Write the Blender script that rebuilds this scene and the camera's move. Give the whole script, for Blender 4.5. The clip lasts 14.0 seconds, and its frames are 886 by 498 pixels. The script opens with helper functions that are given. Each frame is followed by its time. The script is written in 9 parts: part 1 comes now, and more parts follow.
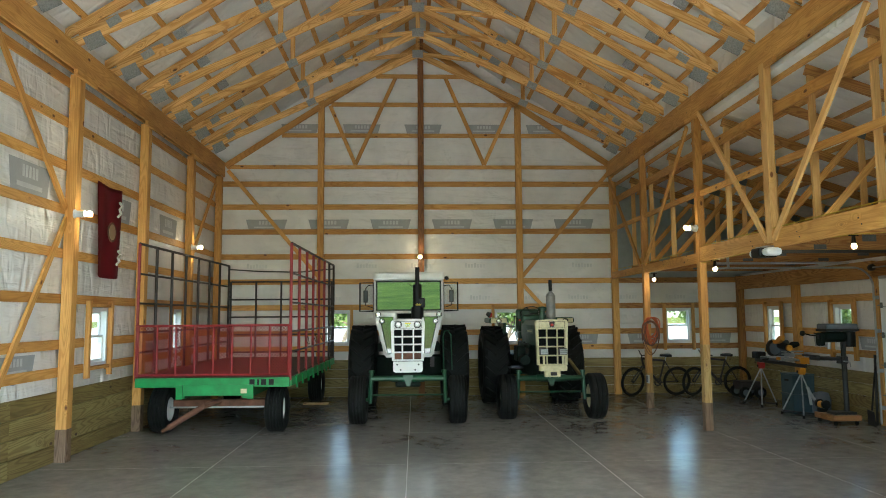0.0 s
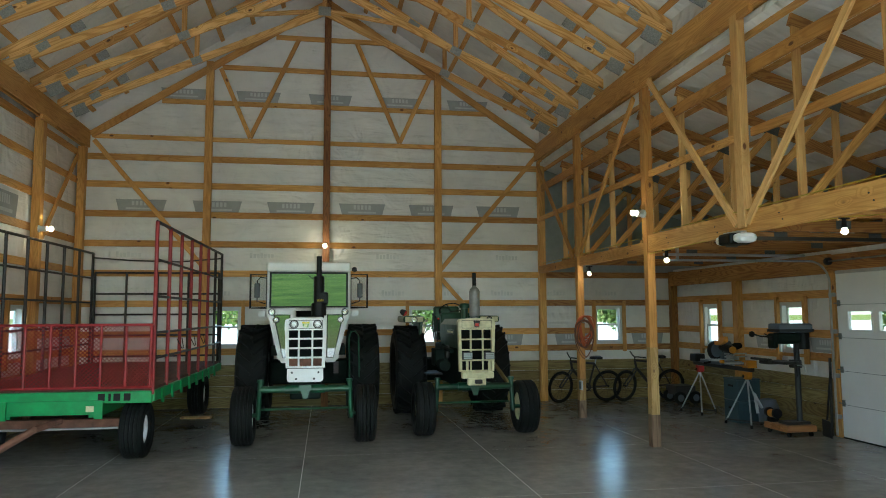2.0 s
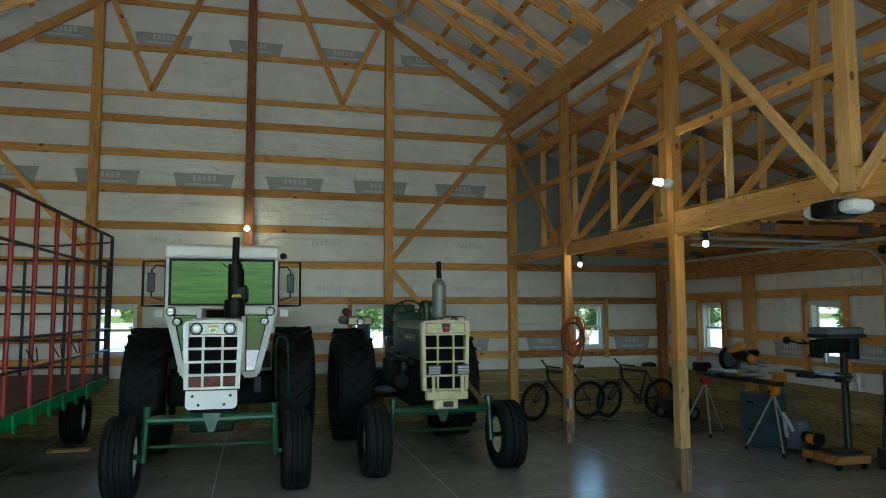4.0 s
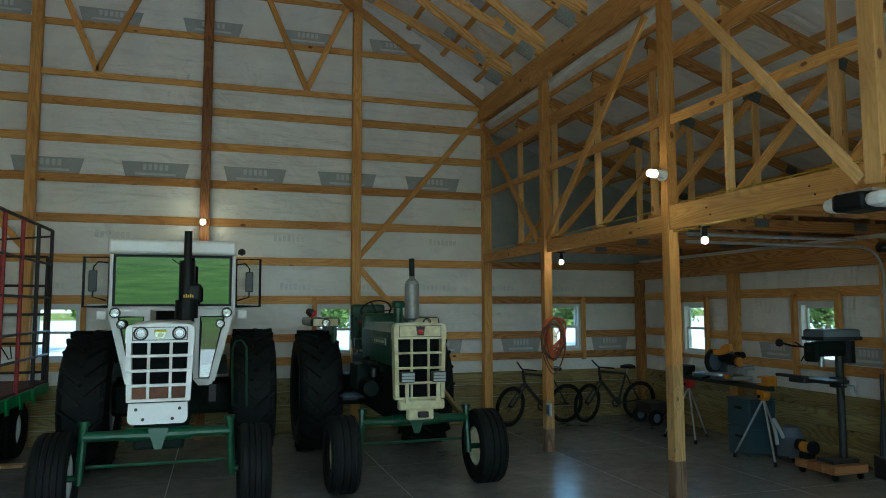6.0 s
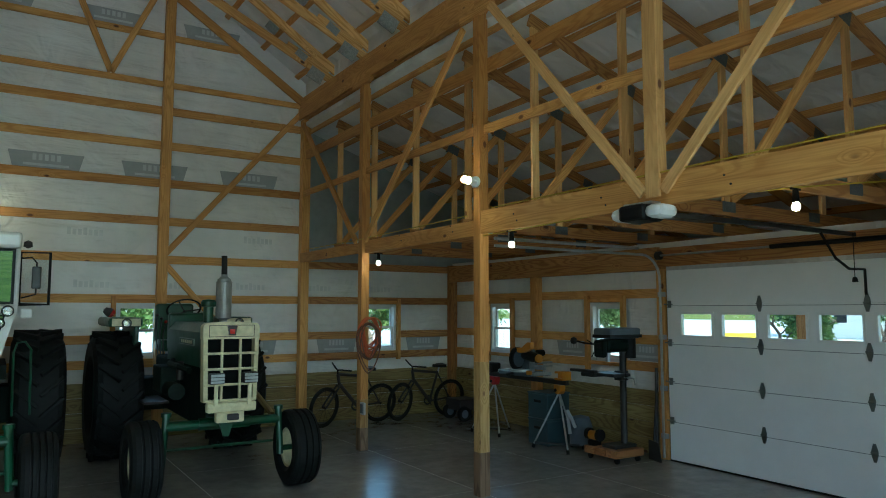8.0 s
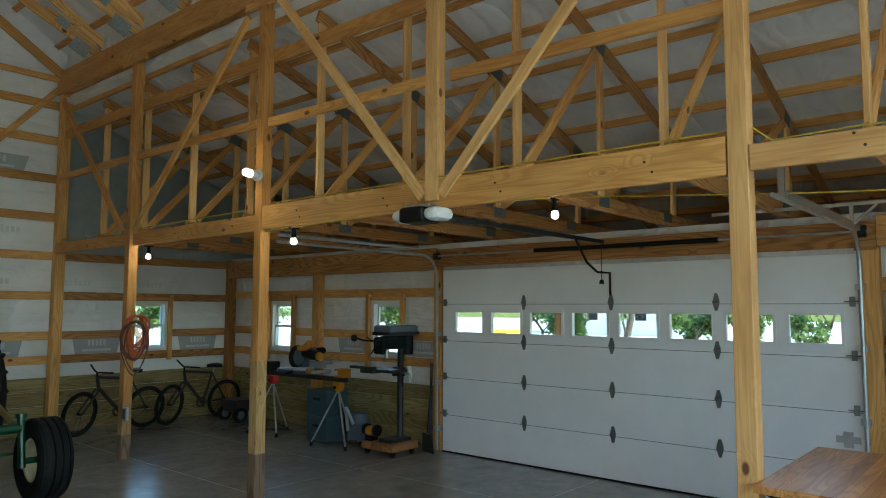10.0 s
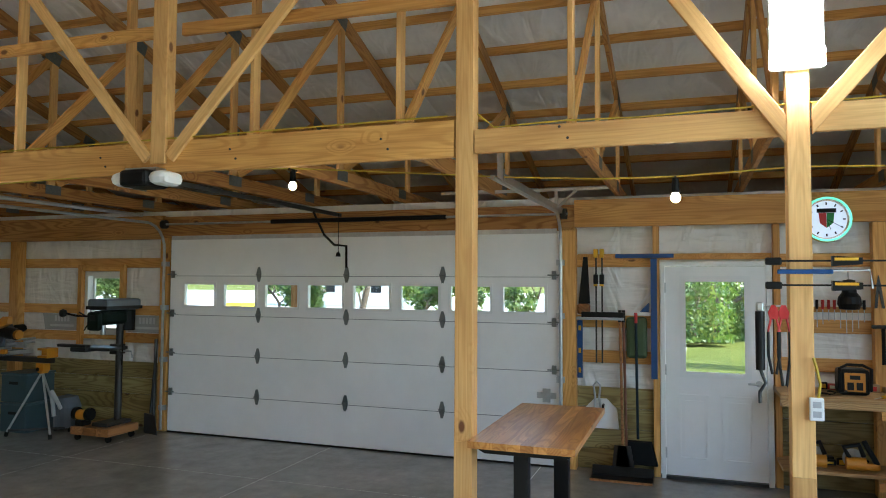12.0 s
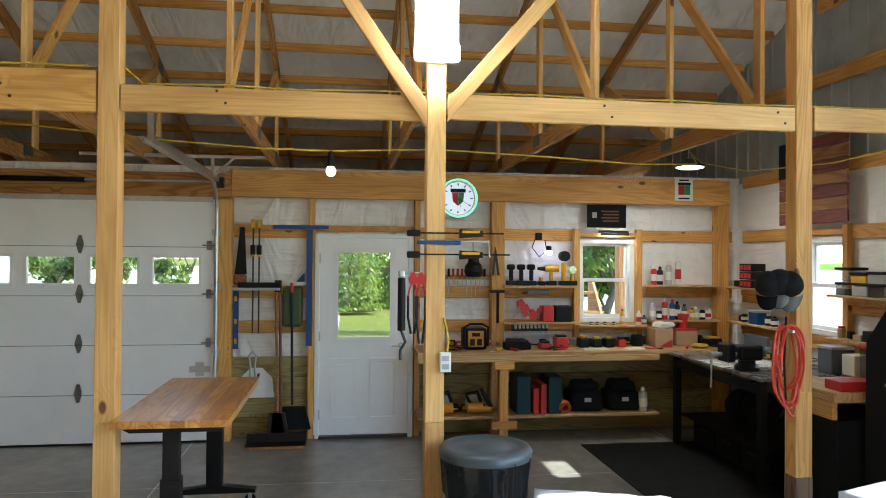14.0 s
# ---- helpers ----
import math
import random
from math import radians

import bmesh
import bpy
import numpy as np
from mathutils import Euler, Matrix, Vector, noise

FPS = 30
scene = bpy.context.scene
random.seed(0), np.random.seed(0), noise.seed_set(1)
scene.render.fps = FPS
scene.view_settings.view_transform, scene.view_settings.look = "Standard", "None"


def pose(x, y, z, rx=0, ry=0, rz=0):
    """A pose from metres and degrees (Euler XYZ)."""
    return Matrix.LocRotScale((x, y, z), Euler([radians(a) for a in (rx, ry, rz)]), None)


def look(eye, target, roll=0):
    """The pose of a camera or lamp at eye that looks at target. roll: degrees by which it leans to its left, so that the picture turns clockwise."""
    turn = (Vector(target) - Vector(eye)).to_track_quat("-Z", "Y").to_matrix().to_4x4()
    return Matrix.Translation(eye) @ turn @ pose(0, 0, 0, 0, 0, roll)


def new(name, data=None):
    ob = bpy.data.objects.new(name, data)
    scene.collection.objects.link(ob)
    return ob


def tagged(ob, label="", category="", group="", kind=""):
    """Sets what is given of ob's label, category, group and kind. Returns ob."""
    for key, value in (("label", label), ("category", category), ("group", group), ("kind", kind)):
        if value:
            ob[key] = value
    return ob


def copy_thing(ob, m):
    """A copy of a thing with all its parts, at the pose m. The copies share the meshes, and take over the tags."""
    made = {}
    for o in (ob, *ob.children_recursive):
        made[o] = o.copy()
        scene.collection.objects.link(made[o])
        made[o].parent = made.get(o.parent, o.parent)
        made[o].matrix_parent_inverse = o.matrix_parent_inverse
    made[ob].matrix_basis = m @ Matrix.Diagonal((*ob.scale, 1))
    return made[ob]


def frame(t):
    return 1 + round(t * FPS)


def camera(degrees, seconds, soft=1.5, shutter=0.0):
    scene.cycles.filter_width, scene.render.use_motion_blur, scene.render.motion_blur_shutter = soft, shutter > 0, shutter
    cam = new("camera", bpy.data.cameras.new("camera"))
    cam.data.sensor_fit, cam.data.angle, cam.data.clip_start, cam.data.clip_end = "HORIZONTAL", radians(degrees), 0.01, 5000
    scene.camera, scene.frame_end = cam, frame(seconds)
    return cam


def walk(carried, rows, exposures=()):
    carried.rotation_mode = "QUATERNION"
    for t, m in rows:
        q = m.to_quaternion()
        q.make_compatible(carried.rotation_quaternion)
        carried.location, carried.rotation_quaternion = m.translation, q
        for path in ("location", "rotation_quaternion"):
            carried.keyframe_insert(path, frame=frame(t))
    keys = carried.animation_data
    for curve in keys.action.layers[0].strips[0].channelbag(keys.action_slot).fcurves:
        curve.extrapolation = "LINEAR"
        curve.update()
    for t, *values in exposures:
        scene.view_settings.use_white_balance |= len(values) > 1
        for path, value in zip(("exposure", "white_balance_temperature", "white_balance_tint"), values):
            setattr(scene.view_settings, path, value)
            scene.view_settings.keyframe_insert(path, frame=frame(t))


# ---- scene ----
cam = camera(64.2, 14.0, soft=1.0)
# seconds, eye, target, roll
PATH = [
    (0, (-0.209, -0.143, 1.853), (-0.0494, 3.8363, 2.2284), -0.41),
    (0.5, (-0.167, 0.273, 1.85), (0.0829, 4.2475, 2.2263), -0.36),
    (1, (-0.128, 0.727, 1.839), (0.2481, 4.6922, 2.2113), -0.35),
    (1.5, (-0.076, 1.239, 1.84), (0.4353, 5.1889, 2.2087), -0.31),
    (2, (-0.063, 1.802, 1.849), (0.5918, 5.7311, 2.211), -0.26),
    (2.5, (-0.051, 2.412, 1.86), (0.7598, 6.313, 2.2181), -0.24),
    (3, (-0.007, 3.096, 1.874), (0.9627, 6.9604, 2.2264), -0.20),
    (3.5, (0.038, 3.824, 1.872), (1.0458, 7.6788, 2.2248), -0.18),
    (3.7, (0.069, 4.127, 1.868), (1.0765, 7.9819, 2.2208), -0.16),
    (4, (0.097, 4.46, 1.873), (1.1102, 8.3135, 2.2244), -0.15),
    (4.5, (0.135, 4.847, 1.885), (1.1368, 8.7043, 2.2316), -0.13),
    (5, (0.16, 5.068, 1.896), (1.1634, 8.9244, 2.2388), -0.14),
    (5.5, (0.173, 5.159, 1.908), (1.2278, 9.0025, 2.2457), -0.13),
    (5.8, (0.176, 5.165, 1.914), (1.3005, 8.9887, 2.2506), -0.11),
    (6, (0.163, 5.151, 1.924), (1.3714, 8.95, 2.2573), -0.16),
    (6.5, (0.154, 5.138, 1.916), (1.5789, 8.8611, 2.25), -0.07),
    (7, (0.15, 5.124, 1.909), (1.8105, 8.7478, 2.2461), -0.01),
    (7.2, (0.164, 5.118, 1.9), (1.9094, 8.7009, 2.2422), -0.02),
    (7.5, (0.142, 5.109, 1.892), (2.038, 8.615, 2.2356), 0.00),
    (8, (0.139, 5.096, 1.89), (2.2727, 8.461, 2.2366), 0.05),
    (8.5, (0.136, 5.083, 1.887), (2.5016, 8.2892, 2.2376), 0.10),
    (9, (0.134, 5.07, 1.885), (2.7244, 8.0976, 2.2384), 0.15),
    (9.3, (0.133, 5.063, 1.884), (2.8552, 7.9723, 2.2387), 0.18),
    (9.5, (0.155, 5.064, 1.892), (2.9775, 7.8763, 2.2411), 0.23),
    (10, (0.153, 5.056, 1.89), (3.1912, 7.6362, 2.2271), 0.25),
    (10.5, (0.155, 5.046, 1.885), (3.3962, 7.3695, 2.1918), 0.25),
    (11, (0.162, 5.045, 1.885), (3.5963, 7.0781, 2.1525), 0.28),
    (11.5, (0.173, 5.04, 1.889), (3.7799, 6.7546, 2.1165), 0.30),
    (12, (0.164, 5.038, 1.887), (3.9328, 6.3635, 2.077), 0.35),
    (12.5, (0.154, 5.032, 1.877), (4.0544, 5.9045, 2.0343), 0.46),
    (13, (0.143, 5.033, 1.877), (4.1209, 5.4344, 1.9953), 0.44),
    (13.5, (0.13, 5.03, 1.871), (4.1283, 4.9564, 1.9546), 0.46),
    (14, (0.115, 5.026, 1.867), (4.077, 4.4795, 1.9146), 0.44),
]
EXPOSURES = [(0.0, 2.62, 5900, -3), (3.0, 2.17, 5350, -9), (6.0, 1.96, 5080, -12), (6.5, 1.91, 4900, -14), (9.5, 2.20, 5200, -9), (11.5, 2.57, 5600, 1), (14.0, 2.63, 6080, 2)]
walk(cam, [(t, look(eye, target, roll)) for t, eye, target, roll in PATH], EXPOSURES)

# ---- sky, sun, large lights ----
SUN_WAY = Vector((0.03, 1.0, -0.74)).normalized()
world = bpy.data.worlds.new("sky")
scene.world = world
world.use_nodes = True
wn = world.node_tree
sky = wn.nodes.new("ShaderNodeTexSky")
sky.sky_type = "NISHITA"
sky.sun_disc = False
sky.sun_elevation = math.asin(-SUN_WAY.z)
sky.sun_rotation = math.atan2(-SUN_WAY.x, -SUN_WAY.y)
wn.links.new(sky.outputs[0], wn.nodes["Background"].inputs[0])
wn.nodes["Background"].inputs[1].default_value = 0.15
sun_lamp = bpy.data.lights.new("sun", "SUN")
sun_lamp.energy, sun_lamp.angle, sun_lamp.color = 3.0, radians(0.6), (1.0, 0.95, 0.86)
sun = new("sun", sun_lamp)
sun.rotation_euler = SUN_WAY.to_track_quat("-Z", "Y").to_euler()


# ---- materials ----
def base_material(name):
    m = bpy.data.materials.new(name)
    m.use_nodes = True
    t = m.node_tree
    return m, t, t.nodes["Principled BSDF"]


def node(t, kind, **values):
    n = t.nodes.new(kind)
    for k, v in values.items():
        n.inputs[k.replace("_", " ")].default_value = v
    return n


def ramp(t, source, stops):
    r = t.nodes.new("ShaderNodeValToRGB")
    while len(r.color_ramp.elements) < len(stops):
        r.color_ramp.elements.new(0.5)
    for e, (p, c) in zip(r.color_ramp.elements, stops):
        e.position, e.color = p, (*c, 1)
    t.links.new(source, r.inputs[0])
    return r.outputs[0]


def mixed(t, kind, factor, a, b):
    n = t.nodes.new("ShaderNodeMix")
    n.data_type, n.blend_type = "RGBA", kind
    for i, v in ((0, factor), (6, a), (7, b)):
        if isinstance(v, (int, float)):
            n.inputs[i].default_value = v
        elif isinstance(v, tuple):
            n.inputs[i].default_value = (*v, 1)
        else:
            t.links.new(v, n.inputs[i])
    return n.outputs[2]


def mapped(t, scale, shift=0.0):
    """Object coordinates, scaled, moved at random from piece to piece."""
    co = t.nodes.new("ShaderNodeTexCoord")
    info = t.nodes.new("ShaderNodeObjectInfo")
    mul = t.nodes.new("ShaderNodeMath")
    mul.operation = "MULTIPLY"
    mul.inputs[1].default_value = shift
    t.links.new(info.outputs["Random"], mul.inputs[0])
    mp = t.nodes.new("ShaderNodeMapping")
    mp.inputs["Scale"].default_value = scale
    t.links.new(co.outputs["Object"], mp.inputs["Vector"])
    comb = t.nodes.new("ShaderNodeCombineXYZ")
    for i in range(3):
        t.links.new(mul.outputs[0], comb.inputs[i])
    t.links.new(comb.outputs[0], mp.inputs["Location"])
    return mp.outputs[0], info.outputs["Random"]


def bumped(t, bsdf, height, strength, distance):
    b = t.nodes.new("ShaderNodeBump")
    b.inputs["Strength"].default_value, b.inputs["Distance"].default_value = strength, distance
    t.links.new(height, b.inputs["Height"])
    t.links.new(b.outputs[0], bsdf.inputs["Normal"])


def wood(name, light, dark, knot, rough=0.6, rings=18.0):
    """Sawn timber, grain along the local x axis: ring lines that bow round the knots."""
    m, t, p = base_material(name)

    def math_node(kind, a, b=None, c=None):
        n = t.nodes.new("ShaderNodeMath")
        n.operation = kind
        for i, v in enumerate((a, b, c)):
            if isinstance(v, (int, float)):
                n.inputs[i].default_value = v
            elif v is not None:
                t.links.new(v, n.inputs[i])
        return n.outputs[0]
    v, rnd = mapped(t, (0.55, 5.5, 5.5), 37.0)
    field = node(t, "ShaderNodeTexNoise", Scale=0.9, Detail=1.5, Roughness=0.45)
    t.links.new(v, field.inputs["Vector"])
    v3, _ = mapped(t, (1.0, 1.9, 1.9), 23.0)
    vor = node(t, "ShaderNodeTexVoronoi", Scale=2.1)
    t.links.new(v3, vor.inputs["Vector"])
    bow = ramp(t, vor.outputs["Distance"], [(0.05, (0.15, 0.15, 0.15)), (0.26, (0, 0, 0))])
    phase = math_node("MULTIPLY", math_node("ADD", field.outputs[0], bow), rings * 6.283)
    line = math_node("MULTIPLY_ADD", math_node("SINE", phase), 0.5, 0.5)
    v2, _ = mapped(t, (1.2, 60, 60), 11.0)
    fibre = node(t, "ShaderNodeTexNoise", Scale=1.6, Detail=3.0)
    t.links.new(v2, fibre.inputs["Vector"])
    v4, _ = mapped(t, (0.8, 3, 3), 5.0)
    cloud = node(t, "ShaderNodeTexNoise", Scale=1.7, Detail=4.0)
    t.links.new(v4, cloud.inputs["Vector"])
    c = ramp(t, line, [(0.05, dark), (0.55, light)])
    c = mixed(t, "MULTIPLY", 0.75, c, ramp(t, cloud.outputs[0], [(0.3, (0.72, 0.62, 0.52)), (0.65, (1.06, 1.06, 1.06))]))
    c = mixed(t, "MULTIPLY", 0.5, c, ramp(t, fibre.outputs[0], [(0.3, (0.7, 0.6, 0.5)), (0.65, (1, 1, 1))]))
    c = mixed(t, "MIX", ramp(t, vor.outputs["Distance"], [(0.06, (1, 1, 1)), (0.10, (0, 0, 0))]), c, knot)
    tone = ramp(t, rnd, [(0.0, (0.76, 0.70, 0.62)), (0.5, (0.95, 0.94, 0.92)), (1.0, (1.08, 1.1, 1.12))])
    c = mixed(t, "MULTIPLY", 1.0, c, tone)
    t.links.new(c, p.inputs["Base Color"])
    p.inputs["Roughness"].default_value = rough
    bumped(t, p, fibre.outputs[0], 0.25, 0.004)
    return m


def plain(name, colour, rough=0.5, metal=0.0, vary=0.12, scale=6.0, coat=0.0, grain=0.05, spec=0.5):
    """Paint, plastic, rubber or metal with mottling at two scales."""
    m, t, p = base_material(name)
    v, rnd = mapped(t, (1, 1, 1), 19.0)
    n1 = node(t, "ShaderNodeTexNoise", Scale=scale, Detail=6.0, Roughness=0.65)
    n2 = node(t, "ShaderNodeTexNoise", Scale=scale * 14, Detail=3.0)
    t.links.new(v, n1.inputs["Vector"])
    t.links.new(v, n2.inputs["Vector"])
    lo, hi = 1 - vary, 1 + vary * 0.5
    c = mixed(t, "MULTIPLY", 1.0, tuple(colour), ramp(t, n1.outputs[0], [(0.3, (lo, lo, lo)), (0.7, (hi, hi, hi))]))
    t.links.new(c, p.inputs["Base Color"])
    r = t.nodes.new("ShaderNodeMapRange")
    r.inputs["To Min"].default_value, r.inputs["To Max"].default_value = max(0.03, rough - 0.12), min(1, rough + 0.14)
    t.links.new(n1.outputs[0], r.inputs["Value"])
    t.links.new(r.outputs[0], p.inputs["Roughness"])
    p.inputs["Metallic"].default_value = metal
    p.inputs["Coat Weight"].default_value = coat
    p.inputs["Specular IOR Level"].default_value = spec
    if grain:
        bumped(t, p, n2.outputs[0], grain, 0.003)
    return m


def glow(name, colour, strength):
    m, t, p = base_material(name)
    p.inputs["Base Color"].default_value = (*colour, 1)
    p.inputs["Emission Color"].default_value = (*colour, 1)
    p.inputs["Emission Strength"].default_value = strength
    return m


def glass(name, tint=(0.95, 0.97, 0.96), rough=0.02, mirror=0.04):
    m = bpy.data.materials.new(name)
    m.use_nodes = True
    t = m.node_tree
    t.nodes.remove(t.nodes["Principled BSDF"])
    tr = t.nodes.new("ShaderNodeBsdfTransparent")
    tr.inputs[0].default_value = (*tint, 1)
    gl = t.nodes.new("ShaderNodeBsdfGlossy")
    gl.inputs["Roughness"].default_value = rough
    lw = t.nodes.new("ShaderNodeLayerWeight")
    lw.inputs[0].default_value = 0.5
    pw = t.nodes.new("ShaderNodeMath")
    pw.operation = "POWER"
    pw.inputs[1].default_value = 5.0
    t.links.new(lw.outputs["Facing"], pw.inputs[0])
    mul = t.nodes.new("ShaderNodeMath")
    mul.operation = "MULTIPLY_ADD"
    mul.inputs[1].default_value, mul.inputs[2].default_value = 0.9 - mirror, mirror
    t.links.new(pw.outputs[0], mul.inputs[0])
    mx = t.nodes.new("ShaderNodeMixShader")
    t.links.new(mul.outputs[0], mx.inputs[0])
    t.links.new(tr.outputs[0], mx.inputs[1])
    t.links.new(gl.outputs[0], mx.inputs[2])
    t.links.new(mx.outputs[0], t.nodes["Material Output"].inputs[0])
    return m


def wrap_material(name, colour, wrinkle=0.5, scale=1.0):
    """Thin white building wrap, slack, with soft folds and a few sharp creases."""
    m, t, p = base_material(name)
    co = t.nodes.new("ShaderNodeTexCoord")
    n1 = node(t, "ShaderNodeTexNoise", Scale=0.9 * scale, Detail=3.0, Roughness=0.5, Distortion=1.0)
    n2 = node(t, "ShaderNodeTexNoise", Scale=1.5 * scale, Detail=2.5, Roughness=0.45, Distortion=1.2)
    mp = t.nodes.new("ShaderNodeMapping")
    mp.inputs["Rotation"].default_value = (0.6, 0.7, 0.5)
    mp.inputs["Scale"].default_value = (1.0, 2.2, 1.0)
    t.links.new(co.outputs["Object"], mp.inputs[0])
    t.links.new(co.outputs["Object"], n1.inputs["Vector"])
    t.links.new(mp.outputs[0], n2.inputs["Vector"])
    c = mixed(t, "MULTIPLY", 1.0, colour, ramp(t, n1.outputs[0], [(0.3, (0.86, 0.86, 0.86)), (0.7, (1.03, 1.03, 1.02))]))
    t.links.new(c, p.inputs["Base Color"])
    p.inputs["Roughness"].default_value = 0.33
    n3 = node(t, "ShaderNodeTexNoise", Scale=2.3 * scale, Detail=3.0, Roughness=0.5, Distortion=0.4)
    mp3 = t.nodes.new("ShaderNodeMapping")
    mp3.inputs["Rotation"].default_value = (-0.9, -0.6, 0.2)
    mp3.inputs["Scale"].default_value = (0.5, 0.5, 3.2)
    t.links.new(co.outputs["Object"], mp3.inputs[0])
    t.links.new(mp3.outputs[0], n3.inputs["Vector"])
    mix = t.nodes.new("ShaderNodeMath")
    mix.operation = "MULTIPLY_ADD"
    mix.inputs[1].default_value = 0.45
    t.links.new(n3.outputs[0], mix.inputs[0])
    t.links.new(n2.outputs[0], mix.inputs[2])
    bumped(t, p, mix.outputs[0], wrinkle, 0.10)
    return m


def concrete_material():
    m, t, p = base_material("polished_concrete")
    co = t.nodes.new("ShaderNodeTexCoord")
    n1 = node(t, "ShaderNodeTexNoise", Scale=0.55, Detail=6.0, Roughness=0.6, Distortion=0.8)
    n2 = node(t, "ShaderNodeTexNoise", Scale=5.0, Detail=6.0, Roughness=0.7)
    n3 = node(t, "ShaderNodeTexNoise", Scale=140.0, Detail=2.0)
    for n in (n1, n2, n3):
        t.links.new(co.outputs["Object"], n.inputs["Vector"])
    c = ramp(t, n1.outputs[0], [(0.25, (0.20, 0.20, 0.182)), (0.55, (0.295, 0.29, 0.262)), (0.8, (0.38, 0.37, 0.335))])
    c = mixed(t, "MULTIPLY", 0.7, c, ramp(t, n2.outputs[0], [(0.3, (0.66, 0.66, 0.66)), (0.65, (1.06, 1.05, 1.03))]))
    c = mixed(t, "MULTIPLY", 0.3, c, ramp(t, n3.outputs[0], [(0.4, (0.7, 0.7, 0.7)), (0.6, (1, 1, 1))]))
    t.links.new(c, p.inputs["Base Color"])
    r = t.nodes.new("ShaderNodeMapRange")
    r.inputs["To Min"].default_value, r.inputs["To Max"].default_value = 0.14, 0.30
    t.links.new(n2.outputs[0], r.inputs["Value"])
    t.links.new(r.outputs[0], p.inputs["Roughness"])
    p.inputs["Specular IOR Level"].default_value = 0.7
    bumped(t, p, n2.outputs[0], 0.06, 0.01)
    return m


M_WOOD = wood("yellow_pine", (0.78, 0.44, 0.13), (0.665, 0.345, 0.088), (0.16, 0.06, 0.018))
M_WOOD_L = wood("fresh_pine", (0.90, 0.58, 0.23), (0.845, 0.52, 0.195), (0.19, 0.07, 0.022), rings=16.0)
M_WOOD_T = wood("truss_pine", (0.94, 0.60, 0.23), (0.74, 0.40, 0.11), (0.13, 0.05, 0.016), rings=14.0)
# Darker copy of the pine: the lean-to's dimness is put into its colour.
M_WOOD_D = wood("shaded_pine", (0.56, 0.30, 0.09), (0.38, 0.175, 0.045), (0.11, 0.04, 0.014))
M_TREAT = wood("treated_pine", (0.37, 0.31, 0.125), (0.25, 0.195, 0.07), (0.08, 0.04, 0.02))
M_SLEEVE = wood("treated_grey_pine", (0.27, 0.19, 0.125), (0.16, 0.105, 0.065), (0.07, 0.04, 0.02))
M_PLY = wood("plywood", (0.66, 0.46, 0.22), (0.50, 0.31, 0.13), (0.2, 0.09, 0.04))
M_BUTCHER = wood("oiled_beech", (0.68, 0.345, 0.095), (0.54, 0.24, 0.055), (0.32, 0.12, 0.03), rough=0.3)
M_WRAP = wrap_material("building_wrap", (0.89, 0.87, 0.855), wrinkle=0.9)
M_ROOF = wrap_material("roof_insulation", (0.88, 0.88, 0.88), wrinkle=0.8, scale=1.2)
M_PRINT = plain("faded_print", (0.42, 0.43, 0.44), 0.55)
M_PRINT_L = plain("print_letters", (0.62, 0.63, 0.64), 0.55)
M_CONC = concrete_material()
M_STEEL = plain("galvanised_steel", (0.55, 0.57, 0.58), 0.38, 0.9, 0.2, 14)
M_DARKMETAL = plain("dark_metal", (0.05, 0.05, 0.05), 0.45, 0.6)
M_BLACK = plain("black_plastic", (0.008, 0.008, 0.008), 0.45, spec=0.22)
M_RUBBER = plain("tyre_rubber", (0.010, 0.011, 0.0105), 0.65, grain=0.2, spec=0.16)
M_DOORWHITE = plain("door_white", (0.86, 0.86, 0.86), 0.45, vary=0.05, scale=2)
M_VINYL = plain("white_vinyl", (0.82, 0.83, 0.83), 0.35, vary=0.04)
M_GLASS = glass("clear_glass")
M_PLATE = plain("truss_plate", (0.36, 0.37, 0.36), 0.5, 0.25, 0.35, 45, grain=0.4)
# Same steel plates in darker grey, with shade under the lean-to roof painted in.
M_PLATE_D = plain("shaded_truss_plate", (0.13, 0.14, 0.14), 0.6, 0.25, 0.35, 45, grain=0.4)
M_LINER = plain("grey_steel_liner", (0.42, 0.46, 0.46), 0.35, 0.2, 0.15, 5)
M_BULB = glow("bulb_glow", (1.0, 0.78, 0.48), 20.0)
M_DISC = glow("disc_lamp_glow", (1.0, 0.95, 0.86), 22.0)
M_BAR = glow("bar_lamp_glow", (1.0, 0.97, 0.92), 7.0)
M_LED = glow("led_glow", (0.97, 0.97, 1.0), 30.0)


# ---- builders ----
def mesh_of(bm, name, smooth=False):
    me = bpy.data.meshes.new(name)
    bm.normal_update()
    bm.to_mesh(me)
    bm.free()
    if smooth:
        for f in me.polygons:
            f.use_smooth = True
    return me


def under(ob, parent):
    """Parent ob, whose matrix_basis is in the world, to parent."""
    if parent is not None:
        ob.parent = parent
        chain, q = Matrix.Identity(4), parent
        while q is not None:
            chain = q.matrix_parent_inverse @ q.matrix_basis @ chain if q.parent else q.matrix_basis @ chain
            q = q.parent
        ob.matrix_parent_inverse = chain.inverted()
    return ob


def part(name, bm, material, parent, label="", smooth=False):
    me = bm if isinstance(bm, bpy.types.Mesh) else mesh_of(bm, name, smooth)
    if material is not None and not me.materials:
        me.materials.append(material)
    ob = new(name, me)
    under(ob, parent)
    return tagged(ob, label)


def thing(name, x, y, z, label, category, group="", kind="", rz=0):
    ob = new(name)
    ob.empty_display_size = 0.1
    ob.matrix_basis = pose(x, y, z, 0, 0, rz)
    return tagged(ob, label, category, group, kind)


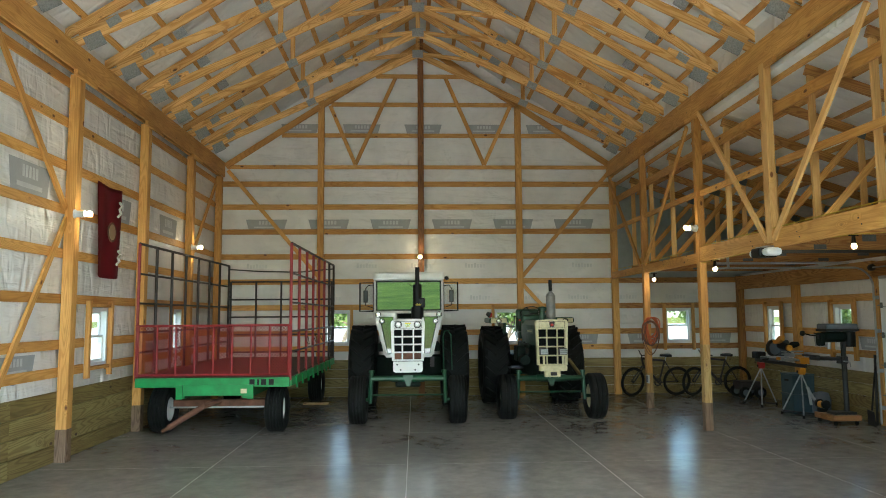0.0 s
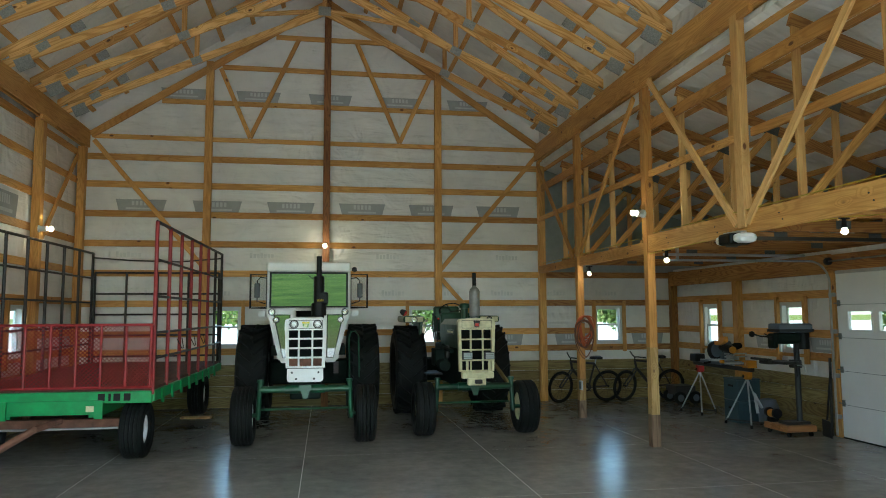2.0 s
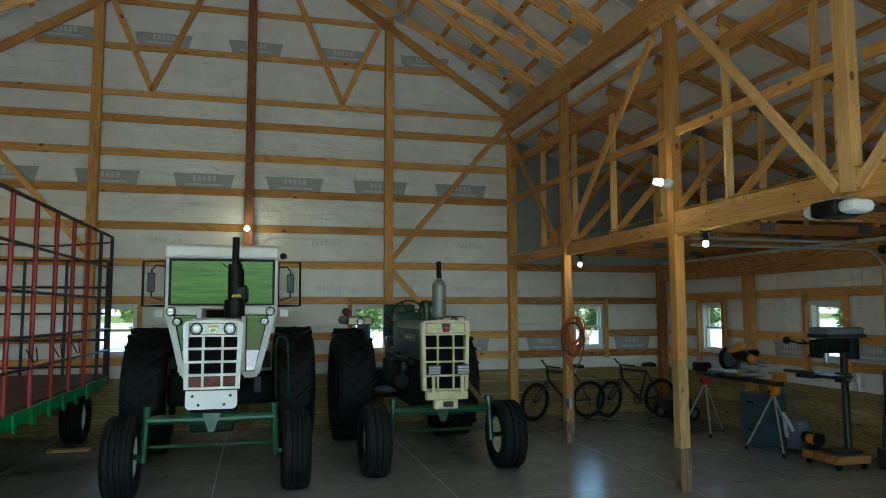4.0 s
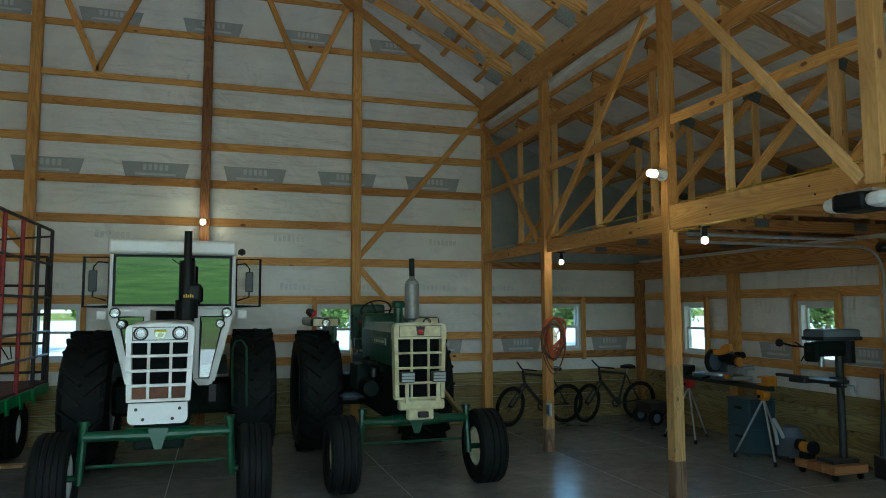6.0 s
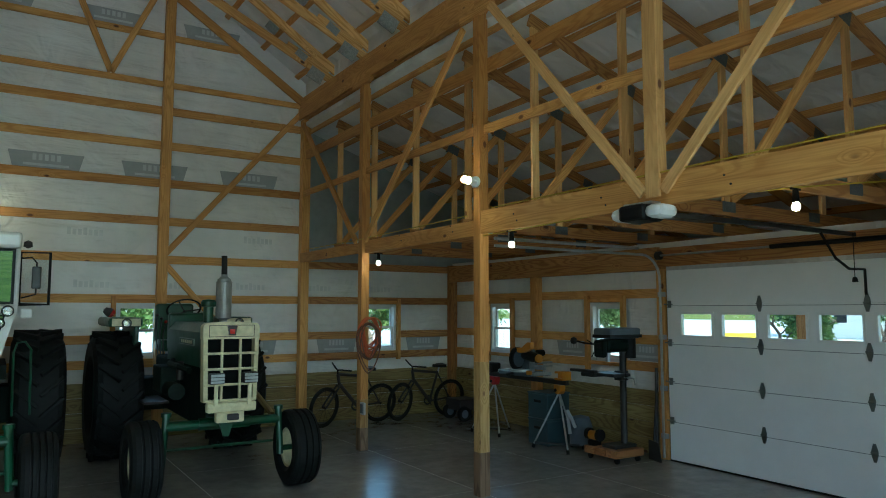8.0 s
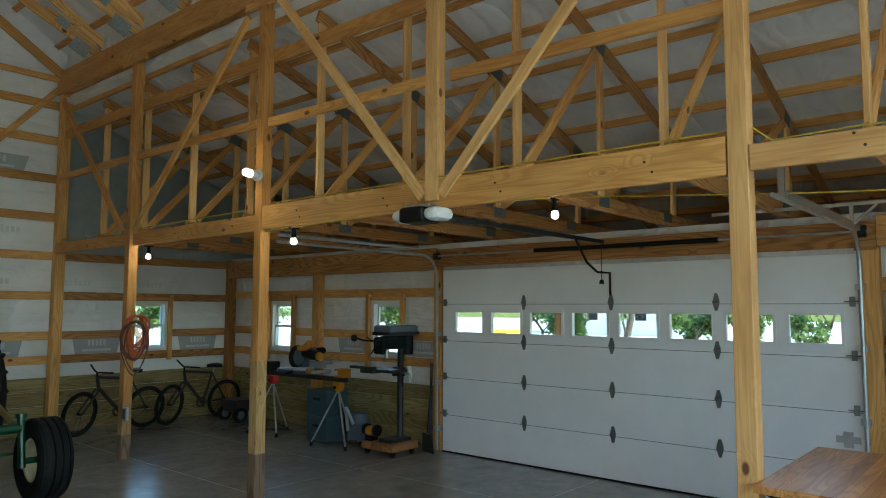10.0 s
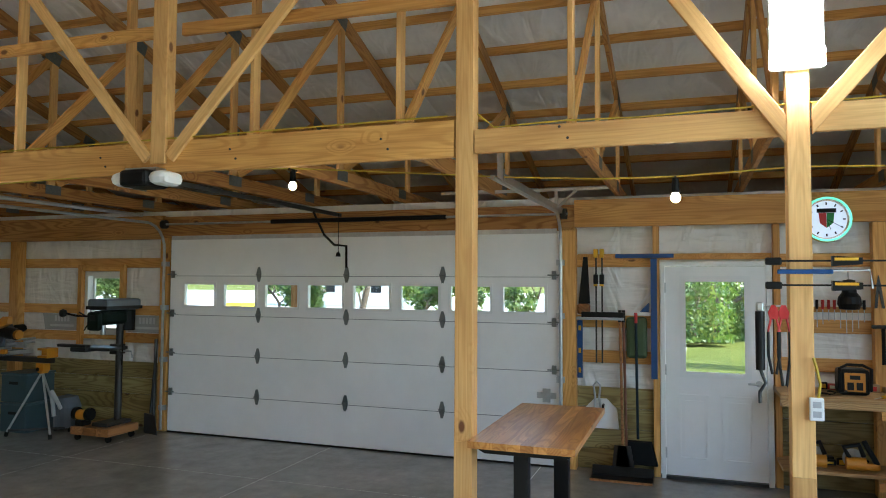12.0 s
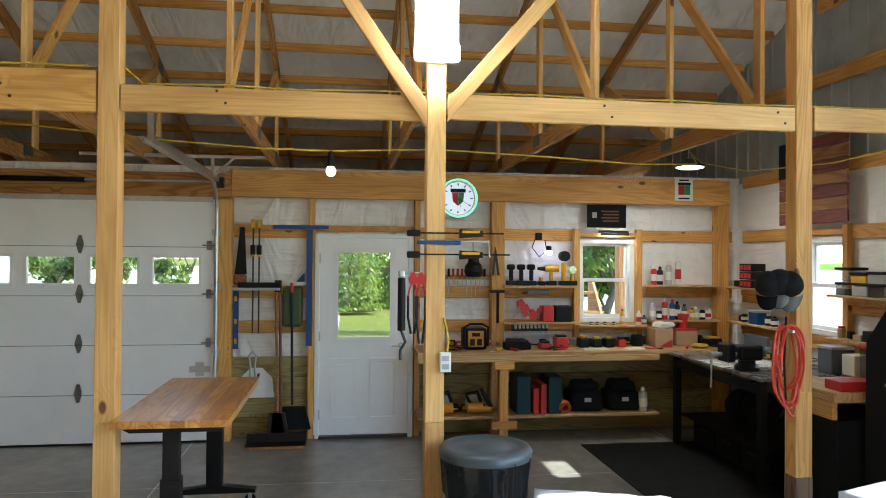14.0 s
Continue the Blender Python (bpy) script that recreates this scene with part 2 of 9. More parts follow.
def box(bm, x0, x1, y0, y1, z0, z1, bevel=0.0):
    m = Matrix.Translation(((x0 + x1) / 2, (y0 + y1) / 2, (z0 + z1) / 2)) @ Matrix.Diagonal((abs(x1 - x0), abs(y1 - y0), abs(z1 - z0), 1))
    vs = bmesh.ops.create_cube(bm, size=1, matrix=m)["verts"]
    if bevel:
        es = list({e for v in vs for e in v.link_edges})
        bmesh.ops.bevel(bm, geom=es, offset=bevel, segments=2, affect="EDGES", profile=0.5)
    return bm


def boxed(x0, x1, y0, y1, z0, z1, bevel=0.0):
    return box(bmesh.new(), x0, x1, y0, y1, z0, z1, bevel)


def rod(bm, p, q, r, n=10, r2=None):
    p, q = Vector(p), Vector(q)
    d = q - p
    m = Matrix.Translation((p + q) / 2) @ d.to_track_quat("Z", "Y").to_matrix().to_4x4()
    bmesh.ops.create_cone(bm, cap_ends=True, segments=n, radius1=r, radius2=r if r2 is None else r2, depth=d.length, matrix=m)
    return bm


def rodded(p, q, r, n=10, r2=None):
    return rod(bmesh.new(), p, q, r, n, r2)


def tube(bm, pts, r, n=8):
    """A round tube along a line of points."""
    pts = [Vector(p) for p in pts]
    rings = []
    side = None
    for i, p in enumerate(pts):
        d = (pts[min(i + 1, len(pts) - 1)] - pts[max(i - 1, 0)]).normalized()
        if side is None:
            side = d.orthogonal().normalized()
        side = (side - d * side.dot(d)).normalized()
        up = d.cross(side)
        rings.append([bm.verts.new(p + r * (math.cos(a) * side + math.sin(a) * up)) for a in (2 * math.pi * k / n for k in range(n))])
    for a, b in zip(rings, rings[1:]):
        for k in range(n):
            bm.faces.new((a[k], a[(k + 1) % n], b[(k + 1) % n], b[k]))
    bm.faces.new(rings[0][::-1])
    bm.faces.new(rings[-1])
    return bm


def lathe(bm, prof, m=None, n=24, closed=False):
    """Turn a profile of (radius, height) round the z axis of m."""
    m = m or Matrix.Identity(4)
    rings = []
    for r, h in prof:
        if r < 1e-5:
            rings.append([bm.verts.new(m @ Vector((0, 0, h)))] * n)
        else:
            rings.append([bm.verts.new(m @ Vector((r * math.cos(2 * math.pi * k / n), r * math.sin(2 * math.pi * k / n), h))) for k in range(n)])
    pairs = list(zip(rings, rings[1:])) + ([(rings[-1], rings[0])] if closed else [])
    for a, b in pairs:
        for k in range(n):
            vs = []
            for v in (a[k], a[(k + 1) % n], b[(k + 1) % n], b[k]):
                if v not in vs:
                    vs.append(v)
            if len(vs) > 2:
                bm.faces.new(vs)
    return bm


def prism(bm, outline, axis, a, b):
    """An outline of two coordinates pushed along an axis: x takes (y, z), y takes (x, z), z takes (x, y)."""
    def at(u, v, w):
        return {"x": (w, u, v), "y": (u, w, v), "z": (u, v, w)}[axis]
    lo = [bm.verts.new(at(u, v, a)) for u, v in outline]
    hi = [bm.verts.new(at(u, v, b)) for u, v in outline]
    n = len(outline)
    bm.faces.new(lo[::-1])
    bm.faces.new(hi)
    for k in range(n):
        bm.faces.new((lo[k], lo[(k + 1) % n], hi[(k + 1) % n], hi[k]))
    bmesh.ops.recalc_face_normals(bm, faces=bm.faces)
    return bm


LUMBER = {}


def lumber(name, p, q, w, h, material, parent=None, up=(0, 0, 1), label=""):
    """One sawn piece from p to q, w thick across and h deep along up, its long edges eased."""
    p, q = Vector(p), Vector(q)
    d = q - p
    key = (round(d.length, 3), w, h, material.name)
    if key not in LUMBER:
        e = min(0.004, w / 6, h / 6)
        a, b, l = w / 2, h / 2, d.length / 2
        ring = [(-a + e, -b), (a - e, -b), (a, -b + e), (a, b - e), (a - e, b), (-a + e, b), (-a, b - e), (-a, -b + e)]
        me = bpy.data.meshes.new(name)
        vs = [(-l, y, z) for y, z in ring] + [(l, y, z) for y, z in ring]
        fs = [tuple(range(7, -1, -1)), tuple(range(8, 16))] + [(k, (k + 1) % 8, 8 + (k + 1) % 8, 8 + k) for k in range(8)]
        me.from_pydata(vs, [], fs)
        me.materials.append(material)
        LUMBER[key] = me
    x = d.normalized()
    z = Vector(up)
    z = (z - x * z.dot(x)).normalized() if abs(z.normalized().dot(x)) < 0.999 else x.orthogonal()
    y = z.cross(x)
    m = Matrix((x, y, z)).transposed().to_4x4()
    m.translation = (p + q) / 2
    ob = new(name, LUMBER[key])
    ob.matrix_basis = m
    under(ob, parent)
    return tagged(ob, label)


def panel_wall(axis, at, thick, a0, a1, z0, z1, holes):
    """A flat wall with rectangular holes (a0, a1, z0, z1), one mesh of solid blocks."""
    bm = bmesh.new()
    us = sorted({a0, a1, *[h[0] for h in holes], *[h[1] for h in holes]})
    zs = sorted({z0, z1, *[h[2] for h in holes], *[h[3] for h in holes]})
    us, zs = [u for u in us if a0 <= u <= a1], [z for z in zs if z0 <= z <= z1]
    for u, u2 in zip(us, us[1:]):
        run = None
        for z, zz in zip(zs, zs[1:]):
            open_ = any(h[0] < (u + u2) / 2 < h[1] and h[2] < (z + zz) / 2 < h[3] for h in holes)
            if open_:
                if run:
                    block(bm, axis, at, thick, u, u2, *run)
                run = None
            else:
                run = (run[0], zz) if run else (z, zz)
        if run:
            block(bm, axis, at, thick, u, u2, *run)
    return bm


def block(bm, axis, at, thick, u, u2, z, zz):
    if axis == "x":
        box(bm, at, at + thick, u, u2, z, zz)
    else:
        box(bm, u, u2, at, at + thick, z, zz)


# ---- the plan ----
X_LEFT, X_ROW, X_WALL, X_EAVE = -4.72, 4.46, 7.46, 10.3
Y_BACK, Y_FRONT = 16.42, 0.70
Z_EAVE = 5.14
RIDGE_LOW, RIDGE_TOP = 7.72, 8.72
RIDGE_X = -0.13
LEAN_HI, LEAN_SLOPE = 4.92, -0.335
ROW_Y = [13.97, 11.16, 6.39, 4.48, 2.03]
HANG_Y = 8.78
LEFT_Y = [14.35, 11.90, 9.42, 6.98, 4.54, 2.10]
WIN_Z = (1.17, 2.0)


def lean_z(x):
    return LEAN_HI + (x - 4.6) * LEAN_SLOPE


# floor: cast slabs with sawn joints
floor = thing("floor", 0, 0, 0, "polished grey-brown concrete floor with sawn joints", "floor", kind="structure")
M_FILLER = plain("joint_filler", (0.50, 0.485, 0.44), 0.6)
part("footing", boxed(-5.0, 10.6, -3.2, 16.7, -0.35, -0.022), M_CONC, floor)
JX = [-5.0, -2.74, -0.31, 2.10, 4.53, 6.05, 7.66]
JY = [0.55, 1.68, 4.1, 6.52, 8.94, 11.36, 13.8, 16.6]
for xa, xb in zip(JX, JX[1:]):
    for ya, yb in zip(JY, JY[1:]):
        part("slab", boxed(xa + 0.004, xb - 0.004, ya + 0.004, yb - 0.004, -0.022, 0.0), M_CONC, floor)
for x in JX[1:-1]:
    part("joint_filler", boxed(x - 0.0038, x + 0.0038, JY[0], JY[-1], -0.0215, -0.001), M_FILLER, floor)
for y in JY[1:-1]:
    for xa, xb in zip(JX, JX[1:]):
        part("joint_filler", boxed(xa + 0.0042, xb - 0.0042, y - 0.0038, y + 0.0038, -0.0215, -0.001), M_FILLER, floor)
part("apron", boxed(-5.0, 10.6, -3.2, 0.54, -0.022, -0.005), M_CONC, floor)
part("porch_slab", boxed(7.67, 10.6, 0.55, 16.6, -0.06, -0.025), M_CONC, floor)

# windows in the walls: axis, wall, from, to
WINDOWS = [("y", Y_BACK, -2.34, -1.72), ("y", Y_BACK, 1.66, 2.28), ("y", Y_BACK, 5.74, 6.36),
           ("x", X_WALL, 14.62, 15.24), ("x", X_WALL, 12.12, 12.76), ("x", X_WALL, 1.86, 2.50),
           ("x", X_LEFT, 10.12, 10.78), ("x", X_LEFT, 13.52, 14.16), ("y", Y_FRONT, 5.80, 6.42)]


def win_top(a):
    return 2.09 if a in (1.86, 5.80) else WIN_Z[1]


def holes_for(axis, at):
    return [(a, b, WIN_Z[0], win_top(a)) for ax, w, a, b in WINDOWS if ax == axis and w == at]


# left wall
wall_left = thing("wall_left", X_LEFT, 8.5, 0, "timber frame wall with white building wrap", "wall", kind="structure")
part("wrap", panel_wall("x", -4.95, 0.05, Y_FRONT, Y_BACK + 0.1, 0, 5.75, holes_for("x", X_LEFT)), M_WRAP, wall_left)
GIRTS = [1.10, 1.46, 2.06, 2.66, 3.25, 3.84, 4.43, 4.98]


def girt_row(parent, axis, at, a0, a1, zs, holes, mat, depth=0.035, tall=0.125):
    """Girts laid flat behind the posts, cut at the windows."""
    for z in zs:
        cuts = [a0]
        for h0, h1, z0, z1 in sorted(h for h in holes if a0 < h[0] and h[1] < a1):
            if z0 - 0.06 < z < z1 + 0.06:
                cuts += [h0 - 0.045, h1 + 0.045]
        cuts.append(a1)
        for u, v in zip(cuts[::2], cuts[1::2]):
            if v - u > 0.05:
                p, q = ((at, u, z), (at, v, z)) if axis == "x" else ((u, at, z), (v, at, z))
                lumber("girt", p, q, depth, tall, mat, parent)


girt_row(wall_left, "x", -4.882, Y_FRONT + 0.05, Y_BACK, [z + 0.05 for z in GIRTS], holes_for("x", X_LEFT), M_WOOD)
for k in range(4):
    z = 0.115 + 0.226 * k
    lumber("skirt_plank", (-4.88, Y_FRONT + 0.05, z), (-4.88, 8.3, z), 0.036, 0.219, M_TREAT, wall_left)
    lumber("skirt_plank", (-4.88, 8.305, z), (-4.88, Y_BACK, z), 0.036, 0.219, M_TREAT, wall_left)
for y in LEFT_Y:
    lumber("wall_post", (-4.79, y, 0.0), (-4.79, y, Z_EAVE), 0.14, 0.145, M_WOOD, wall_left, (0, 1, 0))
    lumber("post_sleeve", (-4.79, y, 0.0), (-4.79, y, 0.42), 0.146, 0.151, M_SLEEVE, wall_left, (0, 1, 0))
lumber("brace", (-4.84, 7.62, 5.08), (-4.84, 9.33, 3.3), 0.038, 0.088, M_WOOD, wall_left)
lumber("brace", (-4.84, 9.36, 3.17), (-4.84, 7.52, 0.4), 0.038, 0.088, M_WOOD, wall_left)
lumber("brace", (-4.84, 14.42, 2.83), (-4.84, 16.3, 4.95), 0.038, 0.088, M_WOOD, wall_left)

# back wall
M_CENTRE = wood("dark_stained_pine", (0.30, 0.13, 0.04), (0.19, 0.075, 0.022), (0.07, 0.03, 0.012))
wall_back = thing("wall_back", 0, Y_BACK, 0, "tall gable wall with white building wrap and girts", "wall", kind="structure")
YW = Y_BACK + 0.11
part("wrap", panel_wall("y", YW, 0.05, -4.95, 4.5, 0, 5.6, holes_for("y", Y_BACK)), M_WRAP, wall_back)
part("wrap", prism(bmesh.new(), [(-5.25, 5.602), (4.99, 5.602), (RIDGE_X, 8.93)], "y", YW, YW + 0.05), M_WRAP, wall_back)
part("wrap", panel_wall("y", YW, 0.05, 4.502, 7.68, 0, 2.72, holes_for("y", Y_BACK)), M_WRAP, wall_back)
part("metal_siding", prism(bmesh.new(), [(4.502, 2.722), (10.3, 2.722), (10.3, lean_z(10.3) + 0.1), (4.502, lean_z(4.502) + 0.1)], "y", YW + 0.02, YW + 0.05), M_LINER, wall_back)
part("wrap", boxed(4.502, 4.64, YW, YW + 0.018, 4.8, 5.6), M_WRAP, wall_back)
girt_row(wall_back, "y", YW - 0.02, -4.86, 4.5, GIRTS, holes_for("y", Y_BACK), M_WOOD)
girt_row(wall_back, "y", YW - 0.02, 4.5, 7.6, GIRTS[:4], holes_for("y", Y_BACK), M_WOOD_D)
for z in (6.16, 6.92, 7.62):
    half = (8.36 - z) / 0.655
    lumber("girt", (-half, YW - 0.02, z), (half, YW - 0.02, z), 0.035, 0.1, M_WOOD, wall_back)
for k in range(4):
    z = 0.106 + 0.21 * k
    lumber("skirt_plank", (-4.86, YW - 0.02, z), (1.0, YW - 0.02, z), 0.036, 0.203, M_TREAT, wall_back)
    lumber("skirt_plank", (1.005, YW - 0.02, z), (7.6, YW - 0.02, z), 0.036, 0.203, M_TREAT, wall_back)
for x, top in ((-4.79, Z_EAVE), (-2.42, 6.98), (-0.06, 8.5), (2.27, 7.05), (4.53, Z_EAVE)):
    lumber("wall_post", (x, Y_BACK + 0.0, 0), (x, Y_BACK + 0.0, top), 0.14, 0.14, M_CENTRE if x == -0.06 else M_WOOD, wall_back, (0, 1, 0))
lumber("wall_post", (7.53, Y_BACK, 0), (7.53, Y_BACK, 2.74), 0.14, 0.14, M_WOOD_D, wall_back, (0, 1, 0))
for s in (-1, 1):
    lumber("brace", (s * 4.55 - 0.06, Y_BACK + 0.06, 5.3), (s * 2.3 - 0.06, Y_BACK + 0.06, 2.65), 0.088, 0.038, M_WOOD, wall_back, (0, -1, 0))
    if s > 0:
        lumber("brace", (2.3, Y_BACK + 0.06, 2.62), (3.3, Y_BACK + 0.06, 1.5), 0.088, 0.038, M_WOOD, wall_back, (0, -1, 0))
    lumber("gable_web", (s * 1.53 - 0.08, Y_BACK - 0.02, 5.43), (s * 2.15 - 0.06, Y_BACK - 0.02, 6.85), 0.088, 0.038, M_WOOD, wall_back, (0, 1, 0))
    lumber("gable_web", (s * 1.53 - 0.08, Y_BACK - 0.02, 5.43), (s * 0.6 - 0.06, Y_BACK - 0.02, 7.55), 0.088, 0.038, M_WOOD, wall_back, (0, 1, 0))
for s in (-1, 1):
    lumber("gable_rafter", (s * 4.58 - 0.06, Y_BACK - 0.05, 8.38 - 0.655 * 4.58), (-0.06, Y_BACK - 0.05, 8.38), 0.04, 0.14, M_WOOD, wall_back)
lumber("gable_chord", (-4.6, Y_BACK + 0.0, 5.37), (4.5, Y_BACK + 0.0, 5.37), 0.04, 0.09, M_WOOD, wall_back)

# right wall
FY0 = Y_FRONT - 0.14
wall_right = thing("wall_right", X_WALL, 8.5, 0, "low workshop wall with building wrap and skirt planks", "wall", kind="structure")
GD = (6.33, 11.26, 0.0, 2.44)
DOOR = (4.33, 5.32, 0.0, 2.09)
right_holes = holes_for("x", X_WALL) + [GD, DOOR]
part("wrap", panel_wall("x", 7.62, 0.06, FY0, YW + 0.05, 0, 2.79, right_holes), M_WRAP, wall_right)
for a, b in ((Y_FRONT, 4.25), (5.4, 6.2), (11.4, 16.4)):
    girt_row(wall_right, "x", 7.597, a, b, [1.14, 1.5, 2.12], holes_for("x", X_WALL), M_WOOD)
    for k in range(4):
        z = 0.105 + 0.208 * k
        lumber("skirt_plank", (7.597, a, z), (7.597, b, z), 0.04, 0.201, M_TREAT, wall_right)
for y, w in ((13.93, 0.16), (11.36, 0.13), (6.23, 0.14), (0.87, 0.14), (3.42, 0.14)):
    lumber("wall_post", (7.52, y, 0), (7.52, y, 2.46), 0.12, w, M_WOOD, wall_right, (0, 1, 0))
for y in (5.37, 4.28):
    lumber("door_stud", (7.53, y, 0), (7.53, y, 2.46), 0.11, 0.06, M_WOOD, wall_right, (0, 1, 0))
lumber("head_beam", (7.49, 0.80, 2.605), (7.49, 6.17, 2.605), 0.08, 0.28, M_WOOD, wall_right)
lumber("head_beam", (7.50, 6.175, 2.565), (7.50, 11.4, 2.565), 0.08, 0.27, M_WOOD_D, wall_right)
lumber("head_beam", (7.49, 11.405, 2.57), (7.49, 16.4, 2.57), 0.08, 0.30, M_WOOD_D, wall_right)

# front wall with its wide open doorway
wall_front = thing("wall_front", 0, Y_FRONT, 0, "front gable wall with a wide open doorway", "wall", kind="structure")
FY = Y_FRONT - 0.09
BIG = (-4.5, 3.35, 0.0, 4.7)
part("wrap", panel_wall("y", FY - 0.05, 0.05, -4.95, 4.5, 0, 5.6, [BIG]), M_WRAP, wall_front)
part("metal_siding", prism(bmesh.new(), [(-5.25, 5.602), (4.99, 5.602), (RIDGE_X, 8.93)], "y", FY - 0.05, FY), M_LINER, wall_front)
part("wrap", panel_wall("y", FY - 0.05, 0.05, 4.502, 7.62, 0, 2.72, holes_for("y", Y_FRONT)), M_WRAP, wall_front)
sid = bmesh.new()
x = 4.502
while x < 10.2:
    prism(sid, [(x, 2.722), (min(x + 0.19, 10.3), 2.722), (min(x + 0.19, 10.3), lean_z(min(x + 0.19, 10.3)) + 0.12), (x, lean_z(x) + 0.12)], "y", FY - 0.05, FY - 0.02)
    prism(sid, [(x + 0.19, 2.722), (x + 0.228, 2.722), (x + 0.228, lean_z(x + 0.228) + 0.12), (x + 0.19, lean_z(x + 0.19) + 0.12)], "y", FY - 0.05, FY - 0.002)
    x += 0.228
part("metal_siding", sid, M_LINER, wall_front)
part("wrap", boxed(4.502, 4.64, FY - 0.018, FY, 4.8, 5.6), M_WRAP, wall_front)
girt_row(wall_front, "y", FY + 0.02, 4.6, 7.45, [1.10, 1.46, 2.12, 2.72], holes_for("y", Y_FRONT), M_WOOD)
lumber("girt", (4.6, FY + 0.02, 3.55), (7.7, FY + 0.02, 3.55), 0.035, 0.13, M_WOOD, wall_front)
lumber("girt", (4.6, FY + 0.02, 4.25), (6.2, FY + 0.02, 4.25), 0.035, 0.13, M_WOOD, wall_front)
for x, top in ((4.53, Z_EAVE), (-4.79, Z_EAVE), (-4.58, 5.5), (3.43, 6.1)):
    lumber("wall_post", (x, Y_FRONT, 0), (x, Y_FRONT, top), 0.14, 0.14, M_WOOD, wall_front, (0, 1, 0))
lumber("door_header", (-4.5, Y_FRONT, 4.82), (3.36, Y_FRONT, 4.82), 0.08, 0.24, M_WOOD, wall_front)

# roofs
ceiling = thing("ceiling", 0, 8, 5.5, "sloping roof lined with white insulation", "ceiling", kind="structure")
bm = bmesh.new()
SL = (RIDGE_TOP - 5.62) / 4.75
for s in (-1, 1):
    xe = RIDGE_X + s * 5.2
    o = [(RIDGE_X, RIDGE_TOP + 0.16), (xe, RIDGE_TOP + 0.16 - 5.2 * SL), (xe, RIDGE_TOP + 0.22 - 5.2 * SL), (RIDGE_X, RIDGE_TOP + 0.22)]
    prism(bm, o, "y", Y_FRONT - 0.4, Y_BACK + 0.5)
part("lining", bm, M_ROOF, ceiling)
bm = bmesh.new()
prism(bm, [(4.5, lean_z(4.5) + 0.08), (10.4, lean_z(10.4) + 0.08), (10.4, lean_z(10.4) + 0.14), (4.5, lean_z(4.5) + 0.14)], "y", Y_FRONT - 0.2, Y_BACK + 0.5)
part("lean_to_lining", bm, M_ROOF, ceiling)
bm = bmesh.new()
box(bm, 4.555, 4.58, Y_FRONT - 0.3, YW + 0.04, 5.02, 5.92)
part("step_lining", bm, M_ROOF, ceiling)
bm = bmesh.new()
box(bm, 7.69, 10.3, Y_FRONT - 0.2, YW, 2.72, 2.78)
box(bm, 10.3, 10.36, Y_FRONT - 0.2, YW, 2.6, 3.1)
part("porch_soffit", bm, M_WOOD_D, ceiling)
for s in (-1, 1):
    d = 0.25
    while d < 4.95:
        z = RIDGE_TOP + 0.115 - d * SL
        lumber("purlin", (RIDGE_X + s * d, Y_FRONT - 0.1, z + 0.02), (RIDGE_X + s * d, YW, z + 0.02), 0.088, 0.04, M_WOOD, ceiling, (s * SL, 0, 1))
        d += 0.61
x = 4.612
while x < 10.2:
    lumber("purlin", (x, Y_FRONT - 0.05, lean_z(x) + 0.036), (x, YW, lean_z(x) + 0.036), 0.04, 0.085, M_WOOD, ceiling, (-LEAN_SLOPE, 0, 1))
    x += 0.567

# main trusses
TRUSS_GROUP = "scissor trusses of the main roof"


def plate(parent, x, y, z, w, h, tilt, mat=None):
    m = Matrix.Translation((x, y, z)) @ Matrix.Rotation(-math.atan(tilt), 4, "Y")
    for s in (-1, 1):
        bm = bmesh.new()
        box(bm, -w / 2, w / 2, s * 0.0205 - 0.0015, s * 0.0205 + 0.0015, -h / 2, h / 2)
        bm.transform(m)
        part("gusset_plate", bm, mat or M_PLATE, parent)


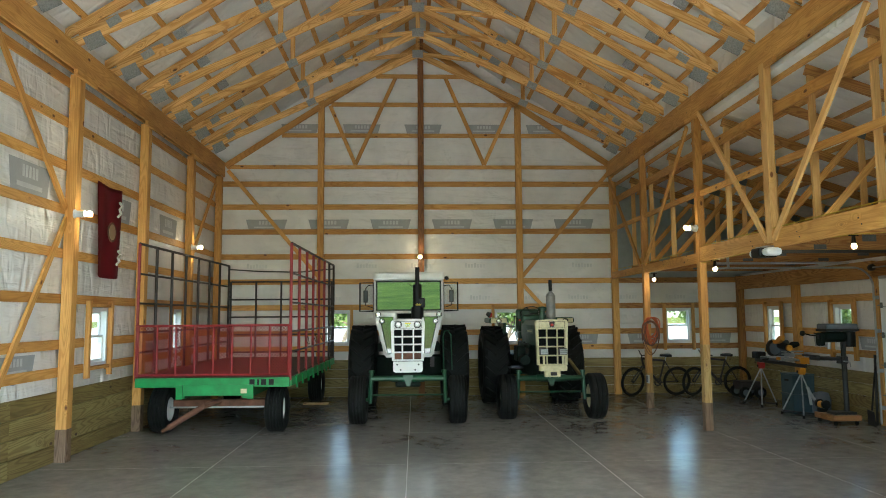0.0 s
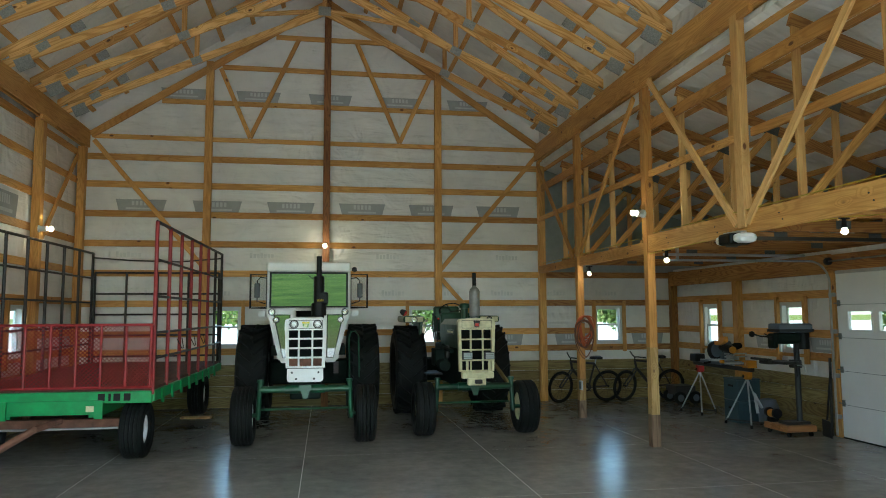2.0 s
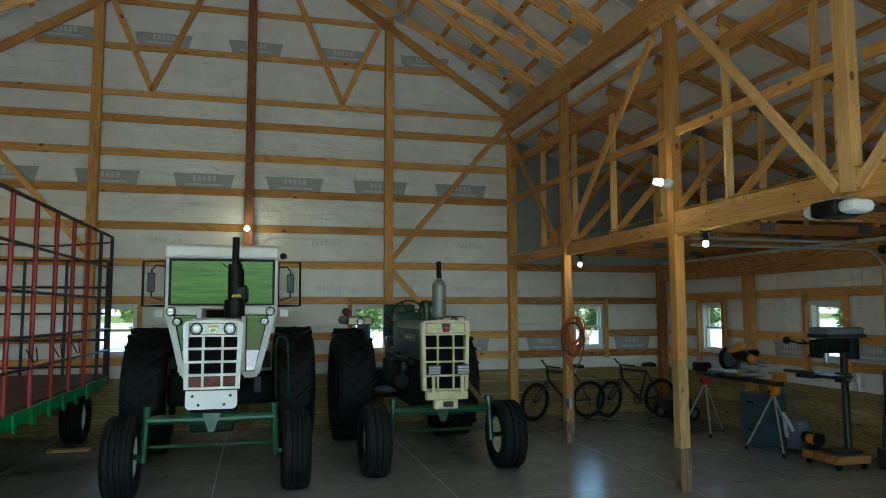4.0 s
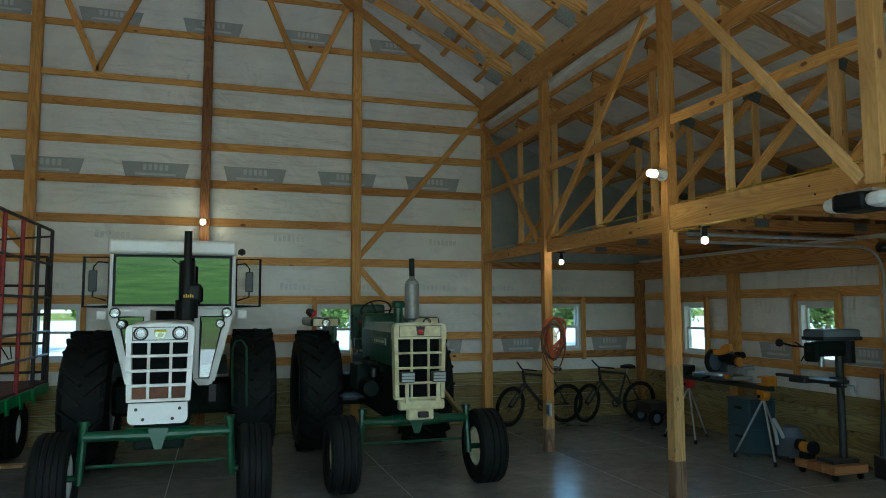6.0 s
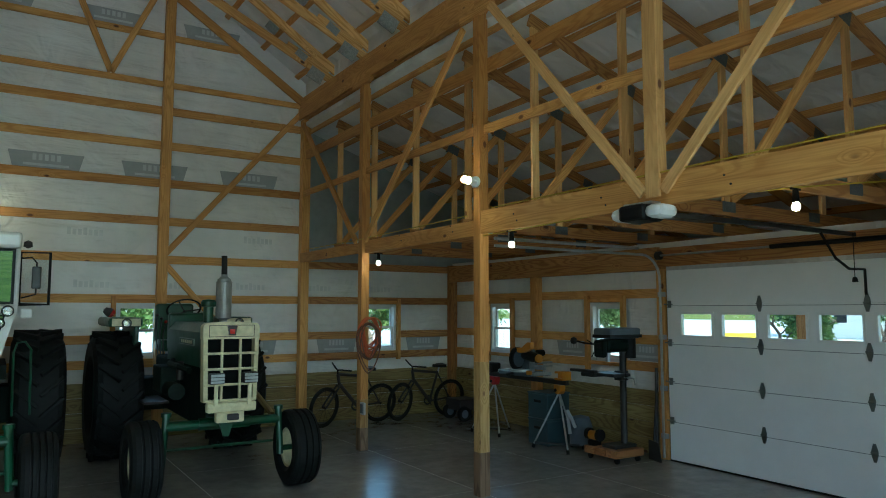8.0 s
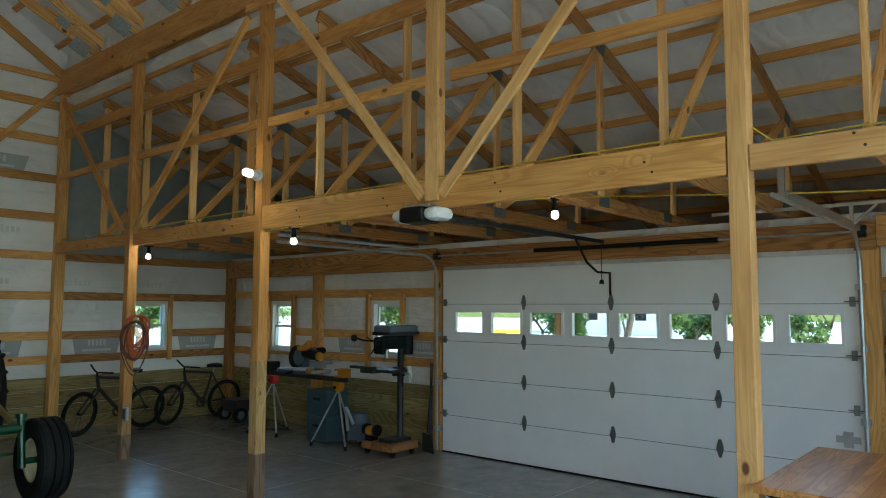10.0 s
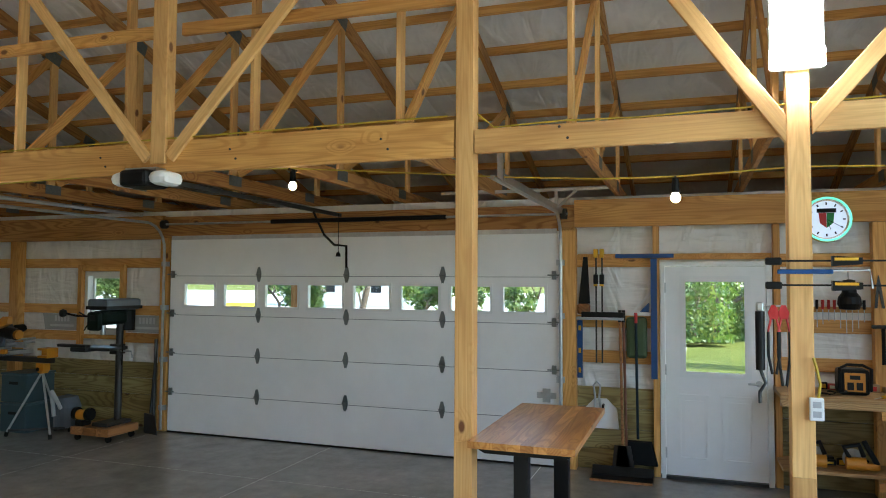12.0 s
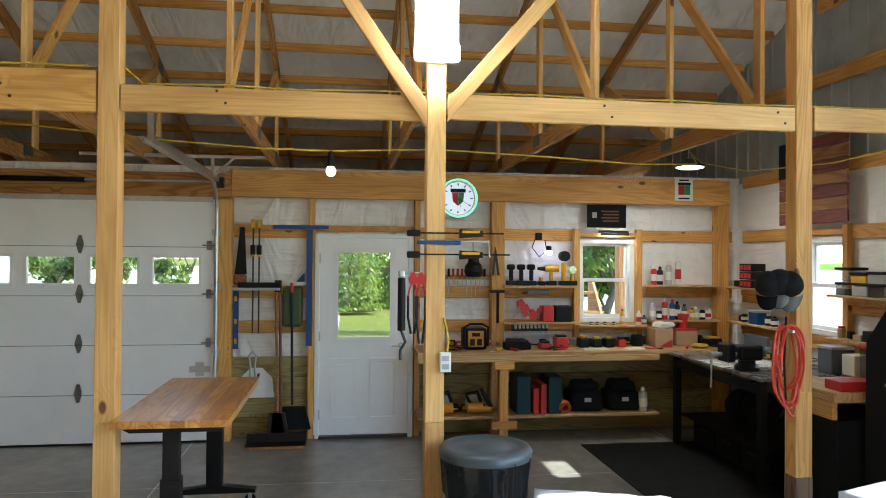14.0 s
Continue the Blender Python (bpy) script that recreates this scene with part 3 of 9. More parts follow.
def main_truss(y):
    tr = thing("roof_truss", 0, y, Z_EAVE + 0.3, "pine scissor roof truss with steel gusset plates", "roof truss", TRUSS_GROUP)
    for s in (-1, 1):
        lumber("bottom_chord", (s * 4.72, y, 5.51), (0, y, RIDGE_LOW), 0.038, 0.135, M_WOOD_T, tr)
        lumber("top_chord", (s * 4.86, y, 5.60), (0, y, RIDGE_TOP), 0.038, 0.135, M_WOOD_T, tr)
        tz = lambda x: RIDGE_TOP - abs(x) * SL
        bz = lambda x: RIDGE_LOW - abs(x) * (RIDGE_LOW - 5.51) / 4.72
        lumber("web", (0, y, RIDGE_LOW + 0.02), (s * 1.74, y, tz(1.74) - 0.05), 0.036, 0.085, M_WOOD_T, tr)
        lumber("web", (s * 2.37, y, bz(2.37) - 0.05), (s * 2.37, y, tz(2.37)), 0.036, 0.085, M_WOOD_T, tr, (1, 0, 0))
        lumber("heel_wedge", (s * 4.6, y, 5.68), (s * 3.9, y, 5.98), 0.037, 0.1, M_WOOD_T, tr)
        plate(tr, s * 4.38, y, 5.58, 0.25, 0.19, -s * 0.5)
        plate(tr, s * 4.13, y, 5.85, 0.19, 0.12, -s * 0.66)
        plate(tr, s * 3.66, y, 6.19, 0.19, 0.12, -s * 0.66)
        plate(tr, s * 1.74, y, tz(1.74) - 0.02, 0.24, 0.16, -s * 0.66)
        plate(tr, s * 2.37, y, bz(2.37), 0.2, 0.14, -s * 0.45)
    lumber("king_post", (0, y, RIDGE_LOW), (0, y, RIDGE_TOP), 0.036, 0.09, M_WOOD_T, tr, (1, 0, 0))
    plate(tr, 0, y, RIDGE_LOW + 0.01, 0.24, 0.18, 0)
    for ob in tr.children:
        ob.matrix_basis = Matrix.Translation((RIDGE_X, 0, 0)) @ ob.matrix_basis
    return tr


master = main_truss(Y_BACK - 1.10)
for k in range(1, 13):
    copy_thing(master, pose(0, Y_BACK - 1.10 - 1.213 * k, Z_EAVE + 0.3))

# eave headers
for s, x in ((-1, -4.74), (1, 4.47)):
    hd = thing("eave_header", x, 8.5, Z_EAVE, "doubled pine header beam carrying the roof trusses", "beam", "eave headers", "structure")
    for dx in (-0.055, 0.04):
        for a, b in ((Y_FRONT - 0.05, 6.0), (6.003, 11.2), (11.203, Y_BACK + 0.06)):
            lumber("header_plank", (x - s * dx, a, Z_EAVE + 0.175), (x - s * dx, b, Z_EAVE + 0.175), 0.04, 0.35, M_WOOD, hd)
    for y in (LEFT_Y if s < 0 else ROW_Y + [HANG_Y]):
        lumber("bearing_block", (x - s * 0.06, y - 0.3, Z_EAVE - 0.04), (x - s * 0.06, y + 0.3, Z_EAVE - 0.04), 0.05, 0.075, M_WOOD, hd)

# row of timber posts
M_POSTLOW = wood("pale_treated_pine", (0.60, 0.42, 0.17), (0.46, 0.30, 0.105), (0.14, 0.06, 0.025))


def row_post(y, splice, sleeve, upper, lower, z0=0.0):
    ps = thing("timber_post", X_ROW, y, z0, "laminated pine post with a darker treated foot", "post", "posts between hall and workshop")
    lumber("upper_post", (X_ROW, y, splice), (X_ROW, y, Z_EAVE), 0.117, 0.117, upper, ps, (1, 0, 0))
    lumber("lower_post", (X_ROW, y, sleeve), (X_ROW, y, splice - 0.001), 0.119, 0.119, lower, ps, (1, 0, 0))
    lumber("post_sleeve", (X_ROW, y, z0), (X_ROW, y, sleeve - 0.001), 0.124, 0.124, M_SLEEVE, ps, (1, 0, 0))
    return ps


for y, splice, sleeve, upper, lower in zip(ROW_Y, (0.68, 1.36, 0.9, 0.86, 1.0), (0.30, 0.44, 0.2, 0.3, 0.44), (M_WOOD, M_WOOD, M_WOOD_L, M_WOOD_L, M_WOOD), (M_POSTLOW, M_POSTLOW, M_WOOD_L, M_WOOD_L, M_WOOD)):
    row_post(y, splice, sleeve, upper, lower)
hung = thing("hung_post", X_ROW, HANG_Y, 2.7, "pine post hung above the opening with two braces", "post", "posts between hall and workshop")
lumber("upper_post", (X_ROW - 0.03, HANG_Y, 2.76), (X_ROW - 0.03, HANG_Y, Z_EAVE), 0.10, 0.135, M_WOOD_L, hung, (0, 1, 0))
lumber("brace", (X_ROW - 0.06, HANG_Y + 0.1, 2.8), (X_ROW - 0.06, 10.9, 5.1), 0.09, 0.038, M_WOOD_L, hung, (1, 0, 0))
lumber("brace", (X_ROW - 0.06, HANG_Y - 0.1, 2.8), (X_ROW - 0.06, 6.6, 5.0), 0.09, 0.038, M_WOOD_L, hung, (1, 0, 0))

rb = thing("row_beam", X_ROW, 8, 2.7, "long pine beams joining the row of posts", "beam", kind="structure")
for a, b, z0, z1, x in ((14.04, 16.35, 2.69, 2.84, 4.46), (11.23, 13.9, 2.68, 2.85, 4.46), (6.46, 11.09, 2.69, 2.93, 4.43), (4.55, 6.32, 2.702, 2.855, 4.42), (2.1, 4.41, 2.718, 2.872, 4.42), (0.7, 1.96, 2.727, 2.88, 4.42)):
    lumber("beam", (x, a, (z0 + z1) / 2), (x, b, (z0 + z1) / 2), 0.045, z1 - z0, M_WOOD if a > 6.4 else M_WOOD_L, rb)
for a, b, za, zb in ((11.23, 16.3, 3.83, 3.85), (8.80, 11.09, 3.79, 3.81), (6.46, 8.64, 3.75, 3.785)):
    lumber("rail", (4.47, a, za), (4.47, b, zb), 0.04, 0.095, M_WOOD, rb)
lumber("ledger", (4.53, Y_FRONT, 4.53), (4.53, Y_BACK, 4.53), 0.04, 0.15, M_WOOD, rb)
for p, q in (((4.4, 14.1, 2.85), (4.4, 16.2, 5.0)), ((4.4, 13.8, 2.85), (4.4, 11.4, 5.0))):
    lumber("brace", p, q, 0.09, 0.038, M_WOOD if p[1] > 6.4 else M_WOOD_L, rb, (1, 0, 0))
for yc, p, q in ((4.5445, (4.53, 2.71), (6.05, 4.9)), (4.4155, (4.43, 2.75), (2.52, 4.95))):
    # the lower end of each brace is sawn to lie along the post
    bc = lumber("brace", (4.378, p[0], p[1]), (4.378, q[0], q[1]), 0.092, 0.036, M_WOOD_L, rb, (1, 0, 0))
    inv = bc.matrix_basis.inverted()
    bc.data = bc.data.copy()
    d = (Vector((0, *q)) - Vector((0, *p))).normalized()
    for v in bc.data.vertices:
        if v.co.x < 0:
            w = bc.matrix_basis @ v.co
            v.co = inv @ (w + Vector((0, d.y, d.z)) * ((yc - w.y) / d.y))


# bolt heads along the beams
for k in range(12):
    for z in (2.765, 2.835):
        y = 15.25 - 1.187 * k + (0.03 if z > 2.8 else -0.02)
        if min(abs(y - q) for q in ROW_Y) > 0.1 and y > 0.8:
            x = 4.3975 if y < 6.4 else (4.4075 if y < 11.2 else 4.4375)
            part("bolt", rodded((x + 0.004, y, z), (x - 0.006, y, z), 0.0085, 8), M_DARKMETAL, rb)


# lean-to trusses
def lean_truss(y):
    tr = thing("lean_to_truss", 4.6, y, 2.75, "pine mono-slope truss over the workshop", "roof truss", "trusses of the lean-to roof")
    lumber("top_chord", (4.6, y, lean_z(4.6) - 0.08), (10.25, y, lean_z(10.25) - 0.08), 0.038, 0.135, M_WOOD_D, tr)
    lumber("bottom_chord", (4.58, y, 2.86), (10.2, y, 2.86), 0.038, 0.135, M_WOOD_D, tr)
    for x in (4.66, 6.03, 7.7):
        lumber("web", (x, y, 2.9), (x, y, lean_z(x) - 0.1), 0.036, 0.088, M_WOOD_L, tr, (1, 0, 0))
    for x, xx in ((4.72, 5.98), (6.1, 7.62)):
        lumber("web", (x, y, 2.95), (xx, y, lean_z(xx) - 0.14), 0.036, 0.088, M_WOOD, tr)
    plate(tr, 6.0, y, lean_z(6.0) - 0.1, 0.2, 0.13, LEAN_SLOPE, M_PLATE_D)
    plate(tr, 6.05, y, 2.88, 0.2, 0.1, 0, M_PLATE_D)
    plate(tr, 7.66, y, lean_z(7.66) - 0.1, 0.18, 0.12, LEAN_SLOPE, M_PLATE_D)
    plate(tr, 7.5, y, 2.88, 0.2, 0.1, 0, M_PLATE_D)
    return tr


first = lean_truss(15.25)
for k in range(1, 12):
    copy_thing(first, pose(4.6, 15.25 - 1.187 * k, 2.75))


# ---- outside ----
def grass_material():
    m, t, p = base_material("lawn_grass")
    co = t.nodes.new("ShaderNodeTexCoord")
    n1 = node(t, "ShaderNodeTexNoise", Scale=0.12, Detail=5.0)
    n2 = node(t, "ShaderNodeTexNoise", Scale=6.0, Detail=6.0, Roughness=0.7)
    n4 = node(t, "ShaderNodeTexNoise", Scale=0.55, Detail=6.0, Roughness=0.65)
    row = t.nodes.new("ShaderNodeMapping")
    row.inputs["Scale"].default_value = (0.5, 1.0, 1.0)
    t.links.new(co.outputs["Object"], row.inputs[0])
    t.links.new(row.outputs[0], n4.inputs["Vector"])
    for n in (n1, n2):
        t.links.new(co.outputs["Object"], n.inputs["Vector"])
    c = ramp(t, n1.outputs[0], [(0.3, (0.105, 0.124, 0.029)), (0.7, (0.175, 0.18, 0.048))])
    c = mixed(t, "MULTIPLY", 0.6, c, ramp(t, n2.outputs[0], [(0.3, (0.5, 0.5, 0.45)), (0.7, (1.15, 1.15, 1.0))]))
    sep = t.nodes.new("ShaderNodeSeparateXYZ")
    t.links.new(co.outputs["Object"], sep.inputs[0])
    far = t.nodes.new("ShaderNodeMapRange")
    far.inputs["From Min"].default_value, far.inputs["From Max"].default_value = -16.0, -26.0
    t.links.new(sep.outputs["Y"], far.inputs["Value"])
    c = mixed(t, "MIX", far.outputs[0], c, ramp(t, n4.outputs[0], [(0.32, (0.045, 0.11, 0.008)), (0.5, (0.095, 0.19, 0.014)), (0.68, (0.17, 0.27, 0.03))]))
    t.links.new(c, p.inputs["Base Color"])
    p.inputs["Roughness"].default_value = 0.95
    p.inputs["Specular IOR Level"].default_value = 0.05
    bumped(t, p, n2.outputs[0], 0.8, 0.1)
    return m


def leaf_material():
    """Thin leaves that let some sunlight through."""
    m, t, p = base_material("leaves")
    geo = t.nodes.new("ShaderNodeNewGeometry")
    c = ramp(t, geo.outputs["Random Per Island"], [(0.0, (0.045, 0.085, 0.02)), (0.5, (0.10, 0.15, 0.038)), (1.0, (0.19, 0.23, 0.08))])
    t.links.new(c, p.inputs["Base Color"])
    p.inputs["Roughness"].default_value = 0.5
    tl = t.nodes.new("ShaderNodeBsdfTranslucent")
    t.links.new(mixed(t, "MULTIPLY", 1.0, c, (1.4, 1.45, 0.8)), tl.inputs[0])
    mx = t.nodes.new("ShaderNodeMixShader")
    mx.inputs[0].default_value = 0.45
    t.links.new(p.outputs[0], mx.inputs[1])
    t.links.new(tl.outputs[0], mx.inputs[2])
    t.links.new(mx.outputs[0], t.nodes["Material Output"].inputs[0])
    return m


M_GRASS, M_LEAF = grass_material(), leaf_material()
M_BARK = plain("bark", (0.13, 0.095, 0.065), 0.9, vary=0.4, scale=9, grain=0.8)
M_GRAVEL = plain("pale_gravel", (0.52, 0.49, 0.44), 0.9, vary=0.25, scale=8, grain=0.6)


def ground_height(x, y):
    rise = max(0.0, -y - 14.0) * min(1.0, max(0.0, (24.0 - x) / 14.0))
    z = -0.1 + min(rise * 0.17, 9.0)
    return z + 0.5 * math.sin(x * 0.05) * min(1.0, rise / 20)


gx = [-400, -200, -100, -60, -40, -25, -15, -8, 0, 8, 15, 25, 40, 60, 100, 200, 400]
gy = [-400, -200, -120, -90, -70, -55, -45, -36, -28, -22, -18, -14, -8, 0, 8, 16, 25, 40, 60, 100, 200, 400]
me = bpy.data.meshes.new("ground")
me.from_pydata([(x, y, ground_height(x, y)) for y in gy for x in gx], [],
               [(j * len(gx) + i, j * len(gx) + i + 1, (j + 1) * len(gx) + i + 1, (j + 1) * len(gx) + i) for j in range(len(gy) - 1) for i in range(len(gx) - 1)])
me.materials.append(M_GRASS)
tagged(new("ground", me), "mown green lawn running up a gentle slope", "lawn", kind="structure")
tagged(part("yard", boxed(-9.0, 70.0, -16.0, -3.21, -0.2, -0.07), M_GRAVEL, None), "pale gravel yard before the open doorway", "yard", kind="structure")
tagged(part("far_yard", boxed(22.0, 130.0, -90.0, -16.01, -0.2, -0.072), M_GRAVEL, None), "pale gravel yard stretching away to the trees", "yard", kind="structure")
tagged(part("field_track", boxed(26.0, 130.0, 9.5, 30.9, -0.2, -0.075), M_GRAVEL, None), "wide pale gravel track beyond the lawn", "track", kind="structure")
tagged(part("lane", boxed(-90.0, 130.0, 31.0, 140.0, -0.2, -0.06), M_GRAVEL, None), "pale gravel lane behind the building", "lane", kind="structure")
tagged(part("road", boxed(20.0, 27.5, 5.2, 30.9, -0.2, -0.085), M_GRAVEL, None), "pale gravel drive across the lawn", "drive", kind="structure")


def tree(x, y, height, spread, seed, leaves=2600, weeping=False, lift=0.7):
    rng = random.Random(seed)
    tr = thing("tree", x, y, -0.1, "leafy green garden tree in full summer leaf", "tree", "trees round the building")
    bm = bmesh.new()
    top = height * 0.55
    bend = [Vector((x + rng.uniform(-0.2, 0.2) * k, y + rng.uniform(-0.2, 0.2) * k, -0.15 + top * k / 4)) for k in range(5)]
    for k in range(4):
        rod(bm, bend[k], bend[k + 1], 0.22 * height / 8 * (1 - 0.17 * k), 9, 0.22 * height / 8 * (1 - 0.17 * (k + 1)))
    limbs = []
    for k in range(9):
        a, b = rng.uniform(0, 6.28), bend[rng.randint(1, 4)]
        q = b + Vector((math.cos(a) * spread * rng.uniform(0.45, 0.85), math.sin(a) * spread * rng.uniform(0.45, 0.85), rng.uniform(0.12, 0.42) * height))
        rod(bm, b, q, 0.07 * height / 8, 6, 0.02)
        limbs.append((b, q))
    part("trunk", bm, M_BARK, tr)
    vs, fs = [], []
    clumps = [(b.lerp(q, rng.uniform(0.45, 1.1)), rng.uniform(0.16, 0.32) * spread) for b, q in limbs for _ in range(6)]
    for _ in range(leaves):
        c, r = rng.choice(clumps)
        d = Vector((rng.gauss(0, 1), rng.gauss(0, 1), rng.gauss(0, 0.8))).normalized() * r * rng.uniform(0.5, 1.05)
        p = c + d
        if weeping:
            p.z -= rng.uniform(0, 0.85) * height
        p.z = max(p.z, lift)
        s = rng.uniform(0.06, 0.15) * (0.8 + height / 14)
        if weeping:
            s *= 0.62
        u = Vector((rng.gauss(0, 1), rng.gauss(0, 1), rng.gauss(0, 2.2 if weeping else 1))).normalized() * s
        w = u.orthogonal().normalized() * s * 0.55
        n = len(vs)
        vs += [p - u, p + w, p + u, p - w]
        fs.append((n, n + 1, n + 2, n + 3))
    me = bpy.data.meshes.new("crown")
    me.from_pydata([tuple(v) for v in vs], [], fs)
    part("crown", me, M_LEAF, tr)


# x, y, height, spread, lowest leaf, leaves, weeping
TREES = [(28, 4.1, 8, 2.9, 0.0, 15000, True), (30, 7.6, 7, 2.6, 0.0, 4500, True), (28, 11.4, 3.4, 1.1, 0.7, 900, False), (29, 13.9, 3.6, 1.3, 0.5, 1300, False), (28, 15.9, 3.0, 1.5, 0.0, 4500, False),
         (28, 18.5, 6.5, 2.0, 1.0, 2600, False), (28, 20.6, 3.0, 1.7, 0.0, 4500, False), (29, 23.4, 3.6, 1.5, 0.6, 1800, False), (26, 30.5, 5, 2.4, 0.9, 4000, False), (20.5, 34, 5, 2.4, 1.1, 4000, False),
         (15.5, 36, 5, 2.6, 1.0, 4500, False), (11, 36, 5, 2.4, 1.1, 4000, False), (4.5, 37, 5, 2.6, 1.0, 4000, False), (-4, 38, 5.5, 2.6, 1.0, 4000, False), (-9, 39, 5.5, 2.6, 0.9, 4000, False),
         (-30, 22, 10, 5, 0.6, 3500, False), (-31, 12, 10, 5, 0.6, 3500, False), (44, -1, 12, 5.5, 0.6, 4000, False), (25.5, 4.9, 6, 1.8, 0.1, 9000, True), (32, -8.0, 4, 2.4, 0.9, 2200, False), (17.5, -1.7, 4.6, 2.0, 0.95, 5000, False)]
for k, (x, y, h, sp, low, n, droop) in enumerate(TREES):
    tree(x, y, h, sp, 40 + k, n, droop, low)

# things seen beyond the garage door's panes
M_PORCH = wood("stained_cedar", (0.62, 0.32, 0.13), (0.46, 0.21, 0.08), (0.15, 0.06, 0.02))
for y in (1.06, 10.88):
    ps = thing("porch_post", 9.9, y, -0.03, "stained cedar post holding up the porch", "post", "porch posts")
    lumber("shaft", (9.9, y, -0.03), (9.9, y, 2.73), 0.15, 0.15, M_PORCH, ps, (1, 0, 0))
deck = thing("deck_stair", 10.9, 1.6, -0.1, "cedar plank stair and rail on the porch", "stair")
for k in range(5):
    lumber("tread", (10.4 + 0.25 * k, 0.9, 0.3 * k + 0.1), (10.4 + 0.25 * k, 2.3, 0.3 * k + 0.1), 0.26, 0.045, M_PORCH, deck)
for y in (0.95, 2.25):
    prism(bm := bmesh.new(), [(10.2, -0.1), (11.6, -0.1), (11.6, 1.5), (11.4, 1.5), (10.25, 0.05)], "y", y - 0.02, y + 0.02)
    part("stringer", bm, M_PORCH, deck)
M_SIDING = plain("cream_siding", (0.70, 0.66, 0.56), 0.7, vary=0.1)
M_ROOFING = plain("grey_shingle", (0.12, 0.12, 0.13), 0.9, vary=0.3)
M_YELLOW = plain("yellow_paint", (0.75, 0.50, 0.02), 0.45)
house = thing("house", 54, 30, -0.1, "pale single-storey house across the lawn", "house")
part("wall", boxed(50, 58, 22, 34, -0.1, 2.9), M_SIDING, house)
part("roof", prism(bmesh.new(), [(49.6, 2.9), (58.4, 2.9), (54, 5.6)], "y", 21.6, 34.4), M_ROOFING, house)
for y in (24, 28, 32):
    w = part("window", boxed(49.96, 50.0, y - 0.5, y + 0.5, 1.0, 2.1), M_VINYL, house)
    part("pane", boxed(49.93, 49.97, y - 0.44, y + 0.44, 1.06, 2.04), M_BLACK, w)
SY = 16.95
slide = thing("playset", 15.5, SY, -0.1, "yellow plastic garden slide on the lawn", "slide")
part("chute", prism(bmesh.new(), [(15.0, -0.1), (15.3, -0.1), (16.6, 1.15), (17.3, 1.15), (17.3, 1.3), (16.5, 1.3)], "y", SY - 0.4, SY + 0.4), M_YELLOW, slide)
part("ladder", boxed(17.2, 17.3, SY - 0.4, SY + 0.4, -0.1, 1.25), M_YELLOW, slide)


# ---- windows ----
def window(k, axis, at, a, b):
    out = 1 if at > 5 else -1
    if axis == "y" and at < 5:
        out = -1
    w = thing("window_%d" % k, at if axis == "x" else (a + b) / 2, (a + b) / 2 if axis == "x" else at, WIN_Z[0], "small white vinyl sash window in a pine frame", "window", "sash windows", "structure")
    face = {("x", 1): 7.57, ("x", -1): -4.85, ("y", 1): Y_BACK + 0.09, ("y", -1): Y_FRONT - 0.07}[(axis, out)]

    def slab(name, u0, u1, z0, z1, d0, d1, mat, parent=w, bevel=0.0):
        lo, hi = sorted((face + out * d0, face + out * d1))
        bm = boxed(lo, hi, u0, u1, z0, z1, bevel) if axis == "x" else boxed(u0, u1, lo, hi, z0, z1, bevel)
        return part(name, bm, mat, parent)
    z0, z1 = WIN_Z[0], win_top(a)
    fw = 0.05
    slab("window_frame", a + 0.002, a + fw, z0 + 0.002, z1 - 0.002, 0, 0.13, M_VINYL)
    slab("window_frame", b - fw, b - 0.002, z0 + 0.002, z1 - 0.002, 0, 0.13, M_VINYL)
    slab("window_frame", a + fw, b - fw, z1 - fw, z1 - 0.002, 0, 0.13, M_VINYL)
    slab("window_sill", a + fw, b - fw, z0 + 0.002, z0 + fw, -0.005, 0.13, M_VINYL)
    zm = (z0 + z1) / 2
    for lo, hi, d in ((z0 + fw, zm + 0.02, 0.045), (zm - 0.02, z1 - fw, 0.085)):
        sash = slab("sash", a + fw, a + fw + 0.028, lo, hi, d, d + 0.03, M_VINYL)
        slab("stile", b - fw - 0.028, b - fw, lo, hi, d, d + 0.03, M_VINYL, sash)
        slab("rail", a + fw + 0.028, b - fw - 0.028, lo, lo + 0.035, d, d + 0.03, M_VINYL, sash)
        slab("rail", a + fw + 0.028, b - fw - 0.028, hi - 0.035, hi, d, d + 0.03, M_VINYL, sash)
        g = slab("pane", a + fw + 0.028, b - fw - 0.028, lo + 0.035, hi - 0.035, d + 0.012, d + 0.016, M_GLASS, sash)
        g.visible_shadow = False
    # pine studs beside and above the frame
    for u in (a - 0.035, b + 0.035):
        p, q = ((face - out * 0.03, u, z0 - 0.16), (face - out * 0.03, u, z1 + 0.1)) if axis == "x" else ((u, face - out * 0.03, z0 - 0.16), (u, face - out * 0.03, z1 + 0.1))
        lumber("trim_stud", p, q, 0.066, 0.066, M_WOOD, w, (0, 1, 0) if axis == "x" else (1, 0, 0))
    for z in (z0 - 0.03, z1 + 0.035):
        p, q = ((face - out * 0.01, a, z), (face - out * 0.01, b, z)) if axis == "x" else ((a, face - out * 0.01, z), (b, face - out * 0.01, z))
        lumber("trim_sill", p, q, 0.075, 0.05, M_WOOD, w)
    return w


for k, (axis, at, a, b) in enumerate(WINDOWS):
    window(k + 1, axis, at, a, b)


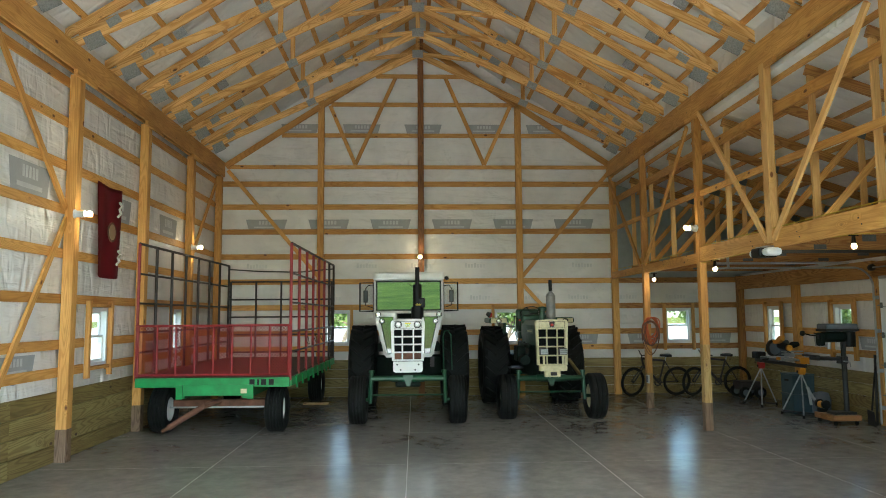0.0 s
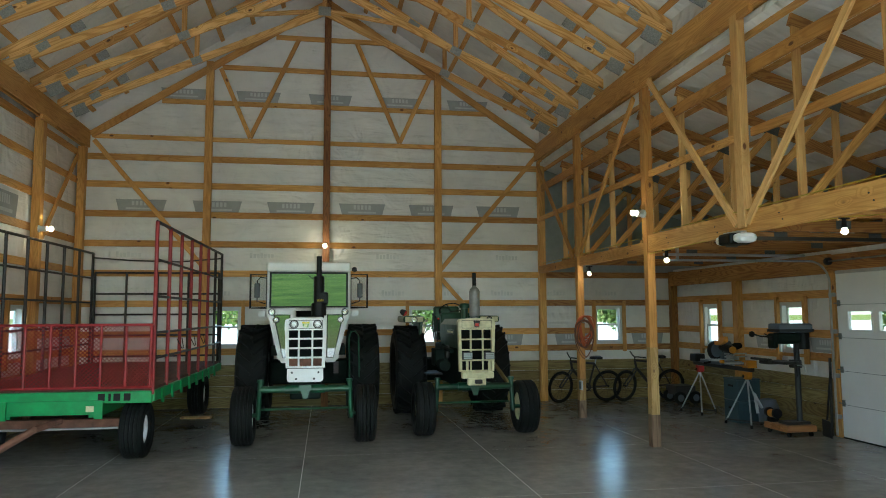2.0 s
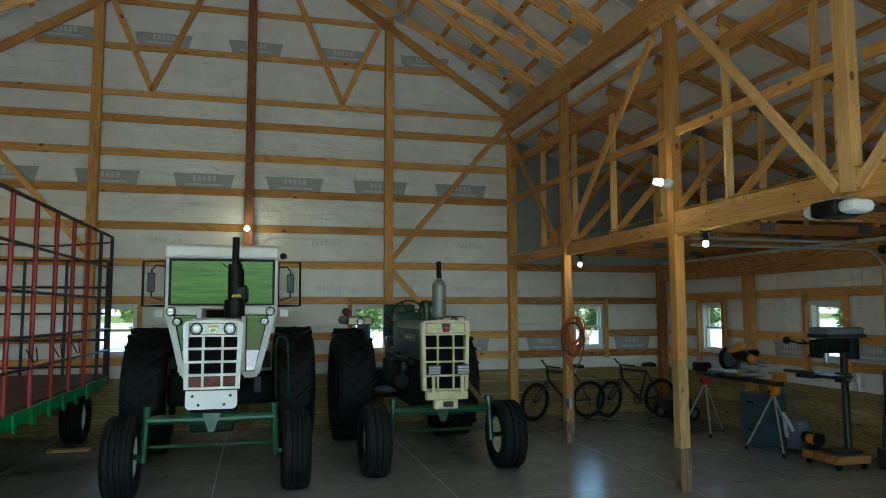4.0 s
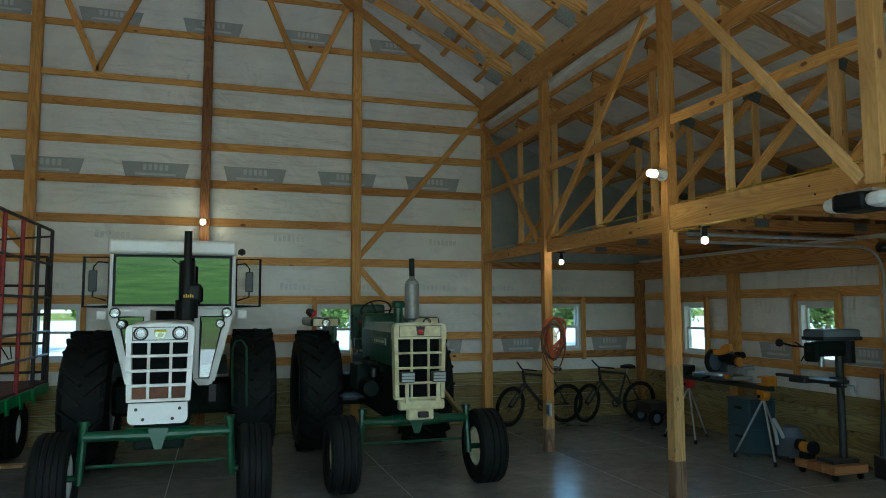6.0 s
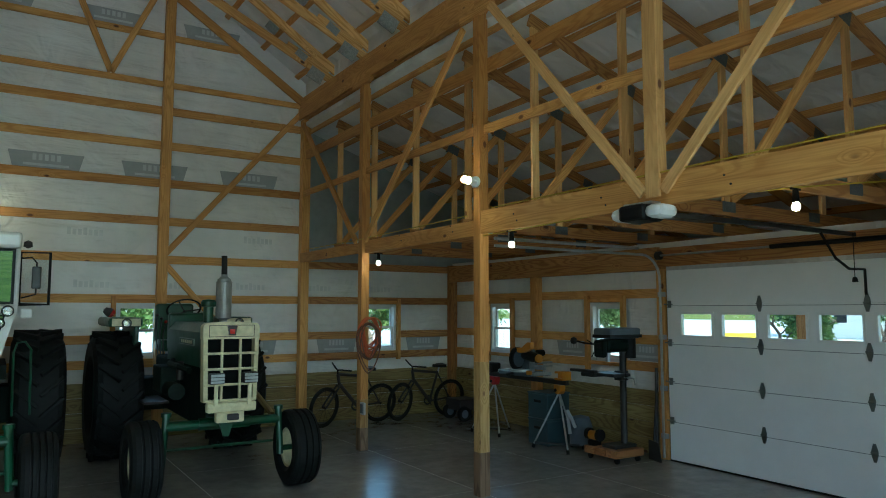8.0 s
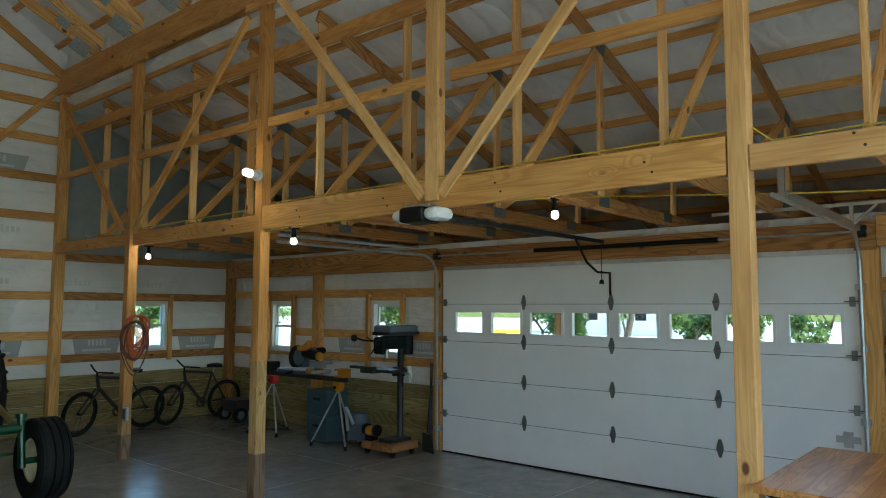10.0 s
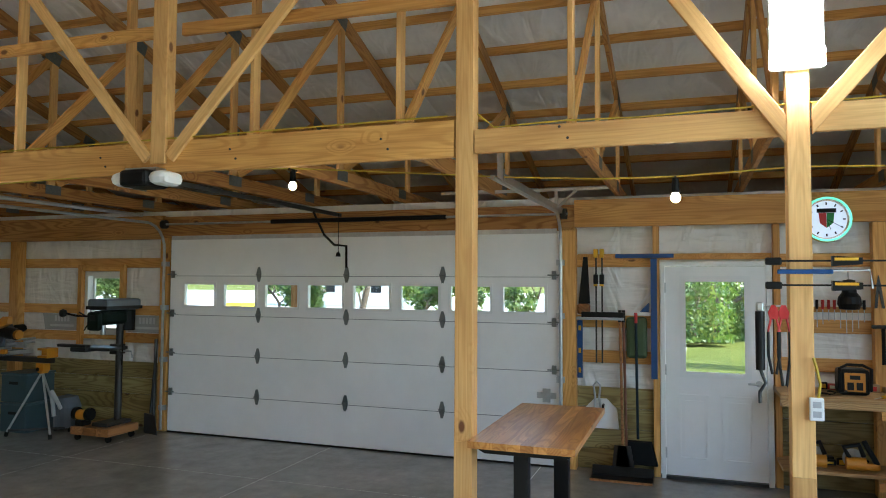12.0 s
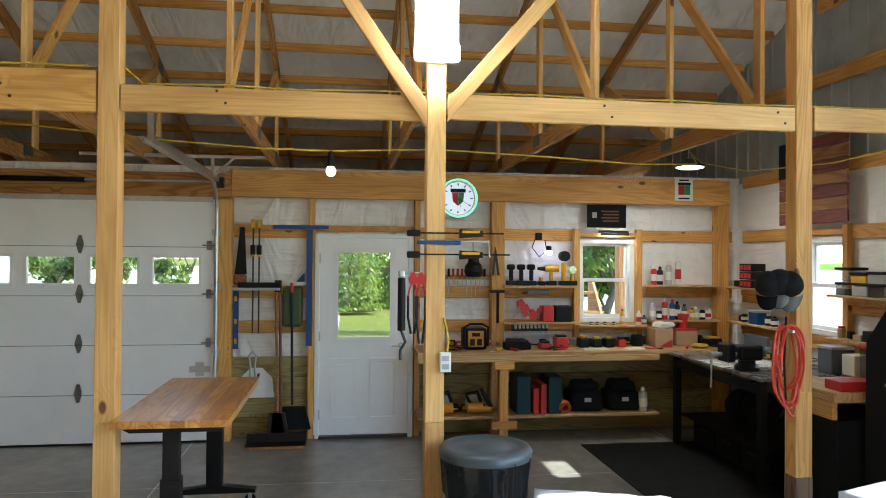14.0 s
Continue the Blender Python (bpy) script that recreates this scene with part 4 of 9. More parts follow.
# ---- garage door ----
gd = thing("door_1", X_WALL, 8.8, 0, "closed white sectional garage door with eight small panes", "garage door", kind="structure")
M_HINGE = plain("zinc_hinge", (0.22, 0.24, 0.24), 0.4, 0.8)
SEC = 0.4877
M_LGASKET = plain("grey_gasket", (0.22, 0.23, 0.24), 0.7)
panes = [(11.03 - 0.587 * k - 0.44, 11.03 - 0.587 * k) for k in range(8)]
for k in range(5):
    z0 = 0.02 + SEC * k
    holes = [(a, b, 1.585, 1.845) for a, b in panes] if k == 3 else []
    sec = part("section", panel_wall("x", 7.462, 0.042, GD[0] + 0.005, GD[1] - 0.005, z0 + 0.0004, z0 + SEC - 0.0004, holes), M_DOORWHITE, gd)
    if k == 3:
        for a, b in panes:
            fr = bmesh.new()
            for u0, u1, v0, v1 in ((a - 0.03, a, 1.555, 1.875), (b, b + 0.03, 1.555, 1.875), (a, b, 1.555, 1.585), (a, b, 1.845, 1.875)):
                box(fr, 7.452, 7.4615, u0, u1, v0, v1)
            ring = part("pane_frame", fr, M_VINYL, sec)
            g = part("pane", boxed(7.48, 7.484, a, b, 1.585, 1.845), M_GLASS, sec)
            g.visible_shadow = False
    if k:
        for y in (9.95, 8.775, 7.605):
            bm = bmesh.new()
            prism(bm, [(y - 0.012, z0 - 0.09), (y + 0.012, z0 - 0.09), (y + 0.032, z0 - 0.02), (y + 0.032, z0 + 0.02), (y + 0.012, z0 + 0.09), (y - 0.012, z0 + 0.09), (y - 0.032, z0 + 0.02), (y - 0.032, z0 - 0.02)], "x", 7.452, 7.4615)
            rod(bm, (7.448, y - 0.035, z0), (7.448, y + 0.035, z0), 0.009, 8)
            rod(bm, (7.45, y, z0 - 0.055), (7.445, y, z0 - 0.055), 0.008, 6)
            rod(bm, (7.45, y, z0 + 0.055), (7.445, y, z0 + 0.055), 0.008, 6)
            part("hinge", bm, M_HINGE, gd)
        for y in (GD[1] - 0.05, GD[0] + 0.05):
            bm = boxed(7.44, 7.4615, y - 0.024, y + 0.024, z0 - 0.045, z0 + 0.045, 0.004)
            rod(bm, (7.43, y - 0.065, z0), (7.43, y + 0.065, z0), 0.007, 8)
            part("roller_hinge", bm, M_HINGE, gd)
for k in range(1, 5):
    part("joint_seal", boxed(7.4603, 7.4617, GD[0] + 0.01, GD[1] - 0.01, SEC * k - 0.003, SEC * k + 0.003), M_LGASKET, gd)
part("top_seal", boxed(7.5045, 7.515, GD[0] - 0.02, GD[1] + 0.02, 2.40, 2.46), M_BLACK, gd)
for y in (GD[0] - 0.01, GD[1] + 0.01):
    part("side_seal", boxed(7.5045, 7.515, y - 0.03, y + 0.03, 0.0, 2.399), M_BLACK, gd)
part("bottom_seal", boxed(7.455, 7.51, GD[0] + 0.005, GD[1] - 0.005, 0.0, 0.02), M_BLACK, gd)
part("strut", boxed(7.445, 7.4615, GD[0] + 0.02, GD[1] - 0.02, 2.405, 2.455), M_STEEL, gd)
bm = bmesh.new()
box(bm, 7.452, 7.4615, 6.36, 6.56, 0.70, 0.76)
box(bm, 7.45, 7.462, 6.42, 6.5, 0.66, 0.8)
part("lock", bm, M_STEEL, gd)
for y in (GD[1] + 0.05, GD[0] - 0.03):
    pts = [(7.40, y, 0.03), (7.40, y, 2.28)] + [(7.40 - 0.32 * (1 - math.cos(a)), y, 2.28 + 0.32 * math.sin(a)) for a in (0.2, 0.5, 0.8, 1.1, 1.4, 1.57)] + [(4.75, y, 2.60)]
    part("track", tube(bmesh.new(), pts, 0.017, 8), M_STEEL, gd)
    for z in (0.3, 0.9, 1.55, 2.1):
        part("track_bracket", boxed(7.41, 7.47, y - 0.03, y + 0.05, z - 0.03, z + 0.03), M_STEEL, gd)
    bm = boxed(4.95, 4.98, y - 0.02, y + 0.02, 2.6, 2.8)
    part("track_hanger", bm, M_STEEL, gd)
part("upper_track", tube(bmesh.new(), [(7.0, GD[1] + 0.05, 2.68), (4.75, GD[1] + 0.05, 2.68)], 0.02, 8), M_STEEL, gd)
part("angle_iron", boxed(5.0, 7.42, GD[0] - 0.055, GD[0] - 0.015, 2.60, 2.66), M_STEEL, gd)
part("spring_shaft", rodded((7.40, GD[0] - 0.1, 2.60), (7.40, GD[1] + 0.1, 2.60), 0.013, 10), M_STEEL, gd)
part("torsion_spring", rodded((7.40, 7.55, 2.60), (7.40, 9.75, 2.60), 0.026, 14), M_BLACK, gd)
for y in (GD[0] - 0.06, GD[1] + 0.06):
    part("cable_drum", rodded((7.40, y - 0.03, 2.60), (7.40, y + 0.03, 2.60), 0.055, 18), M_DARKMETAL, gd)
bm = boxed(7.1, 7.13, 5.75, 7.5, 2.80, 2.83)
for k in range(24):
    box(bm, 7.095, 7.1, 5.78 + 0.07 * k, 5.8 + 0.07 * k, 2.81, 2.82)
box(bm, 7.1, 7.13, 6.28, 6.31, 2.6, 2.8)
rod(bm, (7.11, 6.3, 2.62), (7.11, 6.1, 2.8), 0.014, 6)
part("perforated_angle", bm, M_STEEL, gd)

opener = thing("garage_door_opener", 4.33, 8.83, 2.55, "black and white garage door opener with a rail", "door opener")
part("motor_housing", boxed(4.22, 4.48, 8.74, 8.99, 2.575, 2.70, 0.03), M_BLACK, opener)
for ya, yb in ((8.585, 8.755), (8.975, 9.10)):
    part("light_cover", boxed(4.24, 4.46, ya, yb, 2.585, 2.69, 0.05), M_VINYL, opener)
part("rail", boxed(4.5, 7.38, 8.81, 8.84, 2.63, 2.67), M_DARKMETAL, opener)
part("pull_arm", tube(bmesh.new(), [(6.75, 8.82, 2.64), (7.0, 8.82, 2.40), (7.2, 8.8, 2.3), (7.43, 8.77, 2.3), (7.445, 8.775, 2.05)], 0.014, 6), M_BLACK, opener)
bm = tube(bmesh.new(), [(6.95, 8.62, 2.62), (6.95, 8.62, 2.2)], 0.004, 5)
lathe(bm, [(0.0, 0.03), (0.02, 0.02), (0.028, -0.02), (0.0, -0.02)], Matrix.Translation((6.95, 8.62, 2.18)), 10)
part("release_cord", bm, M_BLACK, opener)
part("hanger", boxed(4.30, 4.48, 8.72, 9.0, 2.70, 2.72), M_STEEL, opener)

# ---- entrance door ----
ed = thing("door_2", X_WALL, 4.83, 0, "closed white entrance door with a tall half pane", "door", kind="structure")
dy0, dy1 = 4.375, 5.285
LITE = (4.545, 5.115, 1.02, 1.93)
part("leaf", panel_wall("x", 7.475, 0.045, dy0, dy1, 0.035, 2.06, [LITE]), M_DOORWHITE, ed)
fr = bmesh.new()
a, b, c, d = LITE
for u0, u1, v0, v1 in ((a - 0.035, a + 0.02, c - 0.035, d + 0.035), (b - 0.02, b + 0.035, c - 0.035, d + 0.035), (a + 0.02, b - 0.02, c - 0.035, c + 0.02), (a + 0.02, b - 0.02, d - 0.02, d + 0.035)):
    box(fr, 7.462, 7.4745, u0, u1, v0, v1)
part("pane_frame", fr, M_VINYL, ed)
g = part("pane", boxed(7.495, 7.499, a, b, c, d), M_GLASS, ed)
g.visible_shadow = False
for y0, y1 in ((4.50, 4.77), (4.89, 5.16)):
    bm = bmesh.new()
    for u0, u1, v0, v1 in ((y0, y1, 0.2, 0.218), (y0, y1, 0.802, 0.82), (y0, y0 + 0.018, 0.218, 0.802), (y1 - 0.018, y1, 0.218, 0.802)):
        box(bm, 7.458, 7.4745, u0, u1, v0, v1)
    box(bm, 7.464, 7.4745, y0 + 0.05, y1 - 0.05, 0.26, 0.76)
    part("raised_panel", bm, M_DOORWHITE, ed)
for y0, y1, z0, z1 in ((dy0 - 0.05, dy0 - 0.004, 0.0, 2.10), (dy1 + 0.004, dy1 + 0.04, 0.0, 2.10), (dy0 - 0.004, dy1 + 0.004, 2.065, 2.10)):
    part("jamb", boxed(7.462, 7.60, y0, y1, z0, z1), M_VINYL, ed)
part("threshold", boxed(7.44, 7.60, dy0, dy1, 0.0, 0.03), M_DARKMETAL, ed)
for z in (0.25, 1.05, 1.85):
    part("hinge", boxed(7.455, 7.4745, dy1 - 0.01, dy1 + 0.006, z - 0.05, z + 0.05), M_STEEL, ed)
bm = rodded((7.475, dy0 + 0.07, 0.95), (7.43, dy0 + 0.07, 0.95), 0.011, 8)
rod(bm, (7.43, dy0 + 0.07, 0.95), (7.43, dy0 + 0.17, 0.95), 0.010, 8)
rod(bm, (7.475, dy0 + 0.07, 0.95), (7.466, dy0 + 0.07, 0.95), 0.03, 14)
part("lever_handle", bm, M_STEEL, ed)
part("deadbolt", rodded((7.475, dy0 + 0.07, 1.12), (7.462, dy0 + 0.07, 1.12), 0.028, 14), M_STEEL, ed)
part("door_head_board", boxed(7.55, 7.59, dy0 - 0.06, 6.15, 2.13, 2.19), M_WOOD, ed)


# ---- vehicles ----
M_GREEN = plain("tractor_green", (0.010, 0.075, 0.028), 0.35, vary=0.25, coat=0.2)
M_BGREEN = plain("wagon_green", (0.03, 0.30, 0.075), 0.45, vary=0.3)
M_RED = plain("wagon_red", (0.30, 0.018, 0.022), 0.45, vary=0.35)
M_RUSTRED = plain("deck_red", (0.12, 0.05, 0.03), 0.8, vary=0.5, scale=4)
M_RUST = plain("rusty_iron", (0.20, 0.09, 0.055), 0.85, vary=0.5)
M_BLKPAINT = plain("dark_paint", (0.03, 0.022, 0.022), 0.5, vary=0.3)
M_CREAM = plain("cream_paint", (0.66, 0.60, 0.36), 0.45, vary=0.25, scale=14)
M_TWHITE = plain("tractor_white", (0.87, 0.86, 0.84), 0.35, vary=0.06, coat=0.2)
M_DGREEN = plain("old_dark_green", (0.004, 0.05, 0.018), 0.35, vary=0.3, coat=0.25)
M_CHROME = plain("lamp_chrome", (0.75, 0.75, 0.74), 0.12, 1.0, vary=0.1)
M_LENS = glass("lamp_lens", (0.9, 0.9, 0.9), 0.08, 0.15)
M_SHIELD = glass("cab_glass", (0.06, 0.08, 0.075), 0.015, 0.26)
M_ENGINE = plain("engine_iron", (0.006, 0.013, 0.009), 0.65, vary=0.4, spec=0.16)
# Near-black colour stands in for the shade inside the grille openings.
M_CORE = plain("shade_black", (0.005, 0.006, 0.006), 0.85, vary=0.4, spec=0.1)
M_FLUTED = plain("fluted_lamp_glass", (0.62, 0.66, 0.68), 0.15, 0.3, vary=0.2, scale=60)
M_MUFFLER = plain("grey_muffler", (0.35, 0.35, 0.34), 0.5, 0.5, vary=0.3)
M_REDLAMP = plain("red_lens", (0.45, 0.03, 0.02), 0.25)
M_DECAL = plain("yellow_decal", (0.75, 0.55, 0.05), 0.5)


def axle_matrix(x, y, z):
    return Matrix.Translation((x, y, z)) @ Matrix.Rotation(radians(90), 4, "Y")


def wheel(parent, x, y, z, r, w, rim, face, rim_mat, lugs=0, ribs=0):
    """A wheel turning on the x axis; face is the side (+1 or -1) of the dished hub."""
    wh = thing("wheel", x, y, z, "", "")
    under(wh, parent)
    m = axle_matrix(x, y, z)
    bm = bmesh.new()
    base = r if not lugs else r - 0.045
    prof = [(rim, -w * 0.42), (rim + 0.04, -w * 0.5), (base * 0.87, -w * 0.52), (base * 0.96, -w * 0.46), (base, -w * 0.36)]
    if ribs:
        step = 0.72 * w / ribs
        for k in range(ribs):
            u = -w * 0.36 + step * k
            prof += [(base, u + step * 0.12), (base, u + step * 0.72), (base - 0.018, u + step * 0.8), (base - 0.018, u + step * 0.98)]
    prof += [(base, w * 0.36), (base * 0.96, w * 0.46), (base * 0.87, w * 0.52), (rim + 0.04, w * 0.5), (rim, w * 0.42)]
    lathe(bm, prof, m, 44, closed=True)
    part("tyre", bm, M_RUBBER, wh)
    if lugs:
        lm = boxed(-0.02, 0.02, -w * 0.29, w * 0.29, -0.035, 0.045, 0.006)
        lm = mesh_of(lm, "tread_lug")
        lm.materials.append(M_RUBBER)
    for k in range(lugs):
        for s in (-1, 1):
            a = 2 * math.pi * (k + (0.5 if s > 0 else 0)) / lugs
            ob = new("tread_lug", lm)
            ob.matrix_basis = m @ Matrix.Rotation(a, 4, "Z") @ Matrix.Translation((base, 0, s * w * 0.24)) @ Matrix.Rotation(radians(90), 4, "Y") @ Matrix.Rotation(radians(90 + s * 42), 4, "Z")
            under(ob, wh)
    bm = bmesh.new()
    f = face
    lathe(bm, [(rim + 0.012, f * w * 0.40), (rim + 0.012, f * w * 0.34), (rim * 0.93, f * w * 0.30), (rim * 0.90, f * w * 0.05), (rim * 0.55, f * w * 0.02), (rim * 0.45, f * w * 0.12), (rim * 0.22, f * w * 0.14), (rim * 0.2, f * w * 0.3), (0, f * w * 0.3)], m, 32)
    lathe(bm, [(rim + 0.01, -f * w * 0.41), (rim * 0.92, -f * w * 0.36), (rim * 0.9, f * w * 0.04)], m, 32)
    for k in range(6):
        a = 2 * math.pi * k / 6
        q = m @ Vector((rim * 0.36 * math.cos(a), rim * 0.36 * math.sin(a), f * w * 0.13))
        rod(bm, q, q + Vector((f * 0.03, 0, 0)), rim * 0.055, 6)
    part("rim", bm, rim_mat, wh)
    return wh


def lamp(parent, x, y, z, r, name="headlight"):
    hl = part(name, lathe(bmesh.new(), [(r * 0.5, 0.07), (r, 0.02), (r * 1.28, 0.0), (r * 1.28, -0.02), (r * 1.2, -0.026), (r * 0.97, -0.022)], Matrix.Translation((x, y, z)) @ Matrix.Rotation(radians(90), 4, "X") @ Matrix.Scale(-1, 4, (0, 0, 1)), 20), M_BLKPAINT, parent)
    m = Matrix.Translation((x, y - 0.016, z)) @ Matrix.Rotation(radians(90), 4, "X")
    part("reflector", lathe(bmesh.new(), [(r * 0.98, 0.0), (r * 0.8, -0.012), (r * 0.4, -0.03), (0.0, -0.035)], m, 20), M_CHROME, hl)
    part("lens", lathe(bmesh.new(), [(r * 0.98, 0.004), (r * 0.6, 0.014), (0, 0.018)], m, 20), M_LENS, hl)
    return hl


def grille(parent, cx, y, z0, z1, w, mat, rows, side=0.046, bar=0.026):
    """A moulded grille of 3 columns, wider at the top, with rounded shoulders and a lamp panel."""
    bm = bmesh.new()
    h = z1 - z0
    half = lambda z: w / 2 * (0.93 + 0.07 * (z - z0) / h)
    top0 = z1 - 0.165
    ht = half(z1)
    for s in (-1, 1):
        prism(bm, [(cx + s * half(z0), z0), (cx + s * half(top0), top0 - 0.0005), (cx + s * (half(top0) - side), top0 - 0.0005), (cx + s * (half(z0) - side), z0)], "y", y, y + 0.12)
    out = [(cx - ht, top0)]
    for s in (-1, 1):
        arc = [(cx + s * (ht - 0.05 + 0.05 * math.cos(a)), z1 - 0.05 + 0.05 * math.sin(a)) for a in (0.0, 0.52, 1.05, 1.57)]
        out += arc if s < 0 else [(cx, z1 + 0.014)] + arc[::-1]
    out.append((cx + ht, top0))
    prism(bm, out, "y", y - 0.004, y + 0.12)
    part("grille_frame", bm, mat, parent)
    for k in range(rows):
        z = z0 + (top0 - z0) * k / rows
        reach = half(z) - 0.004
        part("grille_bar", boxed(cx - reach, cx + reach, y - 0.014, y + 0.03, z, z + bar, 0.006), mat, parent)
    for s in (-1, 1):
        part("grille_bar", boxed(cx + s * w / 6.2 - bar / 2, cx + s * w / 6.2 + bar / 2, y - 0.006, y + 0.03, z0, top0, 0.005), mat, parent)
    part("radiator_core", boxed(cx - w / 2 + 0.055, cx + w / 2 - 0.055, y + 0.085, y + 0.105, z0, top0), M_CORE, parent)
    # thin dark bead round the upper panel
    bead = []
    for a, b, c, d in ((-1, 1, -1, -1), (-1, 1, 1, 1), (-1, -1, -1, 1), (1, 1, -1, 1)):
        u, v = ht - 0.06, 0.058
        zc = (top0 + z1) / 2
        bead.append((cx + a * u - 0.003, cx + b * u + 0.003, zc + c * v - 0.003, zc + d * v + 0.003))
    bm = bmesh.new()
    for a, b, c, d in bead:
        box(bm, a, b, y - 0.0065, y - 0.003, c, d)
    part("panel_bead", bm, M_BLKPAINT, parent)


def front_axle(parent, cx, y, z, half, zw, mat):
    bm = rodded((cx - half, y, z), (cx + half, y, z), 0.047, 14)
    rod(bm, (cx - half * 0.45, y, z), (cx + half * 0.45, y, z), 0.062, 14)
    part("front_axle", bm, mat, parent)
    for s in (-1, 1):
        bm = rodded((cx + s * half, y, z + 0.1), (cx + s * (half + 0.03), y, zw - 0.06), 0.036, 12)
        rod(bm, (cx + s * half, y, z + 0.1), (cx + s * half, y, z + 0.14), 0.05, 12)
        rod(bm, (cx + s * (half + 0.02), y, zw), (cx + s * (half + 0.22), y, zw), 0.03, 10)
        part("spindle", bm, mat, parent)
    bm = bmesh.new()
    prism(bm, [(cx - 0.09, z + 0.06), (cx + 0.09, z + 0.06), (cx + 0.03, z - 0.13), (cx - 0.03, z - 0.13)], "y", y - 0.075, y - 0.05)
    part("axle_pivot", bm, mat, parent)
    part("tie_rod", rodded((cx - half, y + 0.16, zw + 0.06), (cx + half, y + 0.16, zw + 0.06), 0.016, 8), mat, parent)


def tractor_with_cab():
    cx = -0.37
    t = thing("tractor", cx, 13.3, 0, "white and green farm tractor with a glazed cab", "tractor", "farm tractors")
    for s in (-1, 1):
        wheel(t, cx + s * 0.86, 12.12, 0.41, 0.41, 0.29, 0.215, s, M_TWHITE, ribs=4)
        wheel(t, cx + s * 0.935, 14.55, 0.83, 0.83, 0.52, 0.48, s, M_TWHITE, lugs=22)
    front_axle(t, cx, 12.1, 0.77, 0.63, 0.41, M_GREEN)
    grille(t, cx, 11.95, 1.08, 1.78, 0.59, M_TWHITE, 4)
    part("rusty_screen", boxed(cx - 0.23, cx + 0.23, 12.018, 12.03, 1.10, 1.215), M_RUST, t)
    bd = part("badge", prism(bmesh.new(), [(cx - 0.05, 1.735), (cx + 0.05, 1.735), (cx + 0.045, 1.70), (cx + 0.034, 1.655), (cx - 0.034, 1.655), (cx - 0.045, 1.70)], "y", 11.936, 11.945), M_CHROME, t)
    part("badge_strip", boxed(cx - 0.052, cx + 0.052, 11.931, 11.9355, 1.712, 1.733), M_DECAL, bd)
    part("badge_plate", boxed(cx - 0.022, cx + 0.022, 11.931, 11.9355, 1.664, 1.698), M_CREAM, bd)
    out = [(cx - 0.25, 1.072), (cx + 0.25, 1.072)]
    out += [(cx + 0.205 + 0.05 * math.cos(a), 0.935 - 0.05 * math.sin(a)) for a in (0, 0.4, 0.8, 1.2, 1.57)]
    out += [(cx - 0.205 - 0.05 * math.cos(a), 0.935 - 0.05 * math.sin(a)) for a in (1.57, 1.2, 0.8, 0.4, 0)]
    bm = prism(bmesh.new(), out, "y", 11.91, 11.948)
    bp = part("front_weight", bm, M_TWHITE, t)
    for x in (-0.185, 0.185):
        for z in (0.93, 1.02):
            part("bolt", rodded((cx + x + (0.06 if z < 0.95 else 0) * -math.copysign(1, x), 11.911, z), (cx + x + (0.06 if z < 0.95 else 0) * -math.copysign(1, x), 11.90, z), 0.015, 8), M_DARKMETAL, bp)
    for s in (-1, 1):
        lamp(t, cx + s * 0.165, 11.945, 1.70, 0.05)
    part("hood", boxed(cx - 0.26, cx + 0.26, 12.06, 13.65, 1.2, 1.8, 0.05), M_TWHITE, t)
    bm = boxed(cx - 0.22, cx + 0.22, 12.1, 14.9, 0.62, 1.2, 0.03)
    box(bm, cx - 0.7, cx + 0.7, 14.35, 14.75, 0.62, 1.04, 0.05)
    part("engine_block", bm, M_ENGINE, t)
    # stack and air cleaner
    bm = rodded((cx + 0.17, 13.2, 1.78), (cx + 0.17, 13.2, 2.45), 0.085, 20)
    rod(bm, (cx + 0.17, 13.2, 2.45), (cx + 0.17, 13.2, 2.78), 0.042, 16)
    rod(bm, (cx + 0.17, 13.2, 1.82), (cx + 0.17, 13.2, 2.02), 0.12, 20)
    box(bm, cx + 0.16, cx + 0.32, 13.12, 13.28, 2.0, 2.2, 0.03)
    ex = part("exhaust_pipe", bm, M_BLACK, t)
    bm = bmesh.new()
    for k in range(5):
        box(bm, cx + 0.14 + 0.022 * k, cx + 0.155 + 0.022 * k, 13.075, 13.079, 2.045, 2.085 if k % 2 else 2.075)
    part("decal", bm, M_DECAL, ex)
    # cab
    cab = part("cab_roof", boxed(cx - 0.70, cx + 0.70, 13.62, 15.35, 2.55, 2.72, 0.035), M_TWHITE, t)
    bm = bmesh.new()
    for s in (-1, 1):
        for y in (13.78, 15.2):
            rod(bm, (cx + s * 0.665, y, 1.85), (cx + s * 0.665, y, 2.56), 0.032, 8)
        rod(bm, (cx + s * 0.665, 13.78, 1.9), (cx + s * 0.665, 15.2, 1.9), 0.03, 8)
    rod(bm, (cx - 0.665, 13.78, 1.93), (cx + 0.665, 13.78, 1.93), 0.03, 8)
    rod(bm, (cx - 0.665, 15.2, 1.93), (cx + 0.665, 15.2, 1.93), 0.03, 8)
    part("cab_frame", bm, M_TWHITE, t)
    bm = bmesh.new()
    for a in ((cx - 0.65, cx + 0.65, 1.955, 1.98), (cx - 0.65, cx + 0.65, 2.52, 2.548), (cx - 0.65, cx - 0.62, 1.98, 2.52), (cx + 0.62, cx + 0.65, 1.98, 2.52)):
        box(bm, a[0], a[1], 13.735, 13.76, a[2], a[3])
    part("windscreen_seal", bm, M_BLACK, t)
    ws = boxed(cx - 0.62, cx + 0.62, 13.742, 13.75, 1.98, 2.52)
    part("windscreen", ws, M_SHIELD, t)
